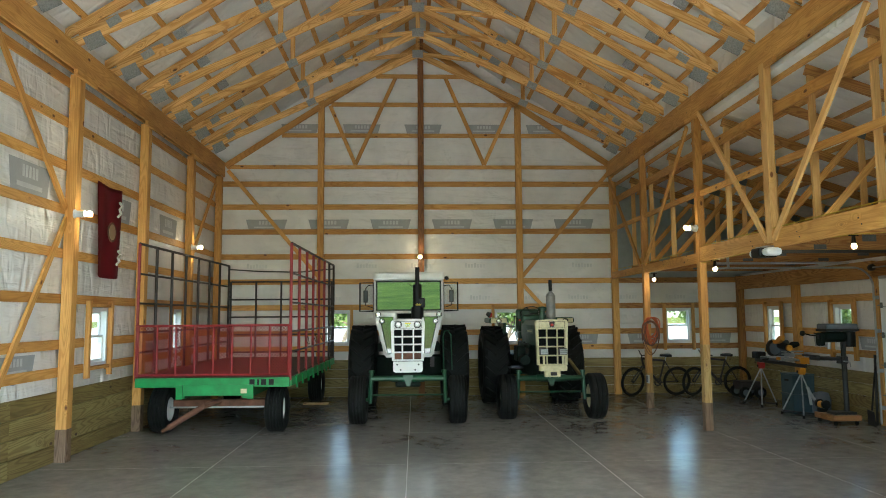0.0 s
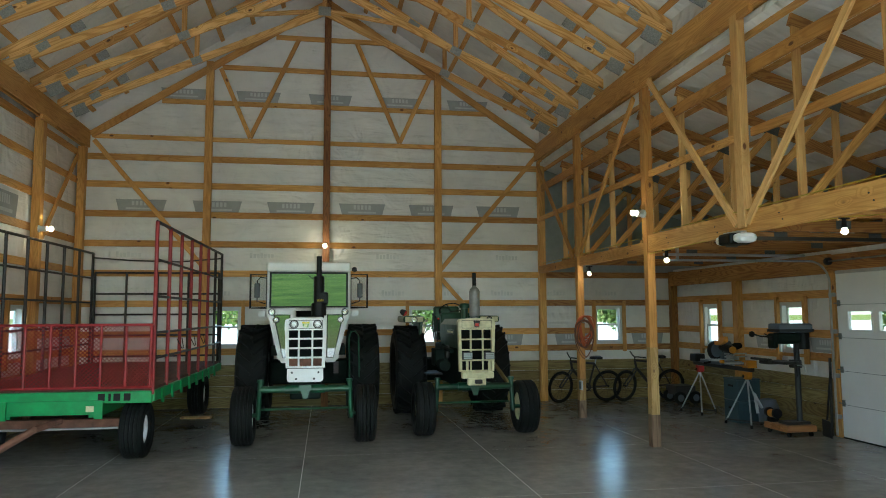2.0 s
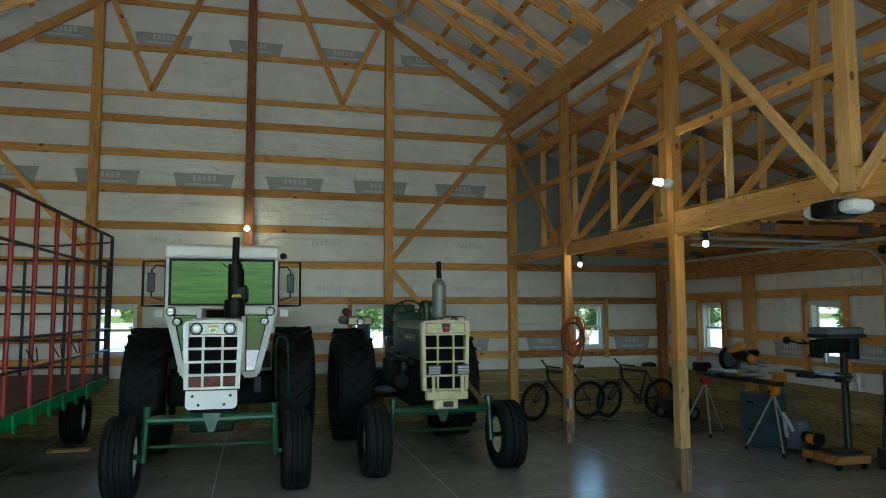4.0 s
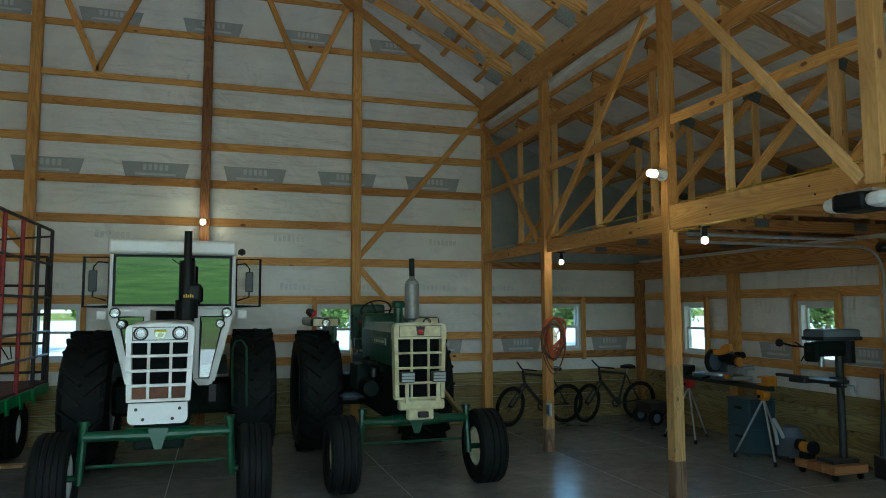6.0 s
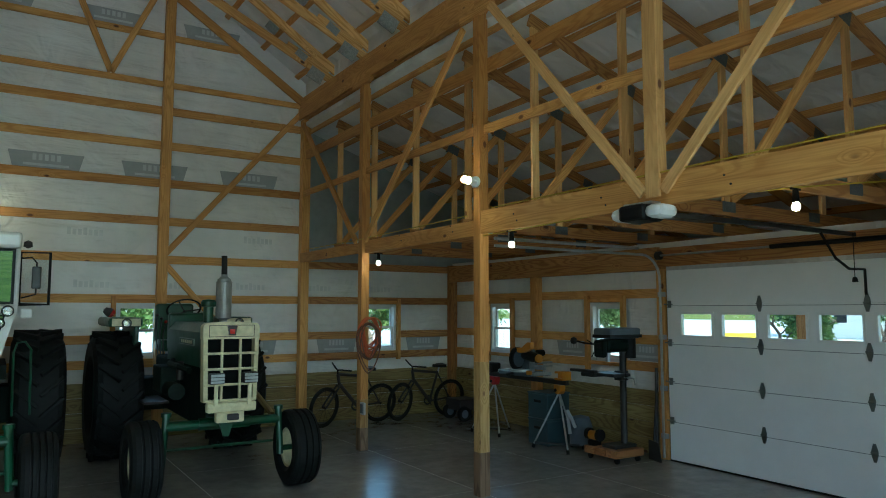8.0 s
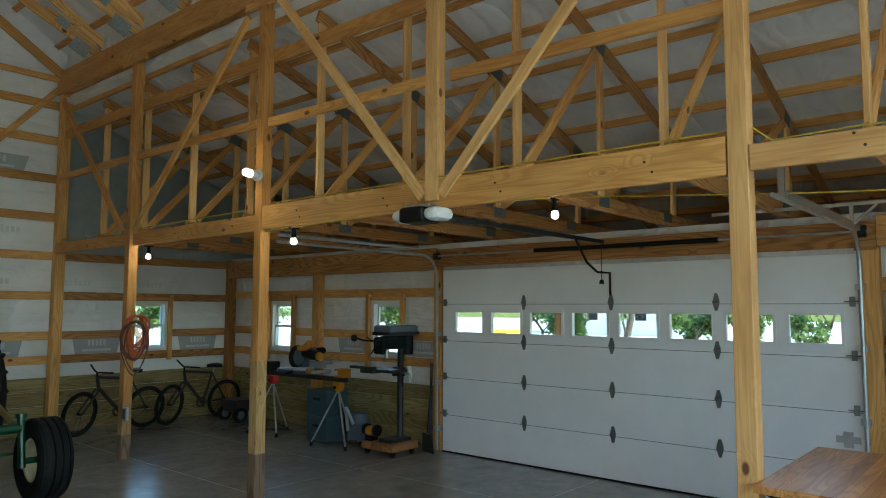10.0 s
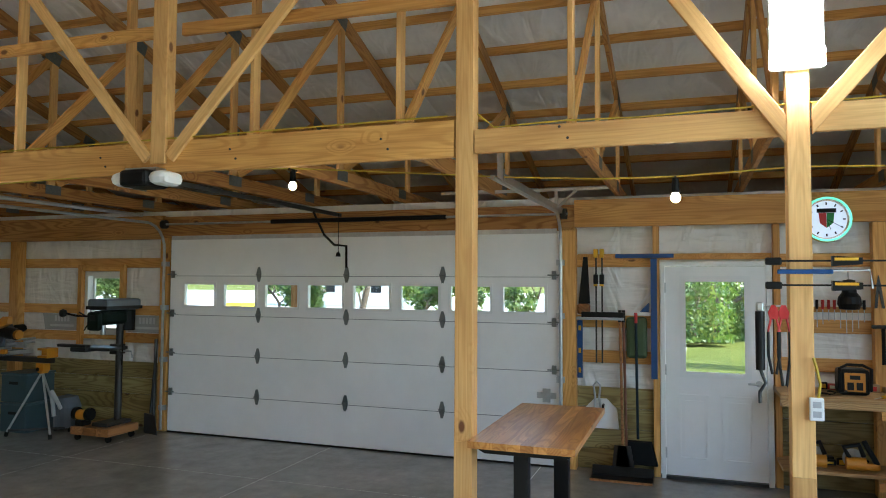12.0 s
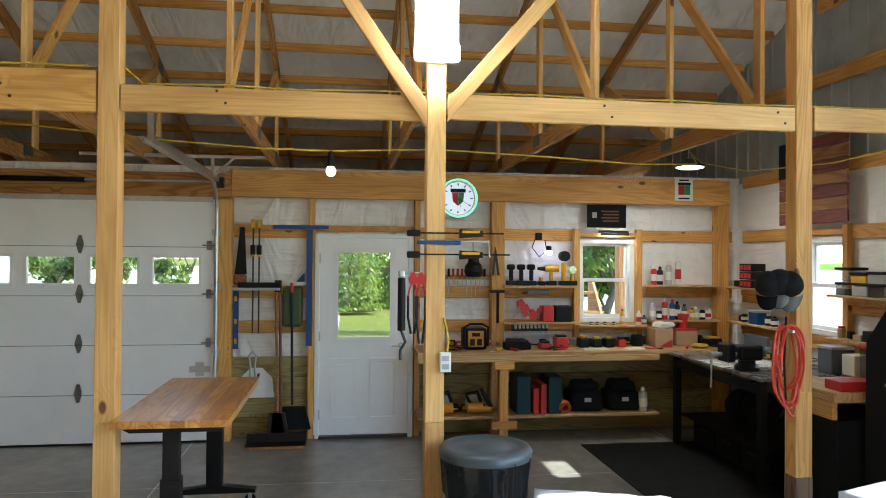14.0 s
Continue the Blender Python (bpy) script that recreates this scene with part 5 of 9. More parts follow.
    part("rear_window", boxed(cx - 0.62, cx + 0.62, 15.19, 15.2, 1.98, 2.52), M_SHIELD, t)
    bm = rodded((cx - 0.02, 13.73, 2.5), (cx + 0.25, 13.725, 2.3), 0.006, 5)
    part("wiper", bm, M_BLACK, t)
    # tapering cowl below the windscreen
    for s in (-1, 1):
        bm = bmesh.new()
        prism(bm, [(cx + s * 0.69, 1.92), (cx + s * 0.60, 1.92), (cx + s * 0.42, 1.12), (cx + s * 0.48, 1.08)], "y", 13.66, 13.8)
        prism(bm, [(cx + s * 0.60, 1.915), (cx + s * 0.24, 1.915), (cx + s * 0.24, 1.84), (cx + s * 0.58, 1.84)], "y", 13.665, 13.8)
        prism(bm, [(cx + s * 0.30, 1.835), (cx + s * 0.24, 1.835), (cx + s * 0.24, 1.12), (cx + s * 0.30, 1.12)], "y", 13.67, 13.8)
        prism(bm, [(cx + s * 0.48, 1.115), (cx + s * 0.24, 1.115), (cx + s * 0.30, 1.04), (cx + s * 0.44, 1.04)], "y", 13.672, 13.8)
        part("cowl", bm, M_TWHITE, t)
    for s in (-1, 1):
        bm = prism(bmesh.new(), [(cx + s * 0.575, 1.83), (cx + s * 0.305, 1.83), (cx + s * 0.305, 1.13), (cx + s * 0.425, 1.13)], "y", 13.70, 13.706)
        part("lower_pane", bm, M_SHIELD, t)
        bm = bmesh.new()
        q = [(cx + s * 0.572, 1.832), (cx + s * 0.303, 1.832), (cx + s * 0.303, 1.125), (cx + s * 0.424, 1.125)]
        tube(bm, [(u, 13.69, v) for u, v in q + q[:1]], 0.011, 6)
        part("pane_seal", bm, M_BLACK, t)
        lamp(t, cx + s * 0.60, 13.63, 1.88, 0.047, "work_lamp")
        lamp(t, cx + s * 0.53, 13.63, 1.75, 0.042, "work_lamp")
        # door swung outwards
        ye = 13.86 - s * 0.06
        dr = part("cab_door", tube(bmesh.new(), [(cx + s * 0.70, 13.86, 1.95), (cx + s * 0.98, ye, 1.95), (cx + s * 0.98, ye, 2.52), (cx + s * 0.70, 13.86, 2.52), (cx + s * 0.70, 13.86, 1.95)], 0.017, 6), M_BLACK, t)
        bm = bmesh.new()
        prism(bm, [(cx + s * 0.70, 13.86), (cx + s * 0.98, ye), (cx + s * 0.98, ye + 0.005), (cx + s * 0.70, 13.865)], "z", 1.95, 2.52)
        part("pane", bm, M_GLASS, dr)
        mi = part("mirror", boxed(cx + s * 0.85 - 0.045, cx + s * 0.85 + 0.045, 13.68, 13.71, 2.12, 2.36, 0.012), M_DARKMETAL, t)
        part("mirror_arm", tube(bmesh.new(), [(cx + s * 0.71, 13.78, 2.45), (cx + s * 0.8, 13.72, 2.46), (cx + s * 0.85, 13.72, 2.4), (cx + s * 0.85, 13.72, 2.06), (cx + s * 0.72, 13.78, 2.02)], 0.009, 6), M_BLACK, mi)
        part("side_marker", boxed(cx + s * 0.78 - 0.06, cx + s * 0.78 + 0.06, 13.9, 14.0, 1.80, 1.91, 0.015), M_TWHITE, t)
        if s > 0:
            part("roof_lamp", lathe(bmesh.new(), [(0, 0.05), (0.04, 0.03), (0.045, -0.02), (0, -0.04)], Matrix.Translation((cx + s * 0.76, 13.8, 2.60)), 12), M_BLKPAINT, t)
    part("grab_rail", tube(bmesh.new(), [(0.31, 13.5, 0.8), (0.30, 13.5, 1.45), (0.33, 13.5, 1.55), (0.40, 13.5, 1.56), (0.455, 13.5, 1.48), (0.47, 13.5, 0.8)], 0.012, 8), M_GREEN, t)
    part("step", boxed(cx + 0.42, cx + 0.5, 13.6, 13.66, 0.86, 1.05), M_BLKPAINT, t)
    part("seat", boxed(cx - 0.25, cx + 0.25, 14.5, 15.0, 1.5, 2.2, 0.08), M_BLACK, t)
    part("steering_wheel", lathe(bmesh.new(), [(0.2, 0.012), (0.212, 0), (0.2, -0.012), (0.188, 0)], Matrix.Translation((cx, 14.1, 2.0)) @ Matrix.Rotation(radians(-30), 4, "X"), 24, closed=True), M_BLACK, t)
    part("cab_floor", boxed(cx - 0.62, cx + 0.62, 13.85, 15.15, 1.15, 1.3), M_ENGINE, t)
    t.matrix_basis = pose(cx + 0.036, 13.3 + 0.22, 0)


def open_tractor():
    cx = 2.17
    rx = 2.18
    t = thing("tractor", cx, 13.6, 0, "old dark green open tractor with a cream grille", "tractor", "farm tractors")
    for s in (-1, 1):
        wheel(t, cx + s * 0.80, 12.5, 0.40, 0.40, 0.29, 0.21, s, M_CREAM, ribs=3)
        wheel(t, rx + s * 0.765, 15.0, 0.81, 0.81, 0.54, 0.47, s, M_DGREEN, lugs=22)
    front_axle(t, cx, 12.5, 0.72, 0.58, 0.40, M_DGREEN)
    grille(t, cx, 12.3, 0.96, 1.76, 0.58, M_CREAM, 4, 0.042, 0.023)
    bd = part("badge", prism(bmesh.new(), [(cx - 0.055, 1.735), (cx + 0.055, 1.735), (cx + 0.038, 1.63), (cx - 0.038, 1.63)], "y", 12.287, 12.295), M_CHROME, t)
    part("badge_field", prism(bmesh.new(), [(cx - 0.048, 1.730), (cx + 0.048, 1.730), (cx + 0.033, 1.636), (cx - 0.033, 1.636)], "y", 12.283, 12.2865), M_BLKPAINT, bd)
    part("badge_shield", boxed(cx - 0.025, cx + 0.025, 12.279, 12.2825, 1.65, 1.695), M_REDLAMP, bd)
    bm = boxed(cx - 0.25, cx + 0.25, 12.22, 12.32, 0.86, 0.96, 0.02)
    box(bm, cx - 0.16, cx + 0.12, 12.2, 12.3, 0.76, 0.87, 0.015)
    fb = part("front_bracket", bm, M_CREAM, t)
    part("hitch", boxed(cx - 0.06, cx + 0.05, 12.14, 12.2, 0.79, 0.85, 0.01), M_BLKPAINT, fb)
    for s in (-1, 1):
        st = part("lamp_bracket", boxed(cx + s * 0.17 - 0.018, cx + s * 0.17 + 0.018, 12.2, 12.22, 0.93, 1.16), M_CREAM, t)
        bl = part("front_lamp", boxed(cx + s * 0.17 - 0.075, cx + s * 0.17 + 0.075, 12.16, 12.24, 1.15, 1.26, 0.012), M_BLKPAINT, t)
        part("lens", boxed(cx + s * 0.17 - 0.066, cx + s * 0.17 + 0.066, 12.152, 12.159, 1.16, 1.25), M_FLUTED, bl)
        for z in (1.187, 1.22):
            part("flute", boxed(cx + s * 0.17 - 0.066, cx + s * 0.17 + 0.066, 12.149, 12.1515, z - 0.003, z + 0.003), M_BLKPAINT, bl)
    bm = bmesh.new()
    prism(bm, [(cx - 0.27, 1.30), (cx + 0.27, 1.30), (cx + 0.27, 1.66), (cx + 0.2, 1.75), (cx - 0.2, 1.75), (cx - 0.27, 1.66)], "y", 12.42, 14.1)
    hd = part("hood", bm, M_DGREEN, t)
    for s in (-1, 1):
        pl = part("hood_plate", boxed(cx + s * 0.272 - 0.003, cx + s * 0.272 + 0.003, 12.75, 13.45, 1.51, 1.585), M_MUFFLER, hd)
        part("plate_field", boxed(cx + s * 0.276 - 0.001, cx + s * 0.276 + 0.001, 12.765, 13.435, 1.519, 1.576), M_DGREEN, pl)
        for k in range(6):
            part("plate_mark", boxed(cx + s * 0.2785 - 0.001, cx + s * 0.2785 + 0.001, 12.83 + 0.09 * k, 12.89 + 0.09 * k, 1.53, 1.565), M_CREAM, pl)
    bm = boxed(cx - 0.2, cx + 0.2, 12.5, 15.2, 0.65, 1.3, 0.03)
    box(bm, rx - 0.7, rx + 0.7, 14.8, 15.2, 0.6, 1.02, 0.05)
    part("engine_block", bm, M_ENGINE, t)
    sx, sy = cx + 0.19, 13.35
    bm = rodded((sx, sy, 1.74), (sx, sy, 1.80), 0.045, 14)
    lathe(bm, [(0.045, 1.78), (0.09, 1.80), (0.09, 2.22), (0.078, 2.235), (0.078, 2.25), (0.036, 2.29), (0.035, 2.31)], Matrix.Translation((sx, sy, 0)), 20)
    mf = part("muffler", bm, M_MUFFLER, t)
    part("exhaust_tip", rodded((sx, sy, 2.30), (sx - 0.005, sy, 2.53), 0.034, 14), M_BLACK, mf)
    bm = rodded((sx - 0.165, 13.38, 1.72), (sx - 0.165, 13.38, 1.94), 0.056, 14)
    lathe(bm, [(0.05, 1.925), (0.085, 1.935), (0.088, 1.985), (0.07, 2.01), (0.0, 2.018)], Matrix.Translation((sx - 0.165, 13.38, 0)), 18)
    part("air_intake", bm, M_DGREEN, t)
    m = Matrix.Translation((cx - 0.06, 14.25, 1.90)) @ Matrix.Rotation(radians(-38), 4, "X")
    bm = lathe(bmesh.new(), [(0.20, 0.013), (0.213, 0), (0.20, -0.013), (0.187, 0)], m, 28, closed=True)
    for k in range(3):
        a = 2.1 * k
        rod(bm, m @ Vector((0, 0, -0.03)), m @ Vector((0.2 * math.cos(a), 0.2 * math.sin(a), 0)), 0.008, 6)
    rod(bm, m @ Vector((0, 0, -0.03)), (cx, 14.0, 1.6), 0.018, 8)
    part("steering_wheel", bm, M_BLACK, t)
    part("dashboard", boxed(cx - 0.27, cx + 0.27, 14.05, 14.2, 1.4, 1.86, 0.04), M_DGREEN, t)
    bm = boxed(cx - 0.24, cx + 0.26, 14.75, 15.15, 1.35, 1.5, 0.04)
    box(bm, cx - 0.24, cx + 0.26, 15.1, 15.2, 1.45, 1.98, 0.04)
    part("seat", bm, M_DGREEN, t)
    for s in (-1, 1):
        fx = rx + s * 0.57
        part("fender", boxed(fx - 0.03, fx + 0.03, 14.55, 15.55, 1.2, 1.72, 0.02), M_DGREEN, t)
        ft = part("fender_top", boxed(fx + s * 0.13 - 0.2, fx + s * 0.13 + 0.2, 14.5, 15.6, 1.68, 1.80, 0.04), M_DGREEN, t)
        part("fender_face", boxed(fx + s * 0.13 - 0.165, fx + s * 0.13 + 0.165, 14.485, 14.498, 1.69, 1.785, 0.004), M_CREAM, ft)
        lamp(t, fx + s * 0.13, 14.475, 1.73, 0.045, "fender_lamp")
    tl = part("turn_lamp", lathe(bmesh.new(), [(0, 0.08), (0.035, 0.07), (0.055, 0.02), (0.06, -0.01), (0, -0.012)], Matrix.Translation((rx - 0.88, 14.6, 1.86)) @ Matrix.Rotation(radians(-60), 4, "Y"), 16), M_BLKPAINT, t)
    part("lens", lathe(bmesh.new(), [(0.057, -0.013), (0.05, -0.04), (0.03, -0.055), (0, -0.058)], Matrix.Translation((rx - 0.88, 14.6, 1.86)) @ Matrix.Rotation(radians(-60), 4, "Y"), 16), M_REDLAMP, tl)
    part("battery_box", boxed(cx - 0.46, cx - 0.24, 13.5, 13.95, 0.95, 1.25, 0.02), M_ENGINE, t)
    part("hydraulic_pump", rodded((cx - 0.36, 13.1, 1.0), (cx - 0.36, 13.45, 1.0), 0.09, 16), M_ENGINE, t)
    part("fuel_filter", rodded((cx - 0.30, 13.25, 1.12), (cx - 0.30, 13.25, 1.32), 0.04, 12), M_BLKPAINT, t)
    part("manifold", tube(bmesh.new(), [(cx - 0.3, 12.8, 1.25), (cx - 0.36, 13.0, 1.28), (cx - 0.36, 13.5, 1.28), (cx - 0.28, 13.7, 1.3)], 0.035, 8), M_ENGINE, t)
    for k in range(3):
        lv = part("lever", tube(bmesh.new(), [(cx - 0.32 - 0.03 * k, 14.1, 1.35), (cx - 0.34 - 0.04 * k, 14.05, 1.6), (cx - 0.33 - 0.05 * k, 13.95, 1.74 + 0.04 * k)], 0.009, 6), M_DARKMETAL, t)
        part("knob", lathe(bmesh.new(), [(0, -0.02), (0.018, -0.01), (0.02, 0.008), (0, 0.022)], Matrix.Translation((cx - 0.33 - 0.05 * k, 13.95, 1.75 + 0.04 * k)), 10), M_BLACK if k else M_REDLAMP, lv)
    for s in (-1, 1):
        part("footplate", boxed(rx + s * 0.42 - 0.14, rx + s * 0.42 + 0.14, 13.9, 14.6, 0.78, 0.81, 0.006), M_BLKPAINT, t)
    lumber("drawbar", (rx + 0.50, 13.3, 1.0), (rx + 0.62, 12.85, 0.72), 0.05, 0.05, M_TREAT, t)
    t.matrix_basis = pose(cx + 0.064, 13.6 + 0.171, 0)


tractor_with_cab()
open_tractor()


def hay_wagon():
    t = thing("hay_wagon", 0, 0, 0, "flat hay wagon with red rack, mesh gate and green sills", "wagon")
    W, LEN = 1.205, 5.13
    # deck and sills
    for k in range(12):
        x = -W + 2 * W * (k + 0.5) / 12
        lumber("deck_plank", (x, 0.03, 0.92), (x, LEN, 0.92), 2 * W / 12 - 0.004, 0.035, M_RUSTRED, t)
    part("front_sill", boxed(-W, W, -0.04, 0.03, 0.76, 0.905, 0.008), M_BGREEN, t)
    part("front_plate", boxed(-0.52, 0.62, -0.055, -0.042, 0.63, 0.80, 0.004), M_BGREEN, t)
    for x in (-0.5, 0.6):
        part("gusset", boxed(x - 0.05, x + 0.05, -0.08, -0.057, 0.58, 0.80), M_BGREEN, t)
    for s in (-1, 1):
        part("side_sill", boxed(s * W - 0.03, s * W + 0.03, 0.032, LEN, 0.77, 0.90, 0.006), M_BGREEN, t)
        for k in range(8):
            y = 0.35 + 0.56 * k
            part("sill_bracket", prism(bmesh.new(), [(y - 0.06, 0.9), (y + 0.06, 0.9), (y + 0.06, 0.72), (y - 0.02, 0.72)], "x", s * (W + 0.031), s * (W + 0.055)), M_BGREEN, t)
    bm = bmesh.new()
    for x in (-0.5, 0.5):
        box(bm, x - 0.05, x + 0.05, 0.05, LEN, 0.58, 0.755)
    part("bolster_beams", bm, M_BGREEN, t)
    for y in (0.45, 4.55):
        bm = boxed(-0.75, 0.75, y - 0.06, y + 0.06, 0.40, 0.52, 0.01)
        part("axle", bm, M_RUST, t)
        for s in (-1, 1):
            wheel(t, s * 0.92, y, 0.37, 0.37, 0.27, 0.19, s, M_TWHITE, ribs=4)
    tg = part("tongue", bmesh_union([((0.0, 0.4, 0.5), (-0.15, 0.0, 0.46)), ((-0.15, 0.0, 0.46), (-0.60, -0.22, 0.17))], 0.045), M_RUST, t)
    part("hitch", rodded((-0.58, -0.21, 0.18), (-0.68, -0.27, 0.12), 0.03, 8), M_RUST, tg)
    part("steer_rod", rodded((-0.75, 0.25, 0.42), (0.75, 0.25, 0.42), 0.014, 6), M_STEEL, t)
    part("reflector", boxed(0.45, 0.62, -0.062, -0.056, 0.665, 0.735), M_CREAM, t)
    # bars where a painted word stands on the sill
    for k, (a, b) in enumerate(((0.58, 0.66), (0.70, 0.73), (0.76, 0.84), (0.88, 0.96))):
        part("painted_mark", boxed(a, b, -0.044, -0.0405, 0.79, 0.88), M_BLACK, t)
    # mesh gate at the front
    gate = part("front_gate", tube(bmesh.new(), [(-W, -0.02, 0.95), (W, -0.02, 0.95), (W, -0.02, 1.72), (-W, -0.02, 1.72), (-W, -0.02, 0.95)], 0.019, 8), M_RED, t)
    for k in range(9):
        x = -W + 0.03 + (2 * W - 0.06) * k / 8
        part("gate_bar", rodded((x, -0.02, 0.95), (x, -0.02, 1.72), 0.017, 8), M_RED, gate)
    bm = bmesh.new()
    pitch = 0.052
    k = -0.8
    while k < 2 * W:
        for s in (-1, 1):
            a = (k, 0.0) if s > 0 else (k + 0.8, 0.0)
            b = (k + 0.8, 0.76) if s > 0 else (k, 0.76)
            a, b = clip_line(a, b, 2 * W)
            if a:
                rod(bm, (-W + a[0], -0.005, 0.95 + a[1]), (-W + b[0], -0.005, 0.95 + b[1]), 0.0045, 4)
        k += pitch
    part("wire_mesh", bm, M_RED, gate)
    # side racks
    for s in (-1, 1):
        for k in range(8):
            y = 0.0 + (LEN - 0.03) * k / 7
            part("rack_post", rodded((s * W, y, 0.86), (s * W, y, 3.03), 0.025, 8), M_RED if (k < 6 if s > 0 else k < 1) else M_BLKPAINT, t)
        for z in (3.03, 2.55, 2.08, 1.62, 1.30):
            part("rack_rail", rodded((s * W, 0.0, z), (s * W, LEN - 0.03, z), 0.017 if z < 3 else 0.022, 8), M_BLKPAINT, t)
    # rear gate
    for k in range(5):
        x = -W * 0.96 + 2 * W * 0.96 * k / 4
        part("rear_post", rodded((x, LEN - 0.02, 0.9), (x, LEN - 0.02, 2.66), 0.022, 8), M_BLKPAINT, t)
    for z in (2.66, 2.25, 1.85, 1.45, 1.05):
        part("rear_rail", rodded((-W * 0.96, LEN - 0.02, z), (W * 0.96, LEN - 0.02, z), 0.018, 8), M_BLKPAINT, t)
    part("tie_bar", tube(bmesh.new(), [(-W, LEN - 0.03, 2.95), (-0.5, LEN, 2.90), (0.4, LEN, 2.88), (W, LEN - 0.03, 2.95)], 0.014, 6), M_BLKPAINT, t)
    for y in (1.3, 2.2, 3.0):
        part("loop_of_wire", tube(bmesh.new(), [(W, y, 1.5), (W + 0.05, y + 0.1, 1.36), (W + 0.04, y + 0.25, 1.36), (W, y + 0.33, 1.5)], 0.007, 5), M_BLACK, t)
    t.matrix_basis = pose(-3.386, 11.24, 0, 0, 0, -0.98)


def clip_line(a, b, wide):
    (x0, z0), (x1, z1) = a, b
    if max(x0, x1) <= 0 or min(x0, x1) >= wide:
        return None, None
    def cut(p, q):
        if p[0] < 0:
            f = -p[0] / (q[0] - p[0])
            return (0, p[1] + f * (q[1] - p[1]))
        if p[0] > wide:
            f = (wide - p[0]) / (q[0] - p[0])
            return (wide, p[1] + f * (q[1] - p[1]))
        return p
    return cut(a, b), cut(b, a)


def bmesh_union(lines, r):
    bm = bmesh.new()
    for p, q in lines:
        rod(bm, p, q, r, 8)
    return bm


hay_wagon()


# ---- lamps ----
def lamp_holder(x, y, z, dx, dy):
    """A white bulb lying in a holder on a post."""
    t = thing("post_lamp", x, y, z, "lit round bulb in a white holder on a post", "lamp", "lamps on posts")
    d = Vector((dx, dy, 0)).normalized()
    p = Vector((x, y, z))
    part("holder", bmesh_union([(p - d * 0.14, p - d * 0.03)], 0.045), M_VINYL, t)
    part("plate", rodded(p - d * 0.16, p - d * 0.14, 0.06, 16), M_VINYL, t)
    m = Matrix.Translation(p + d * 0.02) @ d.to_track_quat("Z", "Y").to_matrix().to_4x4()
    part("bulb", lathe(bmesh.new(), [(0.0, -0.05), (0.02, -0.045), (0.03, -0.02), (0.038, 0.005), (0.034, 0.03), (0.018, 0.046), (0, 0.05)], m, 16), M_BULB, t, smooth=True)


lamp_holder(4.22, 11.08, 3.24, -1, -0.3)
lamp_holder(-4.56, 9.34, 3.23, 1, 0.15)
lamp_holder(-4.56, 14.26, 3.26, 1, 0.15)
lamp_holder(-0.08, 16.24, 3.22, 0, -1)


def pendant(x, y, z):
    t = thing("pendant_bulb", x, y, z, "lit bare bulb in a black socket on a cord", "lamp", "bulbs on the cord")
    part("socket", lathe(bmesh.new(), [(0, 0.13), (0.02, 0.13), (0.025, 0.05), (0.03, 0.03), (0, 0.03)], Matrix.Translation((x, y, z)), 12), M_BLACK, t)
    part("clip", boxed(x - 0.06, x + 0.06, y - 0.006, y + 0.006, z + 0.12, z + 0.135), M_BLACK, t)
    part("bulb", lathe(bmesh.new(), [(0.016, 0.032), (0.023, 0.022), (0.029, 0.01), (0.031, -0.002), (0.028, -0.015), (0.021, -0.025), (0.011, -0.031), (0, -0.033)], Matrix.Translation((x, y, z)), 16), M_BULB, t, smooth=True)


for q in ((4.52, 13.64, 2.53), (4.44, 10.61, 2.54), (5.0, 8.0, 2.64), (5.0, 5.13, 2.45)):
    pendant(*q)

flood = thing("led_floodlight", 4.3, 4.49, 3.05, "bright white LED floodlight on a post", "lamp")
part("housing", boxed(4.33, 4.388, 4.352, 4.628, 3.05, 3.52, 0.02), M_VINYL, flood)
part("diffuser", boxed(4.306, 4.3295, 4.364, 4.616, 3.172, 3.508, 0.011), M_LED, flood)
part("control_box", boxed(4.31, 4.3295, 4.353, 4.627, 3.05, 3.158, 0.009), M_LED, flood)


# ---- workshop ----
M_RACKRED = plain("tool_red", (0.50, 0.02, 0.02), 0.4)
M_TOOLYEL = plain("tool_yellow", (0.72, 0.40, 0.01), 0.45)
M_ORANGE = plain("hose_orange", (0.52, 0.10, 0.02), 0.5)
M_BLUE = plain("tool_blue", (0.004, 0.058, 0.21), 0.4)
M_NAVY = plain("dark_blue_plastic", (0.006, 0.020, 0.032), 0.45, spec=0.3)
M_TOTE = plain("slate_plastic", (0.04, 0.075, 0.09), 0.5)
M_SAW = plain("saw_orange", (0.60, 0.24, 0.012), 0.45)
M_OLIVE = plain("olive_plastic", (0.055, 0.085, 0.03), 0.6)
M_GREY = plain("grey_plastic", (0.10, 0.12, 0.145), 0.5)
M_LGREY = plain("pale_grey", (0.45, 0.46, 0.47), 0.5)
M_CARD = plain("cardboard", (0.42, 0.28, 0.16), 0.8)
M_PAPER = plain("paper", (0.75, 0.73, 0.66), 0.8)
M_CLOTH = plain("white_cloth", (0.40, 0.43, 0.50), 0.8, grain=0.3)
M_CANVAS = plain("black_canvas", (0.010, 0.011, 0.012), 0.85, grain=0.3, spec=0.15)
M_FLAGRED = plain("flag_red", (0.24, 0.012, 0.022), 0.75, grain=0.25)
M_CLEAR = glass("clear_plastic", (0.8, 0.82, 0.83), 0.1, 0.15)
M_NEON = glow("green_neon", (0.22, 0.80, 0.50), 0.22)
M_DIAL = glow("clock_dial", (0.78, 0.84, 0.98), 0.10)
M_CORD = plain("yellow_cord", (0.50, 0.36, 0.02), 0.5)
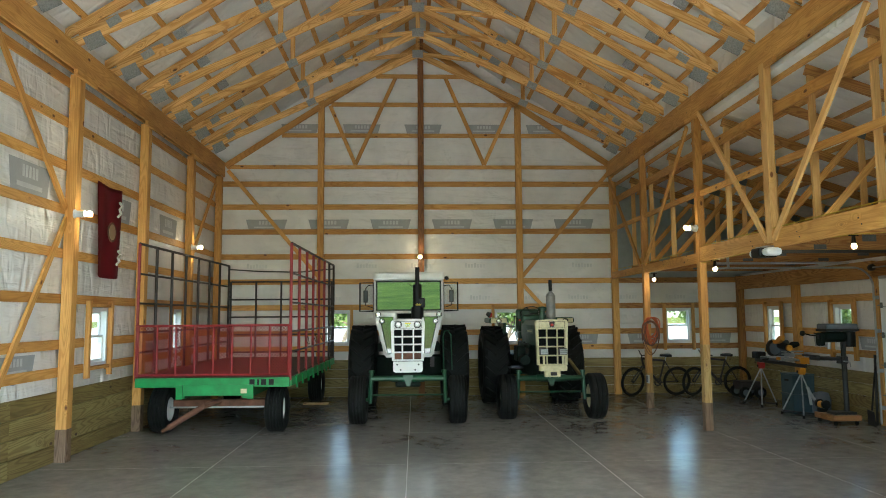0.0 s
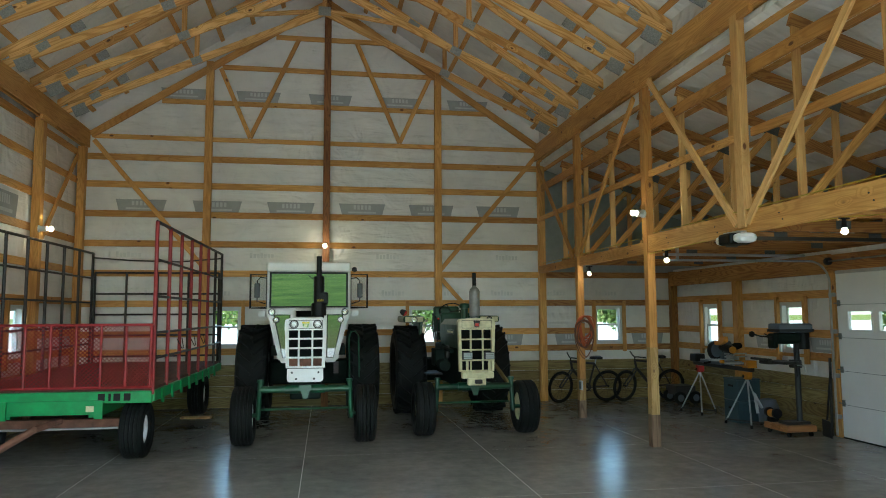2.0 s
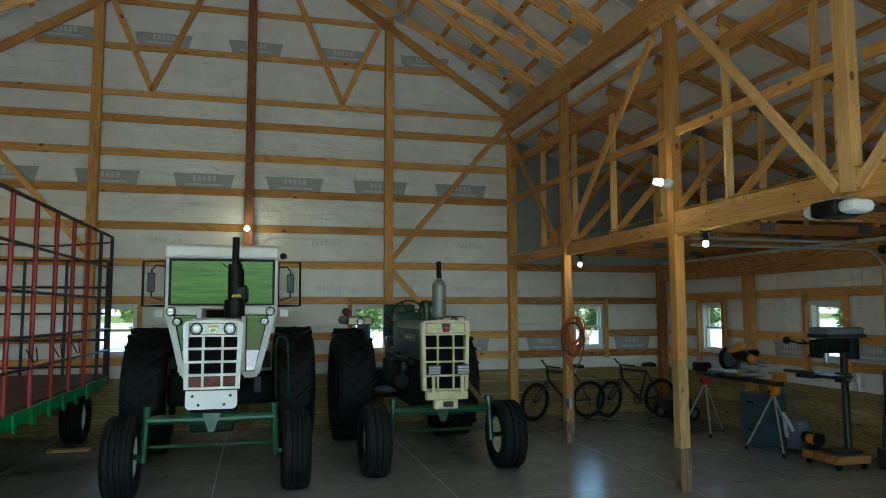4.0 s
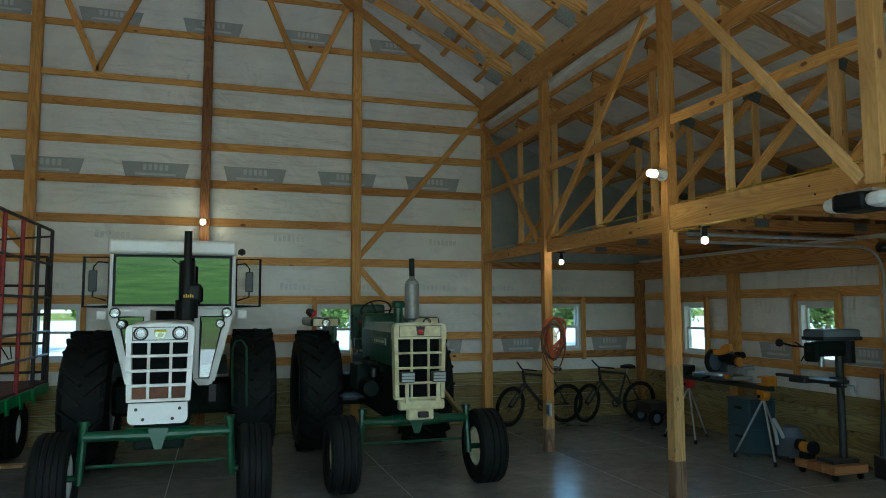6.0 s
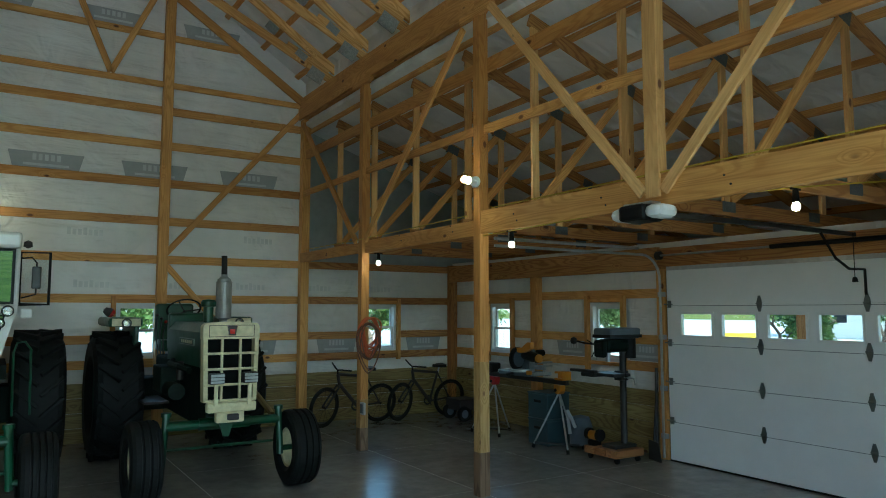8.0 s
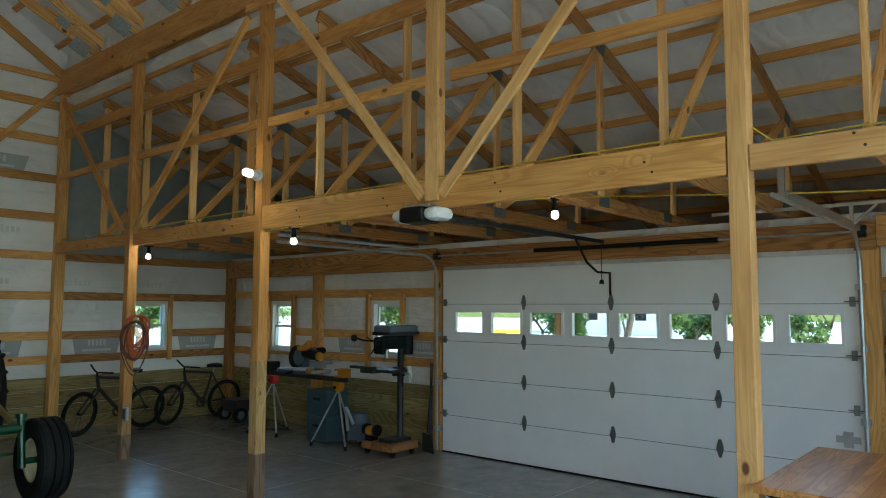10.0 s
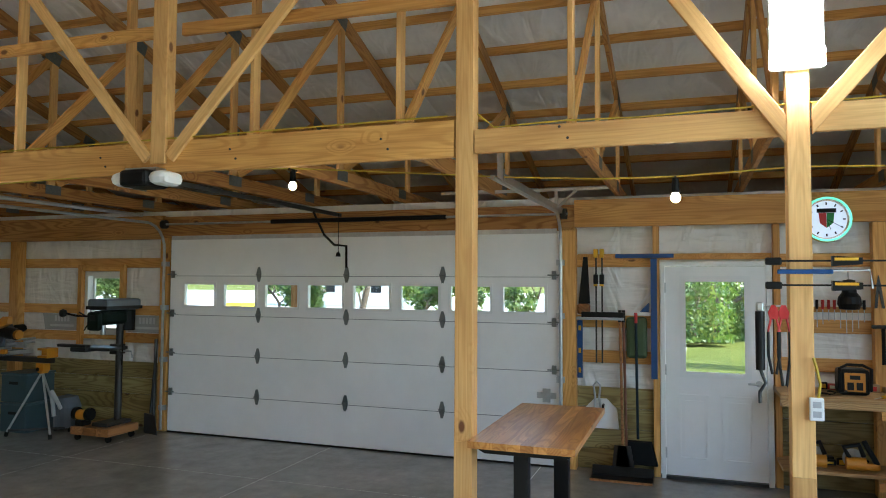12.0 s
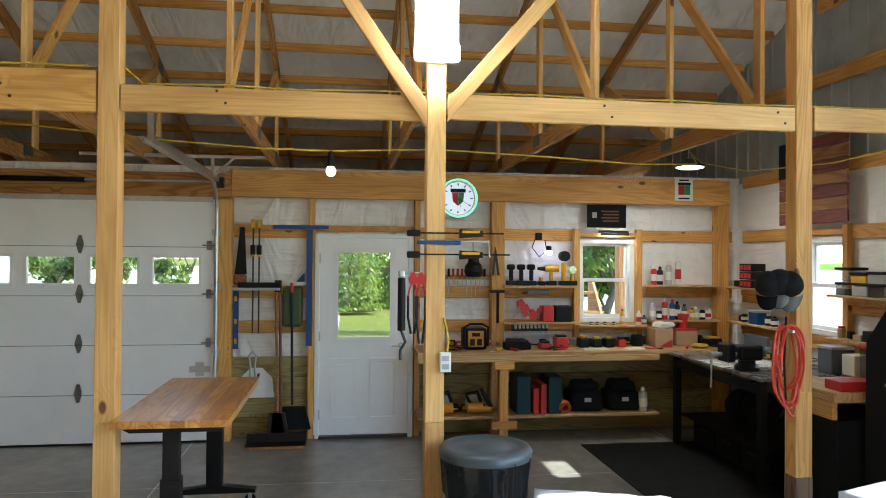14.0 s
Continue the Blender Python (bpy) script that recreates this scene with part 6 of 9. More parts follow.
M_HANDLE = wood("tool_handle", (0.42, 0.20, 0.07), (0.27, 0.12, 0.04), (0.1, 0.04, 0.02))
M_RUSTWOOD = wood("barn_red_board", (0.22, 0.06, 0.05), (0.13, 0.03, 0.03), (0.05, 0.02, 0.02))

bench = thing("workbench", 7.25, 2.5, 0, "long pine workbench with a lower shelf", "workbench")
lumber("benchtop", (7.265, 0.78, 0.918), (7.265, 4.32, 0.918), 0.61, 0.036, M_PLY, bench)
lumber("apron", (6.965, 1.85, 0.868), (6.965, 4.32, 0.868), 0.038, 0.062, M_PLY, bench)
for y in (4.2, 3.46, 0.86):
    lumber("leg", (7.01, y, 0), (7.01, y, 0.898), 0.088, 0.088, M_WOOD, bench, (0, 1, 0))
lumber("cleat", (6.955, 3.36, 0.80), (6.955, 3.56, 0.80), 0.02, 0.075, M_WOOD, bench)
lumber("cleat", (6.955, 3.33, 0.215), (6.955, 3.59, 0.215), 0.02, 0.075, M_WOOD, bench)
lumber("lower_shelf", (7.30, 1.8, 0.272), (7.30, 4.3, 0.272), 0.5, 0.03, M_PLY, bench)

desk = thing("steel_bench", 6.0, 1.25, 0, "dark steel bench with a dull metal top", "workbench")
part("benchtop", boxed(5.33, 6.93, 0.80, 1.76, 0.895, 0.925, 0.006), plain("worn_steel_top", (0.20, 0.19, 0.175), 0.27, 0.35, vary=0.45, scale=5), desk)
for x in (5.4, 6.86):
    for y in (0.86, 1.7):
        part("leg", boxed(x - 0.03, x + 0.03, y - 0.03, y + 0.03, 0, 0.894), M_BLACK, desk)
part("lower_shelf", boxed(5.4, 6.86, 0.86, 1.66, 0.3, 0.32), M_BLACK, desk)
part("back_rail", boxed(5.45, 6.83, 1.70, 1.72, 0.78, 0.86), M_BLACK, desk)

side = thing("side_bench", 4.9, 1.2, 0, "small bench with a thick plywood top and steel side", "workbench")
lumber("benchtop", (4.66, 1.2, 0.90), (5.30, 1.2, 0.90), 0.84, 0.07, M_PLY, side)
lumber("apron", (4.68, 1.6, 0.80), (5.30, 1.6, 0.80), 0.04, 0.12, M_WOOD, side)
part("steel_panel", boxed(5.20, 5.22, 0.9, 1.62, 0.0, 0.74), M_STEEL, side)
part("cabinet_body", boxed(4.68, 5.18, 0.9, 1.58, 0.0, 0.735, 0.01), M_CANVAS, side)

chest = thing("tool_chest", 6.1, 1.2, 0, "low black tool chest under the steel bench", "tool chest")
part("body", boxed(5.50, 6.78, 0.95, 1.56, 0.02, 0.29, 0.01), M_CANVAS, chest)
for k in range(3):
    dw = part("drawer", boxed(5.52 + 0.42 * k, 5.92 + 0.42 * k, 1.562, 1.575, 0.05, 0.26, 0.004), M_BLACK, chest)
    part("pull", boxed(5.64 + 0.42 * k, 5.80 + 0.42 * k, 1.576, 1.588, 0.20, 0.215), M_DARKMETAL, dw)
bag = thing("rag_heap", 6.3, 1.2, 0.321, "heap of dark rags and bags on a low shelf", "rags")
for k in range(9):
    bm = lathe(bmesh.new(), [(0, -0.1), (0.14, -0.07), (0.17, 0.0), (0.13, 0.09), (0, 0.12)], Matrix.Translation((5.55 + 0.14 * k, 1.1 + 0.12 * math.sin(k * 2.1), 0.43 + 0.04 * math.sin(k * 1.3))) @ Matrix.Rotation(k * 0.7, 4, "Y"), 12)
    part("rag", bm, M_CANVAS, bag, smooth=True)
# thin black sheet covering the floor in front of the steel bench
dark_sheet = thing("rubber_mat", 6.2, 2.1, 0, "thin black sheet on the floor before the steel bench", "mat", kind="")
part("sheet", boxed(4.95, 6.94, 1.25, 2.68, 0.0005, 0.010, 0.003), M_RUBBER, dark_sheet)

cover = thing("covered_grill", 4.15, 1.2, 0, "tall grill under a black canvas cover", "grill")
part("cover_cloth", prism(bmesh.new(), [(3.6, 0.0), (4.62, 0.0), (4.60, 1.30), (4.40, 1.56), (3.6, 1.60)], "y", 0.82, 1.42), M_CANVAS, cover)
part("handle", boxed(4.30, 4.42, 1.423, 1.43, 1.02, 1.04), M_LGREY, cover)


def shelf(p, q, deep, z, parent_label="pine wall shelf holding workshop odds and ends"):
    t = thing("wall_shelf", (p[0] + q[0]) / 2, (p[1] + q[1]) / 2, z - 0.02, parent_label, "shelf", "shelves over the workbench")
    lumber("board", (*p, z - 0.012), (*q, z - 0.012), deep, 0.022, M_PLY, t)
    lumber("ledger", (p[0] + (0.09 if p[0] == q[0] else 0), p[1] - (0.09 if p[1] == q[1] else 0), z - 0.06), (q[0] + (0.09 if p[0] == q[0] else 0), q[1] - (0.09 if p[1] == q[1] else 0), z - 0.06), 0.035, 0.07, M_WOOD, t)


SH_X = 7.46
shelf((SH_X, 2.57), (SH_X, 3.37), 0.20, 1.575)
shelf((SH_X, 2.57), (SH_X, 3.37), 0.17, 1.19)
shelf((SH_X, 0.96), (SH_X, 1.74), 0.20, 1.585)
shelf((SH_X, 0.96), (SH_X, 1.74), 0.20, 1.205)
shelf((SH_X, 1.80), (SH_X, 2.55), 0.20, 1.155)
shelf((6.52, 0.80), (7.34, 0.80), 0.20, 1.575)
shelf((6.52, 0.80), (7.34, 0.80), 0.20, 1.205)
shelf((4.95, 0.80), (5.72, 0.80), 0.20, 1.575)
shelf((4.95, 0.80), (5.72, 0.80), 0.20, 1.205)


def bottle(x, y, z, r, h, mat, cap, kind="spray_can", label="spray can on a shelf"):
    t = thing(kind, x, y, z, label, kind.replace("_", " "), "cans and bottles")
    part("body", lathe(bmesh.new(), [(0, 0), (r * 0.94, 0), (r, 0.008), (r, h * 0.72), (r * 0.8, h * 0.8), (r * 0.45, h * 0.84), (0, h * 0.84)], Matrix.Translation((x, y, z)), 14), mat, t)
    part("cap", lathe(bmesh.new(), [(r * 0.5, h * 0.842), (r * 0.5, h * 0.95), (r * 0.25, h), (0, h)], Matrix.Translation((x, y, z)), 12), cap, t)
    part("label_band", lathe(bmesh.new(), [(r + 0.001, h * 0.2), (r + 0.001, h * 0.55)], Matrix.Translation((x, y, z)), 14), M_PAPER if mat is not M_PAPER else M_RACKRED, t)


rng = random.Random(7)
cans = [(M_RACKRED, M_VINYL), (M_NAVY, M_BLACK), (M_LGREY, M_VINYL), (M_PAPER, M_VINYL), (M_BLUE, M_RACKRED), (M_BLACK, M_LGREY), (M_TOOLYEL, M_RACKRED), (M_GREY, M_BLACK)]
for y, k, h in ((1.68, 0, 0.21), (1.61, 1, 0.20), (1.51, 2, 0.26), (1.40, 3, 0.31)):
    bottle(SH_X, y, 1.586, 0.033, h, *cans[k], label="spray can on the upper pine shelf")
for y, k, h in ((1.70, 2, 0.18), (1.63, 5, 0.12), (1.55, 0, 0.23), (1.48, 4, 0.22), (1.41, 1, 0.2), (1.33, 7, 0.17), (1.25, 6, 0.13), (1.19, 2, 0.14), (1.13, 5, 0.13), (1.05, 3, 0.12)):
    bottle(SH_X + rng.uniform(-0.03, 0.03), y, 1.206, 0.031, h, *cans[k], label="spray can or jar on the lower pine shelf")
for x, k, h in ((7.15, 5, 0.1), (7.02, 2, 0.14), (6.72, 5, 0.12), (6.62, 1, 0.1)):
    bottle(x, 0.80, 1.206, 0.035, h, *cans[k], label="jar on the corner shelf")
for y, k, h in ((2.05, 6, 0.17), (1.86, 3, 0.15), (1.80, 7, 0.1)):
    bottle(SH_X - 0.02, y, 1.156, 0.027, h, *cans[k], label="small bottle on the window ledge")
for y in (2.4, 2.33, 2.25, 2.15):
    bottle(SH_X - 0.03, y, 1.156, 0.02, 0.035, *cans[5], kind="jar", label="small jar on the window ledge")


def crate(name, x0, x1, y0, y1, z, h, mat, label, category, lid=None):
    t = thing(name, (x0 + x1) / 2, (y0 + y1) / 2, z, label, category)
    part("body", boxed(x0, x1, y0, y1, z, z + h, 0.008), mat, t)
    if lid is not None:
        part("lid", boxed(x0 - 0.008, x1 + 0.008, y0 - 0.008, y1 + 0.008, z + h + 0.001, z + h + 0.025, 0.006), lid, t)
    return t


for k in range(3):
    t = crate("parts_drawer", 6.86, 7.09, 0.74, 0.90, 1.576 + 0.085 * k, 0.08, M_BLACK, "stacked black case with red labels", "parts case")
    for j in range(3):
        part("label_card", boxed(6.875 + 0.07 * j, 6.93 + 0.07 * j, 0.901, 0.903, 1.59 + 0.085 * k, 1.64 + 0.085 * k), M_RACKRED, t)
fn = thing("funnel", 6.76, 0.82, 1.576, "blue plastic funnel upside down on a shelf", "funnel")
part("cone", lathe(bmesh.new(), [(0.065, 0), (0.06, 0.02), (0.014, 0.09), (0.009, 0.16), (0.005, 0.16), (0.01, 0.09), (0.055, 0.02), (0.06, 0)], Matrix.Translation((6.76, 0.82, 1.576)), 18, closed=True), M_BLUE, fn)
crate("blue_case", 6.78, 6.95, 0.74, 0.88, 1.206, 0.12, M_BLUE, "small blue plastic case on a shelf", "case", M_LGREY)
for k, (x, z, m) in enumerate(((5.52, 1.576, M_CLEAR), (5.52, 1.70, M_CLEAR), (5.33, 1.576, M_LGREY), (5.15, 1.576, M_CLEAR), (5.15, 1.67, M_LGREY), (5.34, 1.66, M_TOOLYEL))):
    crate("storage_bin", x - 0.085, x + 0.085, 0.74, 0.90, z, 0.085, m, "clear plastic parts bin with a lid", "bin", M_BLACK)
cb = crate("cardboard_box", 7.16, 7.40, 1.60, 1.80, 0.937, 0.20, M_CARD, "open cardboard box with red print", "box")
part("print", prism(bmesh.new(), [(1.61, 0.945), (1.75, 0.945), (1.68, 0.99), (1.61, 1.02)], "x", 7.156, 7.159), M_RACKRED, cb)
bm = boxed(7.18, 7.36, 1.58, 1.74, 1.138, 1.20, 0.02)
bmesh.ops.subdivide_edges(bm, edges=bm.edges[:], cuts=2)
for v in bm.verts:
    v.co += 0.035 * Vector(noise.noise_vector(v.co * 14))
part("paper", bm, M_PAPER, cb)
crate("wooden_box", 7.3, 7.52, 1.25, 1.5, 0.937, 0.16, M_CARD, "small wooden box on the bench", "box", M_RACKRED)
crate("cooler", 5.45, 5.63, 0.84, 1.05, 0.926, 0.2, M_GREY, "grey plastic cooler by the window", "cooler", M_LGREY)
crate("white_bin", 5.25, 5.40, 0.84, 1.0, 0.936, 0.17, M_PAPER, "white plastic bin on the bench", "bin")
crate("bottle_crate", 4.95, 5.2, 0.84, 1.0, 0.936, 0.24, M_CLEAR, "clear crate with a red rim", "crate", M_RACKRED)
crate("red_toolbox", 4.68, 4.86, 1.25, 1.55, 0.936, 0.07, M_RACKRED, "low red metal toolbox", "toolbox")


# cordless tools in a row on the upper shelf
def battery_base(x, y, z, t, w=0.05):
    part("battery", boxed(x - 0.045, x + 0.045, y - w, y + w, z, z + 0.05, 0.008), M_BLACK, t)


def cordless(name, y, label, head):
    t = thing(name, SH_X, y, 1.576, label, "power tool", "cordless tools on the shelf")
    battery_base(SH_X, y, 1.576, t)
    if head == "driver":
        part("grip", boxed(SH_X - 0.02, SH_X + 0.02, y - 0.022, y + 0.02, 1.627, 1.74, 0.01), M_BLACK, t)
        part("head", boxed(SH_X - 0.035, SH_X + 0.035, y - 0.04, y + 0.045, 1.74, 1.80, 0.018), M_BLACK, t)
    elif head == "drill":
        part("grip", boxed(SH_X - 0.02, SH_X + 0.02, y - 0.02, y + 0.02, 1.627, 1.72, 0.01), M_TOOLYEL, t)
        part("motor", rodded((SH_X, y - 0.08, 1.755), (SH_X, y + 0.07, 1.755), 0.034, 14), M_TOOLYEL, t)
        part("chuck", rodded((SH_X, y + 0.071, 1.755), (SH_X, y + 0.15, 1.755), 0.025, 12, 0.016), M_BLACK, t)
    elif head == "lamp":
        part("stem", rodded((SH_X, y, 1.627), (SH_X, y, 1.82), 0.028, 12), M_TOOLYEL, t)
        part("head", rodded((SH_X + 0.03, y - 0.0, 1.89), (SH_X - 0.05, y, 1.89), 0.055, 18), M_BLACK, t)
    else:
        part("stem", rodded((SH_X, y, 1.627), (SH_X, y, 1.70), 0.02, 12), M_TOOLYEL, t)
        part("head", rodded((SH_X + 0.02, y, 1.745), (SH_X - 0.04, y, 1.745), 0.04, 16), M_CHROME, t)


for y in (3.28, 3.17, 3.06):
    cordless("impact_driver", y, "black cordless driver standing on its battery", "driver")
cordless("drill", 2.84, "yellow and black cordless drill", "drill")
cordless("work_light", 2.70, "yellow swivel work light on a battery", "lamp")
cordless("torch", 2.61, "small yellow torch on a battery", "torch")
t = thing("charger", SH_X, 2.95, 1.576, "black battery charger with a yellow battery", "charger")
part("body", boxed(SH_X - 0.05, SH_X + 0.05, 2.91, 2.99, 1.576, 1.62, 0.01), M_BLACK, t)
part("battery", boxed(SH_X - 0.025, SH_X + 0.025, 2.935, 2.965, 1.621, 1.66, 0.005), M_TOOLYEL, t)

# lower shelf: red clamps, cases
t = thing("spring_clamp", SH_X, 3.08, 1.19, "red plastic pipe clamps heaped on a shelf", "clamp", "red clamps")
for k, (dy, dz, a) in enumerate(((0.0, 0.12, 0.5), (-0.08, 0.10, -0.6), (0.08, 0.14, 1.1))):
    bm = bmesh.new()
    prism(bm, [(-0.09, -0.02), (-0.03, -0.03), (0, -0.012), (0.05, -0.045), (0.1, -0.03), (0.1, 0.03), (0.05, 0.045), (0, 0.014), (-0.03, 0.03), (-0.09, 0.02)], "x", -0.015, 0.015)
    bm.transform(Matrix.Translation((SH_X - 0.03 * k, 3.08 + dy, 1.19 + dz)) @ Matrix.Rotation(a, 4, "X"))
    part("jaw", bm, M_RACKRED, t)
crate("red_case", SH_X - 0.08, SH_X + 0.06, 2.83, 2.95, 1.191, 0.17, M_RACKRED, "red tool case standing on a shelf", "case")
crate("black_case", SH_X - 0.08, SH_X + 0.06, 2.63, 2.81, 1.191, 0.17, M_BLACK, "black tool case standing on a shelf", "case")
t = thing("socket_rack", 7.36, 3.1, 1.12, "rack of blue-grey sockets below the shelf", "rack")
part("strip", boxed(7.35, 7.37, 2.9, 3.3, 1.10, 1.165), M_NAVY, t)
for k in range(9):
    part("socket", rodded((7.335, 2.92 + 0.042 * k, 1.13), (7.335, 2.92 + 0.042 * k, 1.17), 0.014, 8), M_STEEL, t)
t = thing("power_strip", SH_X, 3.0, 1.52, "dark power strip under the shelf", "power strip")
part("body", boxed(7.38, 7.42, 2.88, 3.12, 1.485, 1.525, 0.006), M_GREY, t)
t = thing("hammer", 7.40, 3.43, 1.2, "claw hammer hung by its head on a post", "hammer")
part("handle", rodded((7.42, 3.43, 1.18), (7.42, 3.43, 1.50), 0.016, 8), M_BLACK, t)
part("head", rodded((7.42, 3.36, 1.515), (7.42, 3.52, 1.515), 0.016, 8), M_DARKMETAL, t)
t = thing("pliers", 7.43, 3.44, 1.7, "long pliers hung on a post", "pliers")
part("arms", prism(bmesh.new(), [(3.41, 1.68), (3.44, 1.90), (3.455, 1.98), (3.47, 1.90), (3.49, 1.68), (3.47, 1.68), (3.455, 1.85), (3.43, 1.68)], "x", 7.43, 7.45), M_DARKMETAL, t)

# screwdriver rack between the posts
t = thing("screwdriver_rack", 7.5, 3.85, 1.6, "pine rail holding a row of screwdrivers", "tool rack")
lumber("rail", (7.54, 3.5, 1.66), (7.54, 4.2, 1.66), 0.06, 0.05, M_WOOD, t)
for k in range(13):
    y = 3.56 + 0.048 * k
    sd = part("screwdriver", rodded((7.50, y, 1.66), (7.50, y, 1.66 - rng.uniform(0.1, 0.22)), 0.004, 6), M_STEEL, t)
    part("grip", rodded((7.50, y, 1.665), (7.50, y, 1.75), 0.013, 8), rng.choice((M_BLACK, M_RACKRED, M_BLACK, M_DARKMETAL)), sd)
t = thing("heat_gun", 7.45, 3.68, 1.7, "black work lamp hung nose down from a bar", "lamp")
part("body", lathe(bmesh.new(), [(0, 0.22), (0.05, 0.21), (0.06, 0.1), (0.09, 0.06), (0.10, 0.0), (0.08, -0.05), (0, -0.06)], Matrix.Translation((7.38, 3.70, 1.72)), 18), M_BLACK, t)
part("hook", tube(bmesh.new(), [(7.40, 3.70, 1.93), (7.42, 3.70, 2.0), (7.46, 3.70, 2.02)], 0.006, 5), M_STEEL, t)

# wall clock with green ring
clock = thing("wall_clock", 7.44, 3.86, 2.49, "round wall clock with a glowing green ring", "clock")
mc = Matrix.Translation((7.448, 3.86, 2.49)) @ Matrix.Rotation(radians(-90), 4, "Y")
part("case", lathe(bmesh.new(), [(0, -0.06), (0.205, -0.06), (0.215, 0.0), (0.205, 0.03), (0.18, 0.035), (0.178, 0.0), (0, 0.0)], mc, 40), M_CHROME, clock)
part("neon_ring", lathe(bmesh.new(), [(0.186, 0.036), (0.196, 0.046), (0.206, 0.036), (0.196, 0.031)], mc, 40, closed=True), M_NEON, clock)
part("dial", lathe(bmesh.new(), [(0.17, 0.004), (0, 0.004)], mc, 40), M_DIAL, clock)
for k in range(12):
    a = k * math.pi / 6
    bm = boxed(-0.006, 0.006, -0.012, 0.012, 0.005, 0.008)
    bm.transform(mc @ Matrix.Rotation(a, 4, "Z") @ Matrix.Translation((0, 0.145, 0)))
    part("hour_mark", bm, M_BLACK, clock)
bm = bmesh.new()
part("badge_red", prism(bmesh.new(), [(3.861, 2.55), (3.925, 2.55), (3.915, 2.455), (3.861, 2.41)], "x", 7.436, 7.442), M_RACKRED, clock)
part("badge_green", prism(bmesh.new(), [(3.859, 2.55), (3.795, 2.55), (3.805, 2.455), (3.859, 2.41)], "x", 7.436, 7.442), M_BGREEN, clock)
part("badge_head", boxed(7.436, 7.442, 3.78, 3.94, 2.552, 2.59), M_BLACK, clock)
for k, (l, a) in enumerate(((0.10, 1.9), (0.14, 2.6))):
    bm = boxed(-0.002, 0.002, 0.0, l, 0.012, 0.015)
    bm.transform(mc @ Matrix.Rotation(a, 4, "Z"))
    part("hand_%s" % ("short" if k == 0 else "long"), bm, M_BLACK, clock)

sign = thing("tin_sign", 7.445, 1.35, 2.5, "white tin sign with a red and green shield", "sign")
part("sheet", boxed(7.440, 7.447, 1.24, 1.45, 2.51, 2.76), M_VINYL, sign)
part("shield_red", boxed(7.435, 7.439, 1.345, 1.41, 2.575, 2.68), M_RACKRED, sign)
part("shield_green", boxed(7.435, 7.439, 1.275, 1.342, 2.575, 2.68), M_BGREEN, sign)
part("shield_head", boxed(7.435, 7.439, 1.27, 1.415, 2.682, 2.71), M_BLACK, sign)
for a, b, z in ((1.28, 1.41, 2.535), (1.29, 1.40, 2.735)):
    part("print_bar", boxed(7.437, 7.4395, a, b, z - 0.008, z + 0.008), M_BLACK, sign)

pic = thing("dark_plaque", 7.5, 2.2, 2.2, "dark metal plaque with faint raised bars", "plaque")
part("sheet", boxed(7.50, 7.515, 1.985, 2.425, 2.205, 2.455), M_CANVAS, pic)
for k in range(4):
    part("raised_bar", boxed(7.496, 7.4995, 2.07, 2.25 + 0.02 * (k % 2), 2.27 + 0.035 * k, 2.285 + 0.035 * k), M_RUST, pic)
part("motif", boxed(7.496, 7.4995, 2.32, 2.37, 2.31, 2.37), M_LGREY, pic)

# small lamp and camera hung over the bench
t = thing("clip_lamp", 7.45, 2.95, 1.9, "small white clip lamp, lit, hanging by its cord", "lamp")
part("shade", lathe(bmesh.new(), [(0.018, 0.07), (0.03, 0.06), (0.03, 0.02)], Matrix.Translation((7.42, 2.88, 1.93)), 12), M_BLACK, t)
part("bulb", lathe(bmesh.new(), [(0.03, 0.015), (0.042, 0.0), (0.03, -0.02), (0, -0.026)], Matrix.Translation((7.42, 2.88, 1.93)), 14), glow("cool_bulb", (0.75, 0.72, 1.0), 6.0), t)
part("bracket", boxed(7.42, 7.48, 2.95, 3.02, 2.06, 2.14, 0.01), M_BLACK, t)
part("cord", tube(bmesh.new(), [(7.44, 3.02, 2.08), (7.43, 3.06, 1.98), (7.43, 2.98, 1.88), (7.43, 2.90, 1.95), (7.43, 2.92, 2.06)], 0.006, 5), M_BLACK, t)
t = thing("light_bar", 7.5, 2.2, 2.16, "slim black lamp bar, lit, over the window", "lamp")
part("body", boxed(7.43, 7.50, 1.98, 2.30, 2.145, 2.172, 0.006), M_BLACK, t)
part("front_lip", boxed(7.43, 7.436, 1.98, 2.30, 2.118, 2.1445), M_BLACK, t)
part("diffuser", boxed(7.445, 7.495, 2.01, 2.27, 2.137, 2.1445), M_BAR, t)

# things on the bench
t = thing("site_radio", 7.2, 3.72, 0.937, "black and yellow building site radio", "radio")
part("body", boxed(7.12, 7.34, 3.60, 3.84, 0.937, 1.16, 0.03), M_BLACK, t)
part("roll_bar", tube(bmesh.new(), [(7.11, 3.60, 0.98), (7.09, 3.60, 1.17), (7.11, 3.66, 1.20), (7.11, 3.78, 1.20), (7.09, 3.84, 1.17), (7.11, 3.84, 0.98)], 0.014, 8), M_BLACK, t)
part("front_panel", boxed(7.108, 7.119, 3.64, 3.80, 0.97, 1.13, 0.003), M_SAW, t)
for y0, y1 in ((3.66, 3.71), (3.73, 3.78)):
    part("speaker", boxed(7.10, 7.107, y0, y1, 0.985, 1.05, 0.002), M_BLACK, t)
part("display", boxed(7.10, 7.107, 3.68, 3.76, 1.075, 1.11, 0.002), M_BLACK, t)
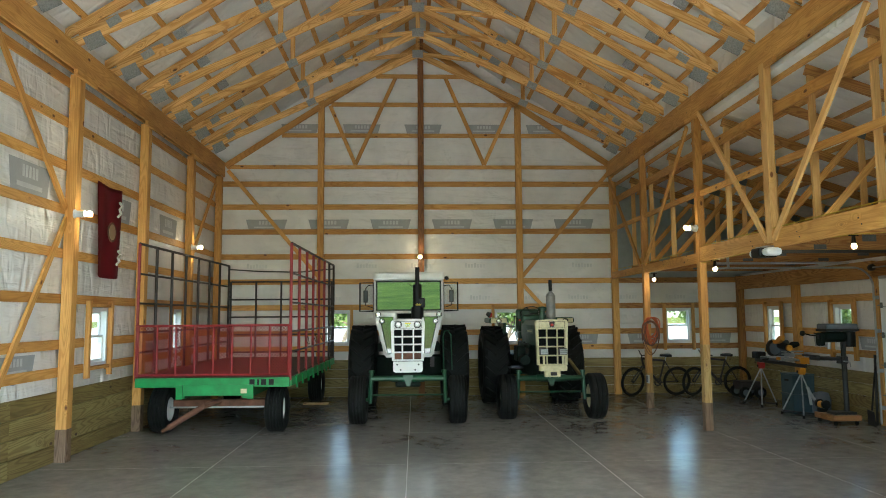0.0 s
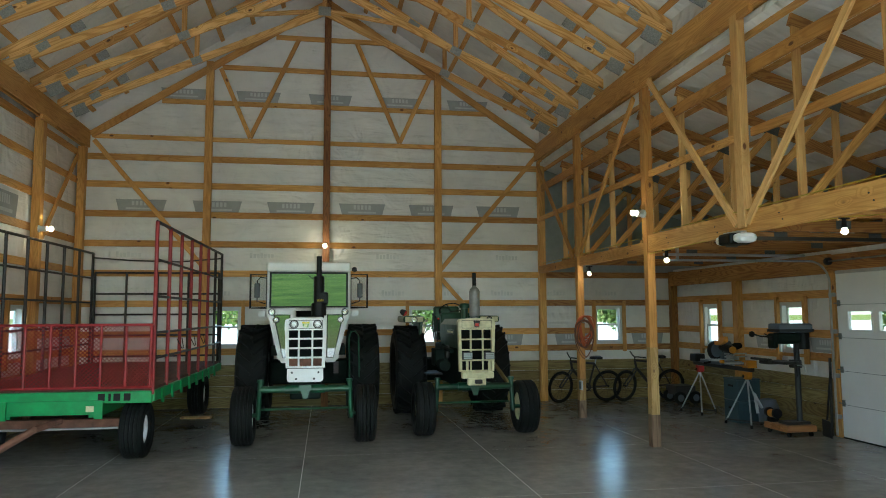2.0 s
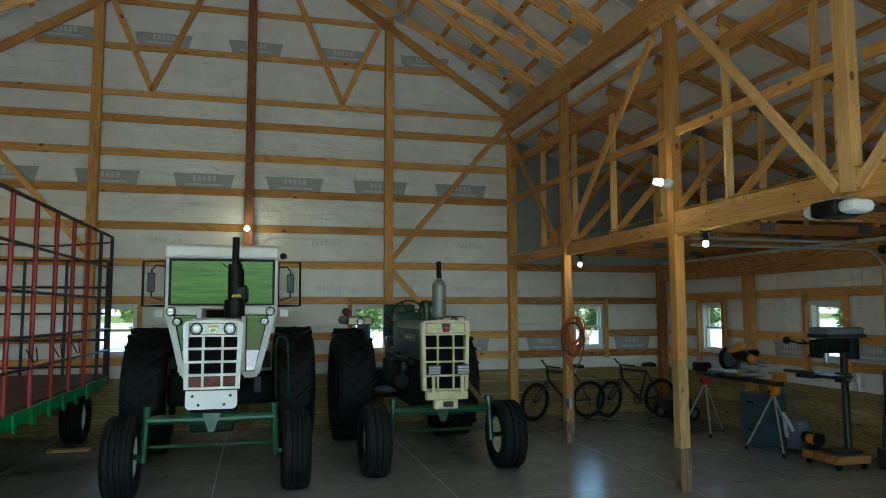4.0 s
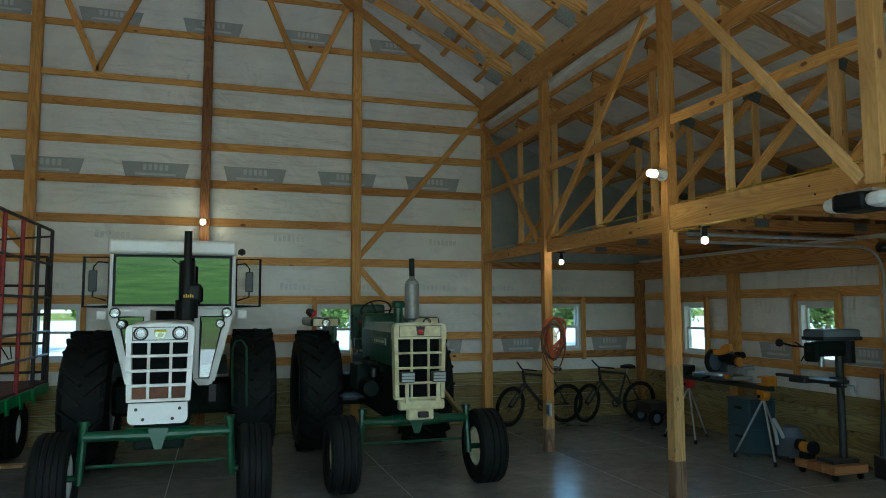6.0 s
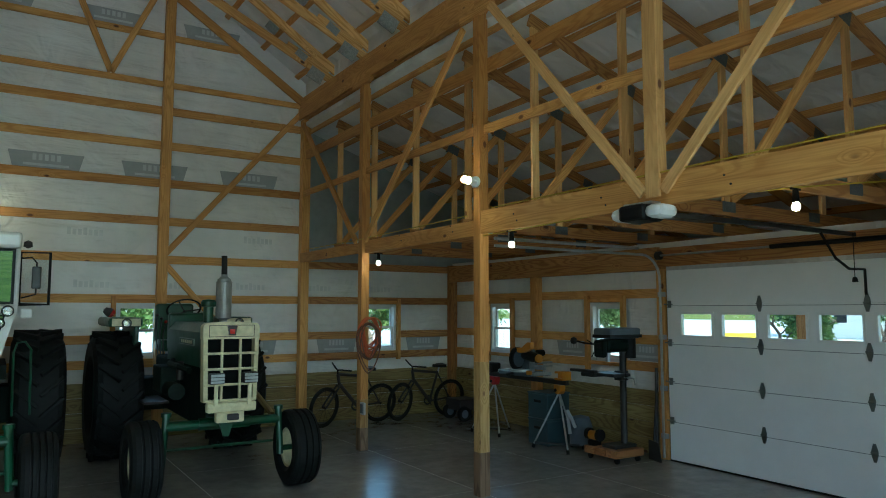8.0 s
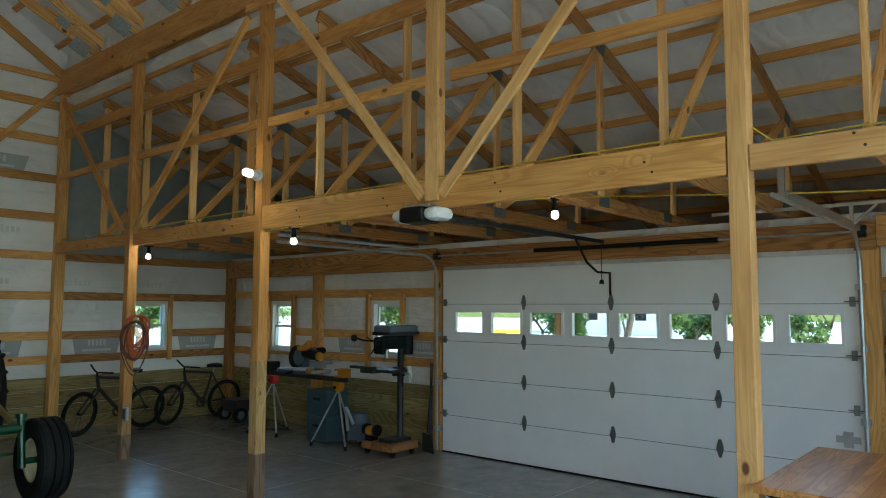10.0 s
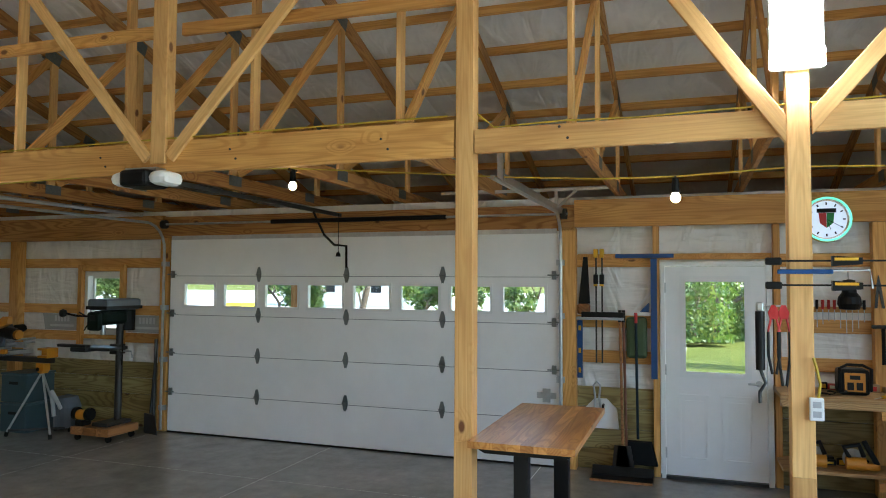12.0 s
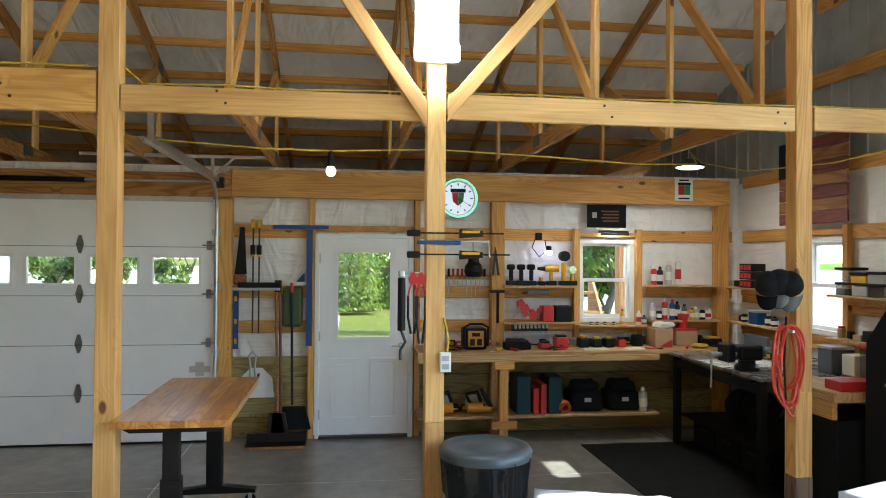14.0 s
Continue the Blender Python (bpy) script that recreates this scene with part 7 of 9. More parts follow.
for y0, y1, x0, h, mat, nm, lab in ((3.15, 3.42, 7.1, 0.07, M_CANVAS, "tool_pouch", "black canvas tool pouch on the bench"), (2.93, 3.05, 7.1, 0.06, M_RACKRED, "pliers_set", "red-handled pliers lying on the bench"),
                                    (2.72, 2.86, 7.2, 0.11, M_RACKRED, "red_tin", "red tin on the bench"), (2.50, 2.60, 7.2, 0.10, M_BLACK, "battery_charger", "black battery charger on the bench"),
                                    (2.36, 2.46, 7.2, 0.09, M_BLACK, "battery", "black and yellow tool battery"), (2.22, 2.32, 7.2, 0.09, M_BLACK, "battery", "black and yellow tool battery"),
                                    (2.10, 2.18, 7.2, 0.08, M_RACKRED, "battery", "red and black tool battery"), (1.02, 1.2, 7.2, 0.08, M_BLACK, "clamp_box", "black plastic box on the bench")):
    t = thing(nm, x0 + 0.06, (y0 + y1) / 2, 0.937, lab, nm.replace("_", " "))
    part("body", boxed(x0, x0 + 0.14, y0, y1, 0.937, 0.937 + h, 0.012), mat, t)
    part("top", boxed(x0 + 0.02, x0 + 0.12, y0 + 0.02, y1 - 0.02, 0.938 + h, 0.938 + h + 0.02, 0.006), M_BLACK if mat is not M_BLACK else M_TOOLYEL, t)
t = thing("note_pad", 7.1, 2.7, 0.937, "yellow lined note pad on the bench", "note pad")
part("pages", boxed(7.0, 7.16, 2.35, 2.62, 0.937, 0.945), M_CREAM, t)
t = thing("paper_sheet", 7.1, 2.0, 0.937, "loose white paper on the bench", "paper")
part("page", boxed(7.02, 7.2, 1.95, 2.15, 0.9375, 0.9395), M_PAPER, t)
t = thing("tape_roll", 7.35, 1.95, 0.937, "glass jar with a dark lid", "jar")
part("jar", lathe(bmesh.new(), [(0, 0), (0.06, 0), (0.065, 0.02), (0.065, 0.1), (0.05, 0.12), (0, 0.12)], Matrix.Translation((7.35, 1.92, 0.937)), 18), M_ENGINE, t)
t = thing("grease_pot", 7.35, 1.40, 1.10, "white and red tub with a handle", "tub")
part("body", lathe(bmesh.new(), [(0, 0), (0.045, 0), (0.05, 0.1), (0.06, 0.105), (0.06, 0.15), (0, 0.15)], Matrix.Translation((7.40, 1.37, 1.123)), 16), M_RACKRED, t)
t = thing("cord_reel", 7.15, 1.3, 0.937, "yellow cord coiled on the bench", "cord")
part("coil", lathe(bmesh.new(), [(0.07, 0.0), (0.09, 0.02), (0.07, 0.04), (0.05, 0.02)], Matrix.Translation((7.12, 1.32, 0.938)), 20, closed=True), M_CORD, t)
t = thing("notebook_stack", 6.6, 1.2, 0.926, "grey drill case open on the steel bench", "case")
part("case", boxed(6.45, 6.85, 1.0, 1.25, 0.926, 1.0, 0.015), M_GREY, t)
part("lid", boxed(6.45, 6.85, 0.96, 0.99, 0.926, 1.12, 0.01), M_GREY, t)
vise = thing("bench_vise", 5.75, 1.66, 0.926, "heavy black bench vise on the steel bench", "vise")
part("base", lathe(bmesh.new(), [(0, 0), (0.1, 0), (0.1, 0.03), (0.07, 0.06), (0.07, 0.09), (0, 0.09)], Matrix.Translation((5.75, 1.62, 0.926)), 20), M_BLACK, vise)
part("body", boxed(5.68, 5.82, 1.5, 1.72, 1.01, 1.14, 0.025), M_BLACK, vise)
part("front_jaw", boxed(5.67, 5.83, 1.76, 1.85, 1.0, 1.16, 0.02), M_BLACK, vise)
part("screw", rodded((5.75, 1.72, 1.06), (5.75, 1.95, 1.06), 0.022, 12), M_STEEL, vise)
part("tommy_bar", rodded((5.77, 1.93, 1.07), (5.78, 1.93, 0.78), 0.009, 8), M_STEEL, vise)

# under the bench
M_TEAL = plain("teal_plastic", (0.008, 0.045, 0.055), 0.5, spec=0.3)
for y0, y1, mat, h in ((3.30, 3.16, M_TEAL, 0.38), (3.13, 3.07, M_RACKRED, 0.26), (3.05, 2.99, M_RACKRED, 0.30), (2.97, 2.83, M_TEAL, 0.37)):
    crate("tool_case", 7.08, 7.4, y1, y0, 0.288, h, mat, "upright plastic tool case on the lower shelf", "tool case")
for y, x in ((2.55, 7.25), (2.15, 7.25)):
    t = thing("tool_bag", x, y, 0.288, "black canvas tool bag on the lower shelf", "tool bag", "tool bags")
    bm = boxed(x - 0.14, x + 0.14, y - 0.18, y + 0.18, 0.288, 0.50, 0.05)
    box(bm, x - 0.10, x + 0.12, y - 0.15, y + 0.13, 0.44, 0.60, 0.06)
    bmesh.ops.subdivide_edges(bm, edges=bm.edges[:], cuts=1)
    for v in bm.verts:
        v.co += 0.02 * Vector(noise.noise_vector(v.co * 6))
    part("body", bm, M_CANVAS, t, smooth=True)
    part("handle", tube(bmesh.new(), [(x - 0.05, y - 0.1, 0.57), (x - 0.09, y - 0.05, 0.62), (x - 0.09, y + 0.04, 0.61), (x - 0.05, y + 0.09, 0.57)], 0.012, 8), M_CANVAS, t)
    part("tag", boxed(x - 0.166, x - 0.161, y - 0.03, y + 0.04, 0.40, 0.44), M_LGREY, t)
bottle(7.12, 1.95, 0.288, 0.045, 0.25, M_LGREY, M_PAPER, "spray_bottle", "pale spray bottle on the lower shelf")
t = thing("tape_roll", 7.1, 2.78, 0.288, "orange roll of tape on the lower shelf", "tape roll")
part("roll", lathe(bmesh.new(), [(0.03, -0.03), (0.065, -0.03), (0.065, 0.03), (0.03, 0.03)], Matrix.Translation((7.1, 2.80, 0.355)) @ Matrix.Rotation(radians(70), 4, "Y"), 20, closed=True), M_ORANGE, t)
for y, nm in ((4.02, "circular_saw"), (3.72, "angle_grinder")):
    t = thing(nm, 7.2, y, 0.288, "yellow and black power tool on the lower shelf", nm.replace("_", " "))
    part("motor", rodded((7.12, y - 0.07, 0.36), (7.12, y + 0.08, 0.36), 0.055, 16), M_SAW, t)
    part("grip", tube(bmesh.new(), [(7.12, y + 0.05, 0.40), (7.1, y + 0.1, 0.5), (7.12, y - 0.02, 0.52), (7.14, y - 0.06, 0.42)], 0.02, 8), M_BLACK, t)
    part("blade", lathe(bmesh.new(), [(0, -0.004), (0.085, -0.004), (0.085, 0.004), (0, 0.004)], Matrix.Translation((7.25, y, 0.375)) @ Matrix.Rotation(radians(90), 4, "Y"), 24), M_STEEL, t)
t = thing("nail_gun", 7.2, 3.55, 0.288, "orange nail gun lying on the lower shelf", "nail gun")
part("body", boxed(7.1, 7.16, 3.54, 3.70, 0.31, 0.37, 0.02), M_SAW, t)
part("magazine", rodded((7.13, 3.56, 0.36), (7.13, 3.66, 0.55), 0.022, 10), M_BLACK, t)

# ---- wall tools beside the garage door ----
t = thing("hand_saw", 7.5, 6.05, 1.6, "hand saw hung point up with a black blade", "saw")
part("blade", prism(bmesh.new(), [(6.02, 1.68), (6.14, 1.68), (6.09, 2.16), (6.045, 2.16)], "x", 7.515, 7.518), M_BLACK, t)
part("grip", boxed(7.50, 7.53, 6.02, 6.15, 1.57, 1.68, 0.02), M_HANDLE, t)
for k, y in enumerate((5.96, 5.90)):
    t = thing("bar_clamp", 7.5, y, 1.1, "long bar clamp with yellow pads hung on a girt", "clamp", "bar clamps on the wall")
    part("bar", boxed(7.52, 7.528, y - 0.008, y + 0.008, 1.08, 2.22), M_DARKMETAL, t)
    part("fixed_jaw", boxed(7.48, 7.53, y - 0.022, y + 0.022, 2.15, 2.24, 0.008), M_TOOLYEL, t)
    part("sliding_jaw", boxed(7.48, 7.53, y - 0.024, y + 0.024, 1.88, 1.98, 0.008), M_BLACK, t)
    part("pad", boxed(7.47, 7.479, y - 0.02, y + 0.02, 1.86, 1.88), M_TOOLYEL, t)
t = thing("drywall_square", 7.5, 5.4, 1.0, "long blue T-square hung upside down", "square")
part("head", boxed(7.455, 7.467, 5.20, 5.76, 2.145, 2.185), M_BLUE, t)
part("blade", boxed(7.462, 7.467, 5.36, 5.42, 0.95, 2.14), M_BLUE, t)
t = thing("spirit_level", 7.5, 6.13, 0.93, "blue spirit level hung upright", "level")
part("body", boxed(7.52, 7.545, 6.10, 6.155, 0.92, 1.51, 0.004), M_BLUE, t)
for z in (1.0, 1.2, 1.43):
    part("vial", boxed(7.515, 7.519, 6.115, 6.14, z - 0.025, z + 0.025), M_TOOLYEL, t)
t = thing("small_shelf", 7.5, 5.9, 1.5, "grey metal shelf with a black level lying on it", "shelf")
part("board", boxed(7.42, 7.56, 5.68, 6.15, 1.52, 1.545), M_LGREY, t)
part("black_level", boxed(7.44, 7.465, 5.68, 6.10, 1.546, 1.60, 0.004), M_BLACK, t)
t = thing("rafter_square", 7.5, 5.5, 1.55, "white plastic triangular square on a shelf", "square")
tri = bmesh.new()
for pts in ([(5.64, 1.57), (5.40, 1.57), (5.40, 1.60), (5.58, 1.60)], [(5.40, 1.601), (5.43, 1.601), (5.43, 1.80), (5.40, 1.84)], [(5.64, 1.571), (5.40, 1.841), (5.40, 1.80), (5.585, 1.602)]):
    prism(tri, pts, "x", 7.51, 7.515)
part("frame", tri, M_VINYL, t)
part("scale", prism(bmesh.new(), [(5.44, 1.605), (5.53, 1.605), (5.44, 1.70)], "x", 7.512, 7.514), M_BLUE, t)
t = thing("seed_spreader", 7.45, 5.55, 1.1, "olive plastic sack hung on the wall", "sack")
part("body", boxed(7.42, 7.48, 5.455, 5.655, 1.15, 1.56, 0.035), M_OLIVE, t)
t = thing("push_broom", 7.4, 5.55, 0, "push broom with a red-tipped dark handle", "broom")
part("handle", rodded((7.44, 5.55, 0.36), (7.40, 5.56, 1.50), 0.014, 8), M_NAVY, t)
part("tip", rodded((7.40, 5.56, 1.50), (7.398, 5.56, 1.60), 0.016, 8), M_RACKRED, t)
part("bristles", prism(bmesh.new(), [(5.36, 0.12), (5.72, 0.12), (5.66, 0.34), (5.42, 0.34)], "x", 7.38, 7.46), M_CANVAS, t)
for y, m in ((5.72, M_HANDLE), (5.685, M_RUST)):
    t = thing("shovel", 7.45, y, 0, "long-handled shovel leaning on the wall", "shovel", "long tools by the door")
    part("handle", rodded((7.38, y - 0.03, 0.3), (7.47, y, 1.58), 0.014, 8), m, t)
    part("grip", rodded((7.465, y, 1.5), (7.475, y, 1.62), 0.017, 8), M_BLACK, t)
    part("blade", prism(bmesh.new(), [(y - 0.12, 0.02), (y + 0.08, 0.02), (y + 0.05, 0.3), (y - 0.07, 0.3)], "x", 7.36, 7.372), M_DARKMETAL, t)
t = thing("dustpan", 7.4, 5.5, 0, "wide black dustpan lying by the wall", "dustpan")
part("pan", prism(bmesh.new(), [(7.14, 0.0), (7.355, 0.0), (7.355, 0.10), (7.34, 0.10), (7.32, 0.02), (7.14, 0.01)], "y", 5.40, 5.98), M_BLACK, t)
part("lip", boxed(7.124, 7.139, 5.40, 5.98, 0.0, 0.02), M_HANDLE, t)
t = thing("cargo_hook", 7.45, 5.95, 0.6, "steel loop handle over a white folding sink", "hook")
part("loop", tube(bmesh.new(), [(7.50, 5.98, 0.62), (7.49, 5.97, 0.74), (7.48, 5.985, 0.86), (7.48, 5.95, 0.90), (7.48, 5.915, 0.86), (7.49, 5.93, 0.74), (7.50, 5.92, 0.62)], 0.011, 8), M_STEEL, t)
t = thing("splash_board", 7.5, 5.9, 0.35, "white rounded splash board fixed to the wall", "board")
part("board", prism(bmesh.new(), [(5.74, 0.42), (6.1, 0.42), (6.1, 0.60), (5.98, 0.72), (5.86, 0.72), (5.76, 0.62)], "x", 7.535, 7.55), M_VINYL, t)
part("tap", tube(bmesh.new(), [(7.53, 5.89, 0.66), (7.47, 5.89, 0.66), (7.46, 5.89, 0.60)], 0.012, 8), M_BLACK, t)

# ---- butcher block table ----
tb = thing("work_table", 5.02, 6.0, 0, "butcher-block table on black lifting legs with castors", "table")
for k in range(8):
    y0 = 5.68 + 0.0815 * k
    part("stave", boxed(4.31, 5.78, y0, y0 + 0.0813, 0.884, 0.926 + 0.0002 * (k % 2)), M_BUTCHER, tb)
part("under_frame", boxed(4.52, 5.56, 5.92, 6.10, 0.84, 0.883, 0.006), M_BLACK, tb)
for x, yc in ((4.47, 6.03), (5.60, 5.98)):
    part("top_bracket", prism(bmesh.new(), [(5.70, 0.883), (6.32, 0.883), (6.32, 0.865), (6.26, 0.832), (5.76, 0.832), (5.70, 0.865)], "x", x - 0.04, x + 0.04), M_BLACK, tb)
    part("column", boxed(x - 0.035, x + 0.035, yc - 0.046, yc + 0.046, 0.32, 0.831, 0.004), M_BLACK, tb)
    part("outer_column", boxed(x - 0.045, x + 0.045, yc - 0.056, yc + 0.056, 0.15, 0.56, 0.004), M_BLACK, tb)
    part("foot", prism(bmesh.new(), [(yc - 0.3, 0.097), (yc + 0.3, 0.097), (yc + 0.3, 0.12), (yc + 0.08, 0.15), (yc - 0.08, 0.15), (yc - 0.3, 0.12)], "x", x - 0.04, x + 0.04), M_BLACK, tb)
    for y in (yc - 0.26, yc + 0.26):
        cs = part("castor", rodded((x - 0.014, y, 0.04), (x + 0.014, y, 0.04), 0.04, 16), M_RUBBER, tb)
        part("fork", boxed(x - 0.02, x + 0.02, y - 0.014, y + 0.014, 0.045, 0.097), M_STEEL, cs)

# ---- dustbin ----
can = thing("dustbin", 4.21, 4.2, 0, "round dark plastic dustbin with a grey lid", "dustbin")
mc = Matrix.Translation((4.21, 4.2, 0))
M_BIN = plain("bin_plastic", (0.005, 0.011, 0.015), 0.5, spec=0.3)
part("body", lathe(bmesh.new(), [(0, 0), (0.20, 0), (0.205, 0.03), (0.25, 0.70), (0.262, 0.71), (0.262, 0.735), (0.24, 0.735), (0.195, 0.04), (0, 0.03)], mc, 40), M_BIN, can)
part("lid", lathe(bmesh.new(), [(0.272, 0.705), (0.276, 0.74), (0.262, 0.762), (0.225, 0.768), (0.21, 0.756), (0.12, 0.762), (0.11, 0.770), (0, 0.772), (0, 0.72), (0.262, 0.72)], mc, 72), plain("grey_blue_lid", (0.075, 0.098, 0.115), 0.38, vary=0.25, scale=9), can, smooth=True)
liner = bmesh.new()
rings = []
for h, r in ((0.52, 0.243), (0.60, 0.252), (0.68, 0.262), (0.72, 0.266)):
    rings.append([liner.verts.new((4.21 + (r + 0.006 * math.sin(11 * a + h * 9) + 0.004 * math.sin(23 * a)) * math.cos(a), 4.2 + (r + 0.006 * math.sin(11 * a + h * 9) + 0.004 * math.sin(23 * a)) * math.sin(a), h - (0.05 * abs(math.sin(2.5 * a)) if h < 0.55 else 0))) for a in (2 * math.pi * k / 96 for k in range(96))])
for a, b in zip(rings, rings[1:]):
    for k in range(96):
        liner.faces.new((a[k], a[(k + 1) % 96], b[(k + 1) % 96], b[k]))
part("bin_liner", liner, plain("liner_film", (0.006, 0.009, 0.012), 0.24, spec=0.35), can, smooth=True)

for (x0, x1, y0, y1, h, turn) in ((2.74, 3.46, 3.56, 4.21, 0.735, -17.9), (2.74, 3.40, 1.73, 2.57, 0.762, 18.5)):
    t = thing("covered_crate", (x0 + x1) / 2, (y0 + y1) / 2, 0, "crate under a pale cloth", "crate", "covered crates")
    part("crate", boxed(x0 + 0.03, x1 - 0.03, y0 + 0.03, y1 - 0.03, 0, h - 0.03), M_CARD, t)
    bm = bmesh.new()
    n = 14
    grid = [[bm.verts.new((x0 + (x1 - x0) * i / n, y0 + (y1 - y0) * j / n, h - 0.012 + 0.012 * noise.noise((i * 0.5, j * 0.45, x0 * 9)))) for i in range(n + 1)] for j in range(n + 1)]
    for j in range(n):
        for i in range(n):
            bm.faces.new((grid[j][i], grid[j][i + 1], grid[j + 1][i + 1], grid[j + 1][i]))
    rim = [grid[0][i] for i in range(n + 1)] + [grid[j][n] for j in range(1, n + 1)] + [grid[n][i] for i in range(n - 1, -1, -1)] + [grid[j][0] for j in range(n - 1, 0, -1)]
    low = [bm.verts.new((v.co.x, v.co.y, h - 0.34 + 0.02 * math.sin(9 * (v.co.x + v.co.y)))) for v in rim]
    for k in range(len(rim)):
        bm.faces.new((rim[k], low[k], low[(k + 1) % len(rim)], rim[(k + 1) % len(rim)]))
    part("cloth", bm, M_CLOTH, t, smooth=True)
    t.matrix_basis = pose((x0 + x1) / 2, (y0 + y1) / 2, 0, 0, 0, turn)

# ---- things on the posts ----
for z, y0, y1 in ((2.015, 4.66, 4.06), (1.885, 4.66, 4.02)):
    t = thing("bar_clamp", 4.37, 4.4, z, "yellow and black bar clamp hung across a post", "clamp", "clamps on the post")
    part("bar", boxed(4.374, 4.38, y1, y0, z - 0.005, z + 0.005), M_BLACK, t)
    part("tail_jaw", boxed(4.33, 4.38, 4.58, 4.66, z - 0.022, z + 0.018, 0.008), M_BLACK, t)
    part("grip", prism(bmesh.new(), [(4.34, z - 0.03), (4.20, z - 0.02), (4.20, z + 0.015), (4.34, z + 0.025)], "x", 4.33, 4.371), M_BLACK, t)
    part("grip_stripe", boxed(4.325, 4.329, 4.22, 4.33, z + 0.0, z + 0.015), M_TOOLYEL, t)
t = thing("hack_saw", 4.37, 4.4, 1.95, "blue hack saw hung across a post", "saw")
part("frame", boxed(4.36, 4.38, 4.33, 4.60, 1.945, 1.97, 0.006), M_BLUE, t)
part("blade", tube(bmesh.new(), [(4.37, 4.33, 1.965), (4.37, 4.16, 1.965), (4.37, 4.15, 1.87)], 0.006, 6), M_STEEL, t)
t = thing("grease_gun", 4.40, 4.62, 1.3, "black grease gun hanging from a post", "grease gun")
part("barrel", rodded((4.42, 4.685, 1.42), (4.42, 4.685, 1.74), 0.024, 14), M_BLACK, t)
part("head", boxed(4.405, 4.435, 4.665, 4.705, 1.74, 1.79, 0.01), M_STEEL, t)
part("hose", tube(bmesh.new(), [(4.42, 4.685, 1.42), (4.42, 4.66, 1.35), (4.42, 4.69, 1.30), (4.42, 4.69, 1.24)], 0.009, 8), M_DARKMETAL, t)
part("hook", rodded((4.42, 4.685, 1.77), (4.42, 4.55, 1.77), 0.006, 6), M_STEEL, t)
for dy, l in ((0.615, 0.34), (0.565, 0.40)):
    t = thing("bolt_cutter", 4.42, 4.0 + dy, 1.4, "red-jawed black bolt cutter hanging from a post", "bolt cutter", "bolt cutters")
    y = 4.0 + dy
    part("jaw", prism(bmesh.new(), [(y - 0.02, 1.70), (y + 0.022, 1.70), (y + 0.03, 1.735), (y + 0.012, 1.775), (y - 0.008, 1.775), (y - 0.026, 1.735)], "x", 4.405, 4.42), M_RACKRED, t)
    for u0, u1, u2 in ((-0.012, -0.026, -0.008), (0.014, 0.03, 0.012)):
        arm = part("arm", tube(bmesh.new(), [(4.412, y + u0, 1.705), (4.412, y + u1 * 0.8, 1.66), (4.412, y + u1, 1.63)], 0.006, 7), M_RACKRED, t)
        part("grip", tube(bmesh.new(), [(4.412, y + u1, 1.63), (4.412, y + u1, 1.5), (4.412, y + u2, 1.74 - l)], 0.0075, 7), M_BLACK, arm)
t = thing("cord_outlet", 4.38, 4.43, 1.2, "white outlet box with a yellow cord on a post", "outlet")
part("box", boxed(4.36, 4.391, 4.385, 4.455, 1.17, 1.29, 0.006), M_VINYL, t)
for z in (1.205, 1.255):
    part("socket", boxed(4.355, 4.3595, 4.40, 4.44, z - 0.016, z + 0.016), M_LGREY, t)
part("cord", tube(bmesh.new(), [(4.38, 4.41, 1.29), (4.375, 4.40, 1.36), (4.38, 4.415, 1.44), (4.385, 4.43, 1.5)], 0.008, 6), M_CORD, t)


def coil(name, x, y, z, r, rz, loops, mat, label, thick, seed, across=(0, 1)):
    t = thing(name, x, y, z, label, "hose", "coiled hoses and cords")
    r2 = random.Random(seed)
    ux, uy = across
    for k in range(loops):
        a, b = r * r2.uniform(0.78, 1.08), rz * r2.uniform(0.72, 1.1)
        o, e, oz, ph = r2.uniform(-0.03, 0.03), r2.uniform(-0.035, 0.03), -abs(b - rz * 0.75), r2.uniform(0, 6)
        pts = []
        for i in range(33):
            q = 2 * math.pi * i / 32
            w = o + a * math.sin(q) * (1 + 0.07 * math.sin(2 * q + ph)) * (0.86 + 0.14 * math.cos(q))
            d = e + 0.022 * math.sin(3 * q + ph)
            pts.append((x + ux * w - uy * d, y + uy * w - ux * d, z + oz + b * math.cos(q)))
        part("loop", tube(bmesh.new(), pts, thick, 7), mat, t)
    part("hook", rodded((x + uy * 0.07, y + ux * 0.07, z + rz * 0.6), (x - uy * 0.04, y - ux * 0.04, z + rz * 0.6), 0.01, 8), M_STEEL, t)


coil("extension_cord", 4.50, 13.84, 1.60, 0.16, 0.25, 10, M_ORANGE, "coiled orange extension cord hung on a post", 0.011, 1, (1, 0))
coil("extension_cord", 4.46, 13.80, 1.48, 0.17, 0.32, 7, M_RUST, "coiled dark cord hung on a post", 0.008, 5, (1, 0))
coil("air_hose", 4.33, 2.18, 1.24, 0.11, 0.28, 6, plain("hose_red", (0.62, 0.05, 0.02), 0.35), "coiled red air hose hung on a post", 0.0075, 3)
part("tail", tube(bmesh.new(), [(4.34, 2.2, 1.5), (4.33, 2.22, 1.2), (4.34, 2.2, 0.95), (4.33, 2.24, 0.86)], 0.007, 6), M_BLACK, bpy.data.objects["air_hose"])
t = thing("post_outlet", 4.39, 13.78, 0.55, "grey outlet box on a post", "outlet")
part("box", boxed(4.36, 4.391, 13.72, 13.84, 0.50, 0.66, 0.006), M_LGREY, t)
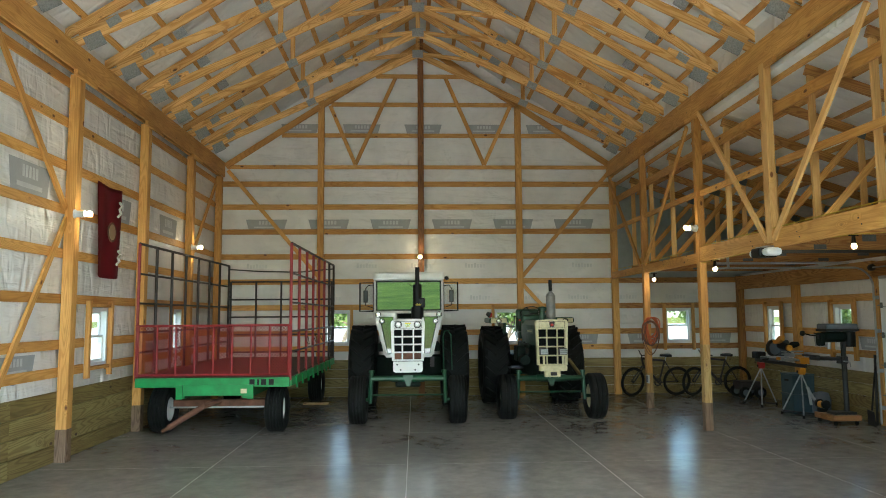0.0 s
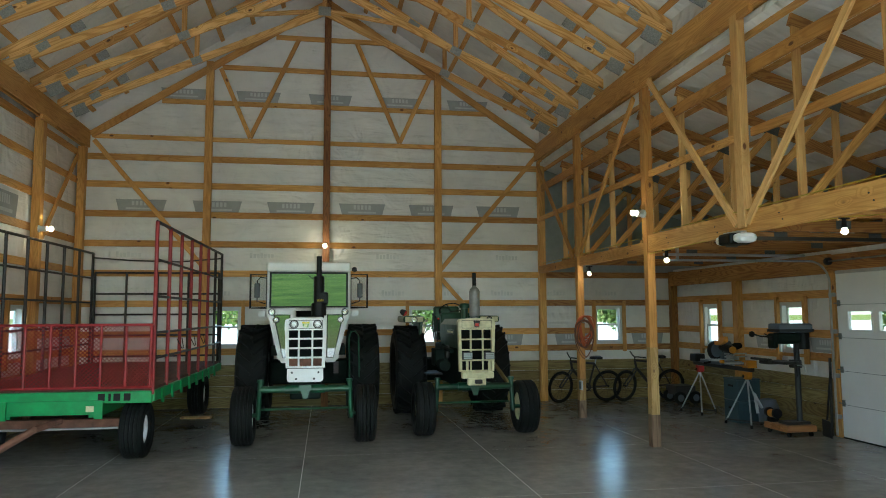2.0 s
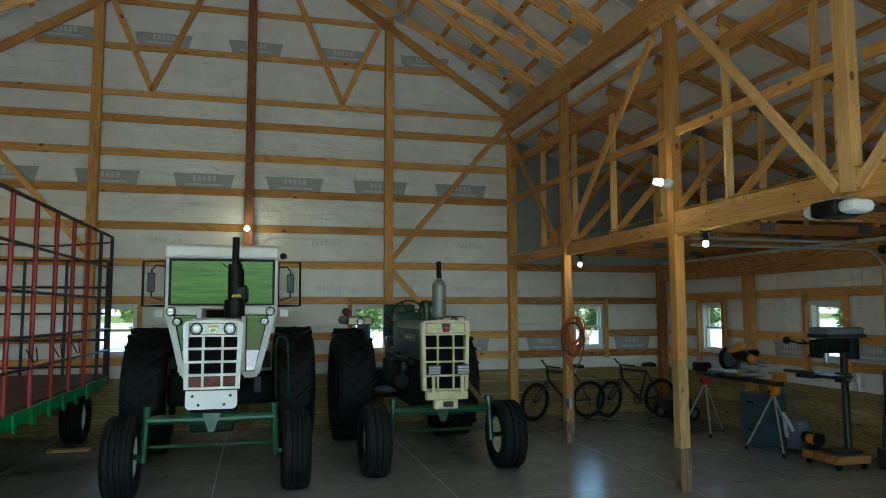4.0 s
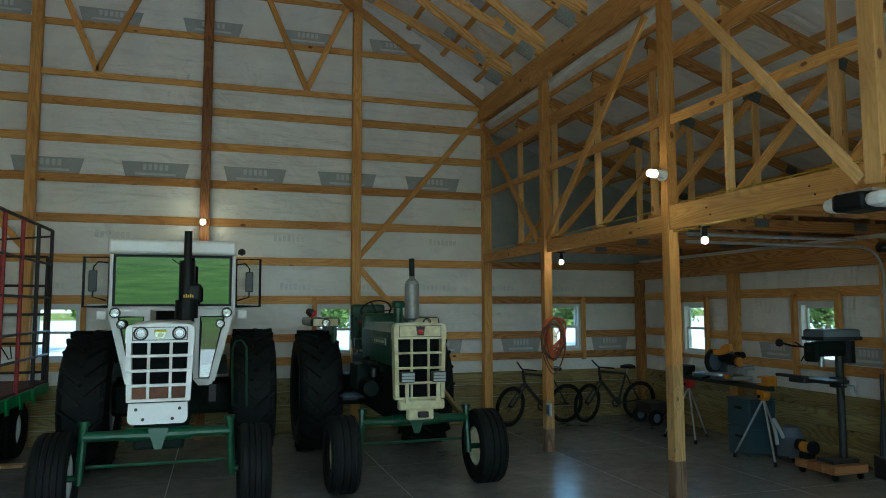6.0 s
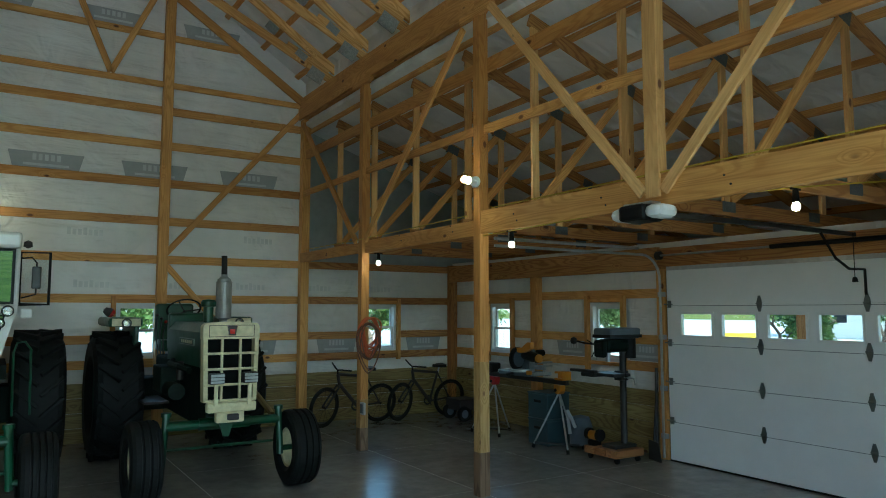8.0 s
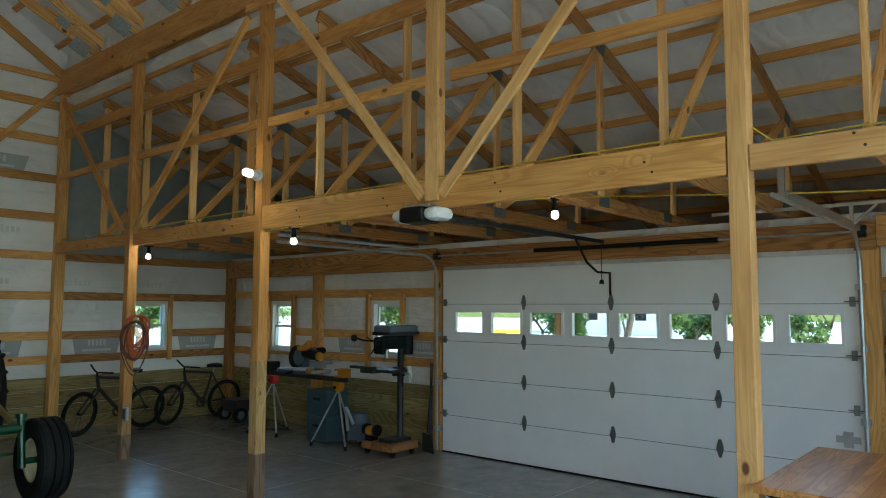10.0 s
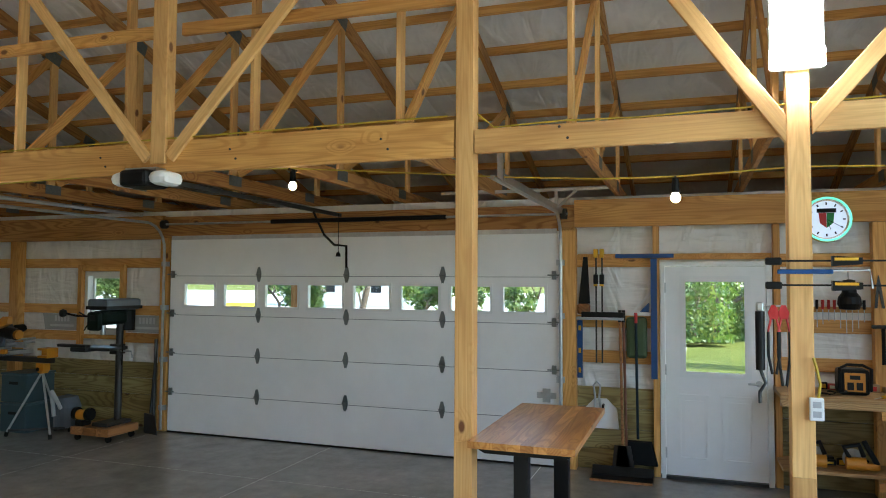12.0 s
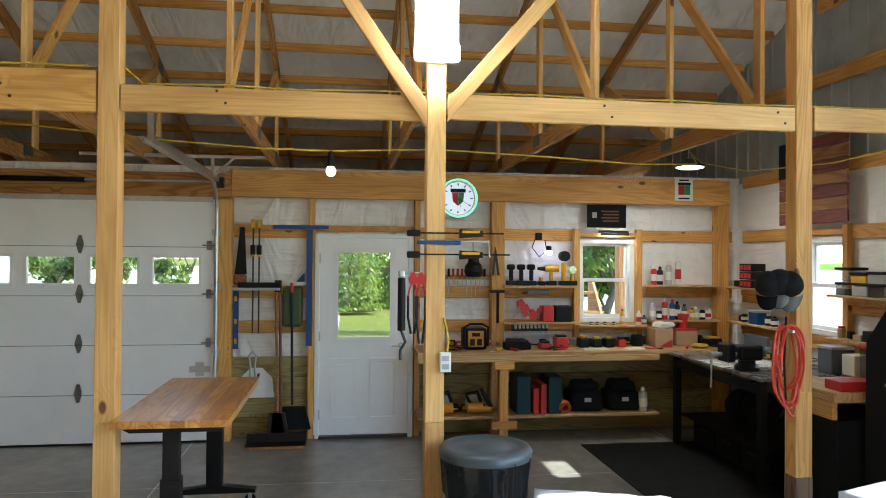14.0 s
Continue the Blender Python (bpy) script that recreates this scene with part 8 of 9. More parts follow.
part("cover", boxed(4.352, 4.3595, 13.74, 13.82, 0.52, 0.64), M_GREY, t)


def cap(x, y, z, tip, brim, label):
    """A peaked cap hung by its back, the peak pointing down and outwards."""
    t = thing("cap", x, y, z, label, "cap", "caps on the post")
    away = Vector((-0.52, 0.40, 0.62 + tip)).normalized()
    down = (Vector((0, 0, -1)) + away * away.z).normalized()
    side = down.cross(away)
    m = Matrix((side, down, away)).transposed().to_4x4()
    m.translation = (x, y, z)
    part("crown", lathe(bmesh.new(), [(0.078, 0.0), (0.083, 0.012), (0.082, 0.045), (0.07, 0.085), (0.045, 0.108), (0.0, 0.115), (0.0, 0.111), (0.043, 0.104), (0.067, 0.083), (0.078, 0.044), (0.078, 0.012)], m, 24), M_CANVAS, t, smooth=True)
    part("button", lathe(bmesh.new(), [(0.009, 0.114), (0.007, 0.121), (0, 0.122)], m, 10), M_CANVAS, t)
    for name, lift, mat in (("peak", 0.004, brim), ("peak_lining", 0.0, M_CANVAS)):
        bm = bmesh.new()
        rows = []
        for i in range(6):
            f = i / 5
            row = []
            for k in range(13):
                u = -1 + k / 6
                rim = math.sqrt(max(0.0, 0.083 ** 2 - (0.078 * u) ** 2))
                out = rim + f * 0.09 * (1 - abs(u) ** 2.6 * 0.86)
                row.append(bm.verts.new(m @ Vector((0.078 * u * (1 - 0.06 * f), out, lift - 0.026 * u * u - 0.03 * f))))
            rows.append(row)
        for a, b in zip(rows, rows[1:]):
            for k in range(12):
                bm.faces.new((a[k], a[k + 1], b[k + 1], b[k]))
        bmesh.ops.solidify(bm, geom=list(bm.faces), thickness=0.003)
        part(name, bm, mat, t, smooth=True)
    return t


M_BRIM = plain("grey_cap_cloth", (0.22, 0.225, 0.215), 0.85, grain=0.2)
cap(4.375, 2.30, 1.685, 0.10, M_CANVAS, "black peaked cap with a pale badge on a hook")
cap(4.355, 2.235, 1.70, 0.0, M_BRIM, "black peaked cap with a grey peak")
cap(4.335, 2.178, 1.69, -0.08, M_BRIM, "black peaked cap with a grey peak on a hook")

# ---- drill press, saw stand, bicycles ----
dp = thing("drill_press", 6.95, 11.62, 0, "dark green drill press on a low wooden dolly", "drill press")
for y in (11.50, 11.69, 11.88):
    lumber("dolly_board", (6.66, y, 0.12), (7.14, y, 0.12), 0.18, 0.09, M_HANDLE, dp)
for x in (6.72, 7.08):
    for y in (11.46, 11.92):
        part("castor", rodded((x - 0.015, y, 0.037), (x + 0.015, y, 0.037), 0.037, 12), M_RUBBER, dp)
part("base", boxed(6.74, 7.12, 11.5, 11.74, 0.166, 0.21, 0.01), M_DARKMETAL, dp)
part("column", rodded((7.02, 11.62, 0.2), (7.02, 11.62, 1.5), 0.042, 16), M_DARKMETAL, dp)
dtab = part("table", boxed(6.68, 6.98, 11.45, 11.80, 1.06, 1.10, 0.01), M_DARKMETAL, dp)
part("table_arm", boxed(6.92, 7.06, 11.56, 11.68, 1.0, 1.12, 0.01), M_DARKMETAL, dtab)
part("crank", tube(bmesh.new(), [(6.98, 11.56, 1.04), (6.98, 11.4, 1.04), (6.98, 11.38, 0.96)], 0.01, 6), M_STEEL, dtab)
hd = part("head", boxed(6.66, 7.06, 11.52, 11.74, 1.36, 1.53, 0.05), M_ENGINE, dp)
part("belt_cover", boxed(6.66, 7.22, 11.48, 11.78, 1.535, 1.67, 0.03), M_GREY, hd)
part("cover_band", boxed(6.655, 7.225, 11.475, 11.785, 1.545, 1.585), M_BLACK, hd)
part("motor", rodded((7.14, 11.63, 1.28), (7.14, 11.63, 1.532), 0.095, 18), M_BLACK, hd)
part("motor_box", boxed(7.08, 7.2, 11.70, 11.80, 1.36, 1.48, 0.012), M_BLACK, hd)
part("quill_box", boxed(6.60, 6.68, 11.54, 11.72, 1.30, 1.52, 0.03), M_ENGINE, hd)
part("switch", boxed(6.592, 6.599, 11.58, 11.66, 1.42, 1.48, 0.004), M_BLACK, hd)
part("depth_rod", rodded((6.72, 11.78, 1.26), (6.72, 11.78, 1.44), 0.006, 6), M_STEEL, hd)
part("spindle", rodded((6.80, 11.66, 1.24), (6.80, 11.66, 1.39), 0.03, 14, 0.036), M_STEEL, hd)
for k in range(3):
    a = radians(120 * k + 20)
    part("feed_handle", rodded((6.82, 11.87, 1.42), (6.82 + 0.14 * math.cos(a), 11.95, 1.42 + 0.14 * math.sin(a)), 0.008, 6), M_BLACK, hd)
part("lever", tube(bmesh.new(), [(6.70, 11.74, 1.46), (6.62, 11.9, 1.47), (6.56, 12.0, 1.5)], 0.012, 8), M_BLACK, hd)
part("side_knob", lathe(bmesh.new(), [(0, -0.05), (0.035, -0.035), (0.045, 0), (0.035, 0.035), (0, 0.05)], Matrix.Translation((6.55, 12.02, 1.50)), 14), M_BLACK, hd)
bm = boxed(6.62, 6.98, 11.74, 11.98, 1.045, 1.10, 0.015)
box(bm, 6.58, 6.66, 11.70, 12.14, 1.10, 1.135, 0.01)
part("drill_vise", bm, M_DARKMETAL, dp)
part("cable", tube(bmesh.new(), [(6.95, 11.5, 1.35), (6.86, 11.42, 1.2), (6.86, 11.42, 1.0), (6.92, 11.48, 0.88), (6.98, 11.56, 0.95)], 0.008, 6), M_BLACK, dp)
gr = thing("bench_grinder", 6.75, 11.88, 0.166, "orange bench grinder on the dolly", "grinder")
part("motor", rodded((6.76, 11.82, 0.29), (6.76, 11.95, 0.29), 0.06, 16), M_SAW, gr)
part("foot", boxed(6.69, 6.83, 11.83, 11.94, 0.166, 0.235, 0.01), M_BLACK, gr)
for y in (11.79, 11.98):
    part("wheel_guard", rodded((6.76, y - 0.022, 0.30), (6.76, y + 0.022, 0.30), 0.075, 18), M_BLACK, gr)
t = thing("steel_pipe", 7.45, 11.25, 0, "dark pipe leaning in the corner", "pipe")
part("pipe", rodded((7.40, 11.42, 0.0), (7.44, 11.44, 1.15), 0.02, 10), M_DARKMETAL, t)
t = thing("spade", 7.35, 11.5, 0, "short steel spade leaning by the door track", "spade")
part("handle", rodded((7.28, 11.36, 0.25), (7.42, 11.42, 0.95), 0.015, 8), M_BLACK, t)
part("blade", prism(bmesh.new(), [(11.22, 0.0), (11.42, 0.02), (11.42, 0.26), (11.26, 0.24)], "x", 7.24, 7.252), M_DARKMETAL, t)

st = thing("saw_stand", 6.85, 13.3, 0, "folding stand with silver legs and orange clamps", "saw stand")
part("beam", boxed(6.79, 6.85, 12.45, 14.30, 0.80, 0.86, 0.008), M_DARKMETAL, st)
for y in (12.62, 14.12):
    br = part("bracket", prism(bmesh.new(), [(y - 0.07, 0.79), (y + 0.05, 0.80), (y + 0.055, 0.75), (y + 0.02, 0.69), (y - 0.035, 0.68), (y - 0.07, 0.72)], "x", 6.77, 6.87), M_SAW if y < 13 else M_RACKRED, st)
    part("pivot", rodded((6.755, y, 0.73), (6.745, y, 0.73), 0.022, 12), M_BLACK, br)
    for dx, dy in ((-0.26, 0.24), (-0.20, -0.38), (0.28, 0.0)):
        lg = part("leg", rodded((6.82, y, 0.70), (6.82 + dx, y + dy, 0.05), 0.013, 8), M_STEEL, st)
        part("rubber_foot", rodded((6.82 + dx, y + dy, 0.05), (6.82 + dx * 1.03, y + dy * 1.03, 0.0), 0.022, 8), M_RUBBER, lg)
    part("spreader", rodded((6.54, y + 0.20, 0.07), (6.98, y - 0.22, 0.05), 0.013, 8), M_DARKMETAL, st)
bm = boxed(6.74, 6.90, 12.46, 12.475, 0.861, 0.97)
for z0, z1 in ((0.862, 0.885), (0.945, 0.97)):
    box(bm, 6.74, 6.90, 12.476, 12.62, z0, z1)
box(bm, 6.80, 6.83, 12.476, 12.62, 0.886, 0.944)
part("work_stop", bm, M_SAW, st)
part("end_stop", boxed(6.72, 6.92, 14.08, 14.30, 0.861, 0.99, 0.02), M_BLACK, st)
ms = thing("mitre_saw", 6.85, 13.4, 0.871, "orange and grey mitre saw on a folding stand", "mitre saw")
part("base", boxed(6.62, 7.05, 13.05, 13.75, 0.871, 0.92, 0.012), M_GREY, ms)
part("turntable", rodded((6.80, 13.4, 0.921), (6.80, 13.4, 0.95), 0.18, 24), M_STEEL, ms)
part("fence", boxed(6.93, 6.96, 13.05, 13.75, 0.951, 1.02), M_STEEL, ms)
part("fence_clamp", boxed(6.60, 6.66, 13.0, 13.08, 0.90, 0.96, 0.015), M_SAW, ms)
gm = Matrix.Translation((6.80, 13.52, 1.10)) @ Matrix.Rotation(radians(90), 4, "X") @ Matrix.Rotation(radians(12), 4, "Y")
part("blade_guard", lathe(bmesh.new(), [(0, -0.03), (0.15, -0.03), (0.17, -0.02), (0.17, 0.02), (0.15, 0.03), (0, 0.03)], gm, 28), M_BLACK, ms)
part("blade", lathe(bmesh.new(), [(0, 0.031), (0.125, 0.031), (0.125, 0.034), (0, 0.034)], gm, 28), M_GREY, ms)
part("handle", prism(bmesh.new(), [(13.60, 1.20), (13.56, 1.26), (13.36, 1.27), (13.24, 1.35), (13.16, 1.35), (13.16, 1.26), (13.26, 1.22), (13.36, 1.19)], "x", 6.76, 6.83), M_SAW, ms)
part("motor", rodded((6.9, 13.46, 1.16), (6.9, 13.16, 1.12), 0.075, 16), M_BLACK, ms)
part("motor_cap", rodded((6.9, 13.16, 1.12), (6.9, 13.12, 1.115), 0.06, 16), M_SAW, ms)
part("arm", prism(bmesh.new(), [(6.86, 0.95), (7.06, 0.95), (7.10, 1.12), (7.02, 1.26), (6.88, 1.22), (6.94, 1.10)], "y", 13.40, 13.50), M_GREY, ms)
part("mitre_lever", rodded((6.62, 13.4, 0.90), (6.50, 13.38, 0.885), 0.02, 10), M_BLACK, ms)
for y0, y1 in ((12.98, 13.045), (13.755, 13.82)):
    part("extension_wing", boxed(6.66, 7.0, y0, y1, 0.885, 0.93, 0.008), M_STEEL, ms)
part("dust_bag", lathe(bmesh.new(), [(0, -0.12), (0.05, -0.1), (0.065, 0.0), (0.045, 0.11), (0, 0.13)], Matrix.Translation((7.15, 13.46, 1.16)) @ Matrix.Rotation(radians(80), 4, "Y"), 14), M_CANVAS, ms)
for z in (1.0, 1.05):
    part("slide_rail", rodded((6.78, 13.2, z), (7.2, 13.2, z), 0.014, 8), M_STEEL, ms)
# the stand is set a little high, with the saw on it
st.matrix_basis = st.matrix_basis @ Matrix.Diagonal((1, 1, 1.085, 1))
ms.matrix_basis = pose(6.85, 13.4, 0.945)
for z in (0.0, 0.37):
    tote = crate("storage_tote", 6.74, 7.15, 12.78, 13.20, z, 0.335, M_TOTE, "slate blue plastic tote stacked under the saw stand", "tote", M_TOTE)
    part("grip_slot", boxed(6.732, 6.739, 12.92, 13.06, z + 0.22, z + 0.255), M_BLACK, tote)
t = thing("shop_vacuum", 6.95, 12.45, 0, "small grey shop vacuum with a pale hose", "vacuum")
part("tank", lathe(bmesh.new(), [(0, 0.05), (0.15, 0.05), (0.16, 0.3), (0.12, 0.42), (0, 0.45)], Matrix.Translation((7.1, 12.5, 0)), 22), M_GREY, t)
part("hose", tube(bmesh.new(), [(6.95, 12.45, 0.3), (6.86, 12.42, 0.42), (6.84, 12.48, 0.52), (6.9, 12.55, 0.5), (6.92, 12.52, 0.2)], 0.025, 8), M_LGREY, t)
for k in range(3):
    a = 2.1 * k
    part("castor", rodded((7.1 + 0.13 * math.cos(a), 12.5 + 0.13 * math.sin(a), 0.0), (7.1 + 0.13 * math.cos(a), 12.5 + 0.13 * math.sin(a), 0.06), 0.02, 8), M_RUBBER, t)


def bicycle(x, y, turn, mat):
    t = thing("bicycle", 0, 0, 0, "dark mountain bicycle leaning against the back wall", "bicycle", "bicycles by the back wall")
    R = 0.33
    for cx, steer in ((0, 18), (1.05, 0)):
        m = Matrix.Translation((cx, 0, R)) @ Matrix.Rotation(radians(steer), 4, "Z") @ Matrix.Rotation(radians(90), 4, "X")
        w = part("wheel", lathe(bmesh.new(), [(R - 0.055, 0), (R - 0.028, 0.03), (R - 0.006, 0.02), (R, 0), (R - 0.006, -0.02), (R - 0.028, -0.03)], m, 36, closed=True), M_RUBBER, t)
        bm = lathe(bmesh.new(), [(R - 0.065, 0.009), (R - 0.046, 0.012), (R - 0.046, -0.012), (R - 0.065, -0.009)], m, 36, closed=True)
        for k in range(16):
            a = 2 * math.pi * k / 16
            rod(bm, m @ Vector((0.02 * math.cos(a + 1), 0.02 * math.sin(a + 1), 0.02 * (-1) ** k)), m @ Vector(((R - 0.05) * math.cos(a), (R - 0.05) * math.sin(a), 0)), 0.0022, 4)
        rod(bm, m @ Vector((0, 0, -0.04)), m @ Vector((0, 0, 0.04)), 0.02, 10)
        part("rim", bm, M_BLACK, w)
    pts = {"hb": (0.20, 0, 0.86), "low": (0.24, 0, 0.70), "bb": (0.62, 0, 0.30), "seat": (0.74, 0, 0.80), "rear": (1.05, 0, R)}
    bm = bmesh.new()
    for a, b, r in (("hb", "seat", 0.024), ("low", "bb", 0.03), ("bb", "seat", 0.021), ("bb", "rear", 0.015), ("seat", "rear", 0.014), ("hb", "low", 0.026)):
        rod(bm, pts[a], pts[b], r, 8)
    part("frame", bm, mat, t)
    bm = bmesh.new()
    for s in (-1, 1):
        rod(bm, (0.22, s * 0.05, 0.66), (0.0, s * 0.06, R), 0.015, 8)
    rod(bm, (0.22, -0.05, 0.67), (0.22, 0.05, 0.67), 0.016, 8)
    part("fork", bm, M_DARKMETAL, t)
    part("handlebar", tube(bmesh.new(), [(0.26, -0.32, 0.98), (0.2, -0.1, 0.95), (0.19, 0, 0.93), (0.2, 0.1, 0.95), (0.26, 0.32, 0.98)], 0.013, 8), M_BLACK, t)
    part("stem", rodded((0.2, 0, 0.85), (0.19, 0, 0.94), 0.014, 8), M_BLACK, t)
    bm = bmesh.new()
    prism(bm, [(0.62, 0.0), (0.80, 0.075), (0.88, 0.07), (0.88, -0.07), (0.80, -0.075)], "z", 0.90, 0.95)
    sd = part("saddle", bm, M_BLACK, t)
    part("seat_post", rodded((0.745, 0, 0.78), (0.77, 0, 0.90), 0.013, 8), M_STEEL, sd)
    bm = lathe(bmesh.new(), [(0.06, -0.004), (0.09, 0), (0.06, 0.004)], Matrix.Translation((0.62, 0.05, 0.30)) @ Matrix.Rotation(radians(90), 4, "X"), 20, closed=True)
    rod(bm, (0.62, 0.06, 0.30), (0.72, 0.07, 0.20), 0.01, 6)
    rod(bm, (0.62, -0.06, 0.30), (0.52, -0.07, 0.40), 0.01, 6)
    part("crank", bm, M_DARKMETAL, t)
    t.matrix_basis = pose(x, y, 0.0, 8, 0, turn)


bicycle(4.72, 15.95, 5, M_BLKPAINT)
bicycle(6.12, 15.95, 4, M_BLKPAINT)
cart = thing("hand_cart", 7.15, 15.2, 0, "small dark cart on grey-hubbed wheels", "cart")
part("bed", boxed(6.95, 7.38, 15.3, 15.75, 0.17, 0.36, 0.02), M_BLKPAINT, cart)
for x in (7.0, 7.33):
    for y in (15.24, 15.7):
        m = Matrix.Translation((x, y, 0.13)) @ Matrix.Rotation(radians(90), 4, "X")
        w = part("wheel", lathe(bmesh.new(), [(0.07, 0.04), (0.12, 0.04), (0.13, 0), (0.12, -0.04), (0.07, -0.04)], m, 24, closed=True), M_RUBBER, cart)
        part("hub", lathe(bmesh.new(), [(0, 0.03), (0.072, 0.03), (0.072, -0.03), (0, -0.03)], m, 20), M_GREY, w)
t = thing("loose_board", -2.3, 15.15, 0, "short pine board lying on the floor", "board")
lumber("board", (-2.57, 15.17, 0.02), (-2.05, 15.13, 0.02), 0.14, 0.036, M_PLY, t)

# ---- flags, cords, hanging lamp ----
t = thing("wall_flag", -4.82, 10.6, 2.4, "dark red cloth flag with a faded emblem", "flag")
n, mm = 12, 20
bm = bmesh.new()
fx = lambda u, v: -4.82 + 0.03 * math.sin(u * 9 + v * 2) * (0.3 + v)
gridv = [[bm.verts.new((fx(i / n, j / mm), 10.2 + 0.86 * i / n + 0.03 * (j / mm), 3.85 - 1.38 * j / mm - 0.03 * math.sin(3 * i / n))) for i in range(n + 1)] for j in range(mm + 1)]
for j in range(mm):
    for i in range(n):
        bm.faces.new((gridv[j][i], gridv[j][i + 1], gridv[j + 1][i + 1], gridv[j + 1][i]))
bmesh.ops.solidify(bm, geom=bm.faces[:], thickness=0.004)
part("cloth", bm, M_FLAGRED, t, smooth=True)
me_m = Matrix.Translation((-4.775, 10.64, 3.14)) @ Matrix.Rotation(radians(90), 4, "Y")
part("emblem", lathe(bmesh.new(), [(0.0, 0.006), (0.11, 0.006), (0.12, 0.0), (0.0, -0.002)], me_m, 26), M_CARD, t)
part("emblem_ring", lathe(bmesh.new(), [(0.12, 0.004), (0.15, 0.004), (0.15, -0.004), (0.12, -0.004)], me_m, 26, closed=True), M_RUST, t)
for z0, z1 in ((3.40, 3.63), (2.66, 2.88)):
    part("scroll", tube(bmesh.new(), [(-4.775, 10.83, z0), (-4.765, 10.91, z0 + 0.06), (-4.765, 10.86, (z0 + z1) / 2), (-4.765, 10.94, z1 - 0.05), (-4.775, 10.88, z1)], 0.02, 6), M_PAPER, t)

t = thing("plank_flag", 6.1, 0.8, 2.2, "weathered plank flag with red and pale boards", "wall art")
for k in range(7):
    z = 2.26 + 0.115 * k
    lumber("slat", (5.66, 0.74, z), (6.62, 0.74, z), 0.02, 0.11, M_RUSTWOOD if k % 2 == 0 else M_HANDLE, t)
part("canton", boxed(6.24, 6.62, 0.752, 0.758, 2.66, 3.0), M_NAVY, t)

t = thing("yellow_cord", 4.9, 5, 2.7, "long yellow extension cord strung along the beams", "cord")
part("run", tube(bmesh.new(), [(4.40, 16.0, 2.88), (4.40, 14.1, 2.87), (4.38, 11.3, 2.9)], 0.0055, 6), M_CORD, t)
pts = [(4.38, 11.0, 2.66), (4.40, 10.61, 2.67), (4.42, 9.2, 2.70), (4.6, 8.6, 2.74), (5.0, 8.0, 2.78)]
part("run", tube(bmesh.new(), pts, 0.0055, 6), M_CORD, t)
pts = [(5.0, 8.0, 2.78), (5.0, 7.5, 2.74), (5.0, 6.9, 2.69), (5.0, 6.2, 2.63), (5.0, 5.6, 2.595), (5.0, 5.13, 2.59), (5.0, 4.4, 2.62), (5.0, 3.6, 2.59), (5.1, 2.9, 2.57), (5.4, 2.4, 2.62), (5.9, 2.0, 2.70), (6.28, 1.87, 2.86)]
part("run", tube(bmesh.new(), pts, 0.0055, 6), M_CORD, t)
pts = [(6.28, 1.87, 2.86), (6.0, 1.9, 2.72), (5.2, 1.95, 2.55), (4.7, 1.6, 2.56), (4.5, 1.2, 2.66)]
part("run", tube(bmesh.new(), pts, 0.0055, 6), M_CORD, t)
pts = [(4.39, 6.3, 2.95)] + [(4.42, 6.2 - 0.44 * k, 2.865 + 0.012 * (k % 2)) for k in range(4)] + [(4.42, 4.3 - 0.45 * k, 2.882 + 0.01 * (k % 2)) for k in range(5)] + [(4.42, 1.9, 2.89), (4.42, 0.9, 2.89)]
part("run", tube(bmesh.new(), pts, 0.0055, 6), M_CORD, t)
pts = [(4.39, 6.5, 2.95), (4.40, 7.4, 2.95), (4.40, 8.6, 2.945), (4.40, 10.9, 2.94)]
part("run", tube(bmesh.new(), pts, 0.0055, 6), M_CORD, t)
part("hank", tube(bmesh.new(), [(4.9, 0.72, 2.66), (4.84, 0.72, 2.3), (4.92, 0.72, 2.15), (5.0, 0.72, 2.3), (4.95, 0.72, 2.66), (5.06, 0.72, 2.3), (5.12, 0.72, 2.2)], 0.008, 6), M_CORD, t)

t = thing("hanging_lamp", 6.28, 1.87, 2.72, "flat round LED lamp hung from the trusses", "lamp")
part("shade", lathe(bmesh.new(), [(0, 0.08), (0.05, 0.075), (0.13, 0.012), (0.135, 0.0), (0.12, 0.0)], Matrix.Translation((6.28, 1.87, 2.72)), 26), M_DARKMETAL, t)
part("diffuser", lathe(bmesh.new(), [(0.12, -0.002), (0.09, -0.012), (0, -0.015)], Matrix.Translation((6.28, 1.87, 2.72)), 26), M_DISC, t)
part("cord", rodded((6.28, 1.87, 2.79), (6.28, 1.87, 2.88), 0.006, 6), M_BLACK, t)

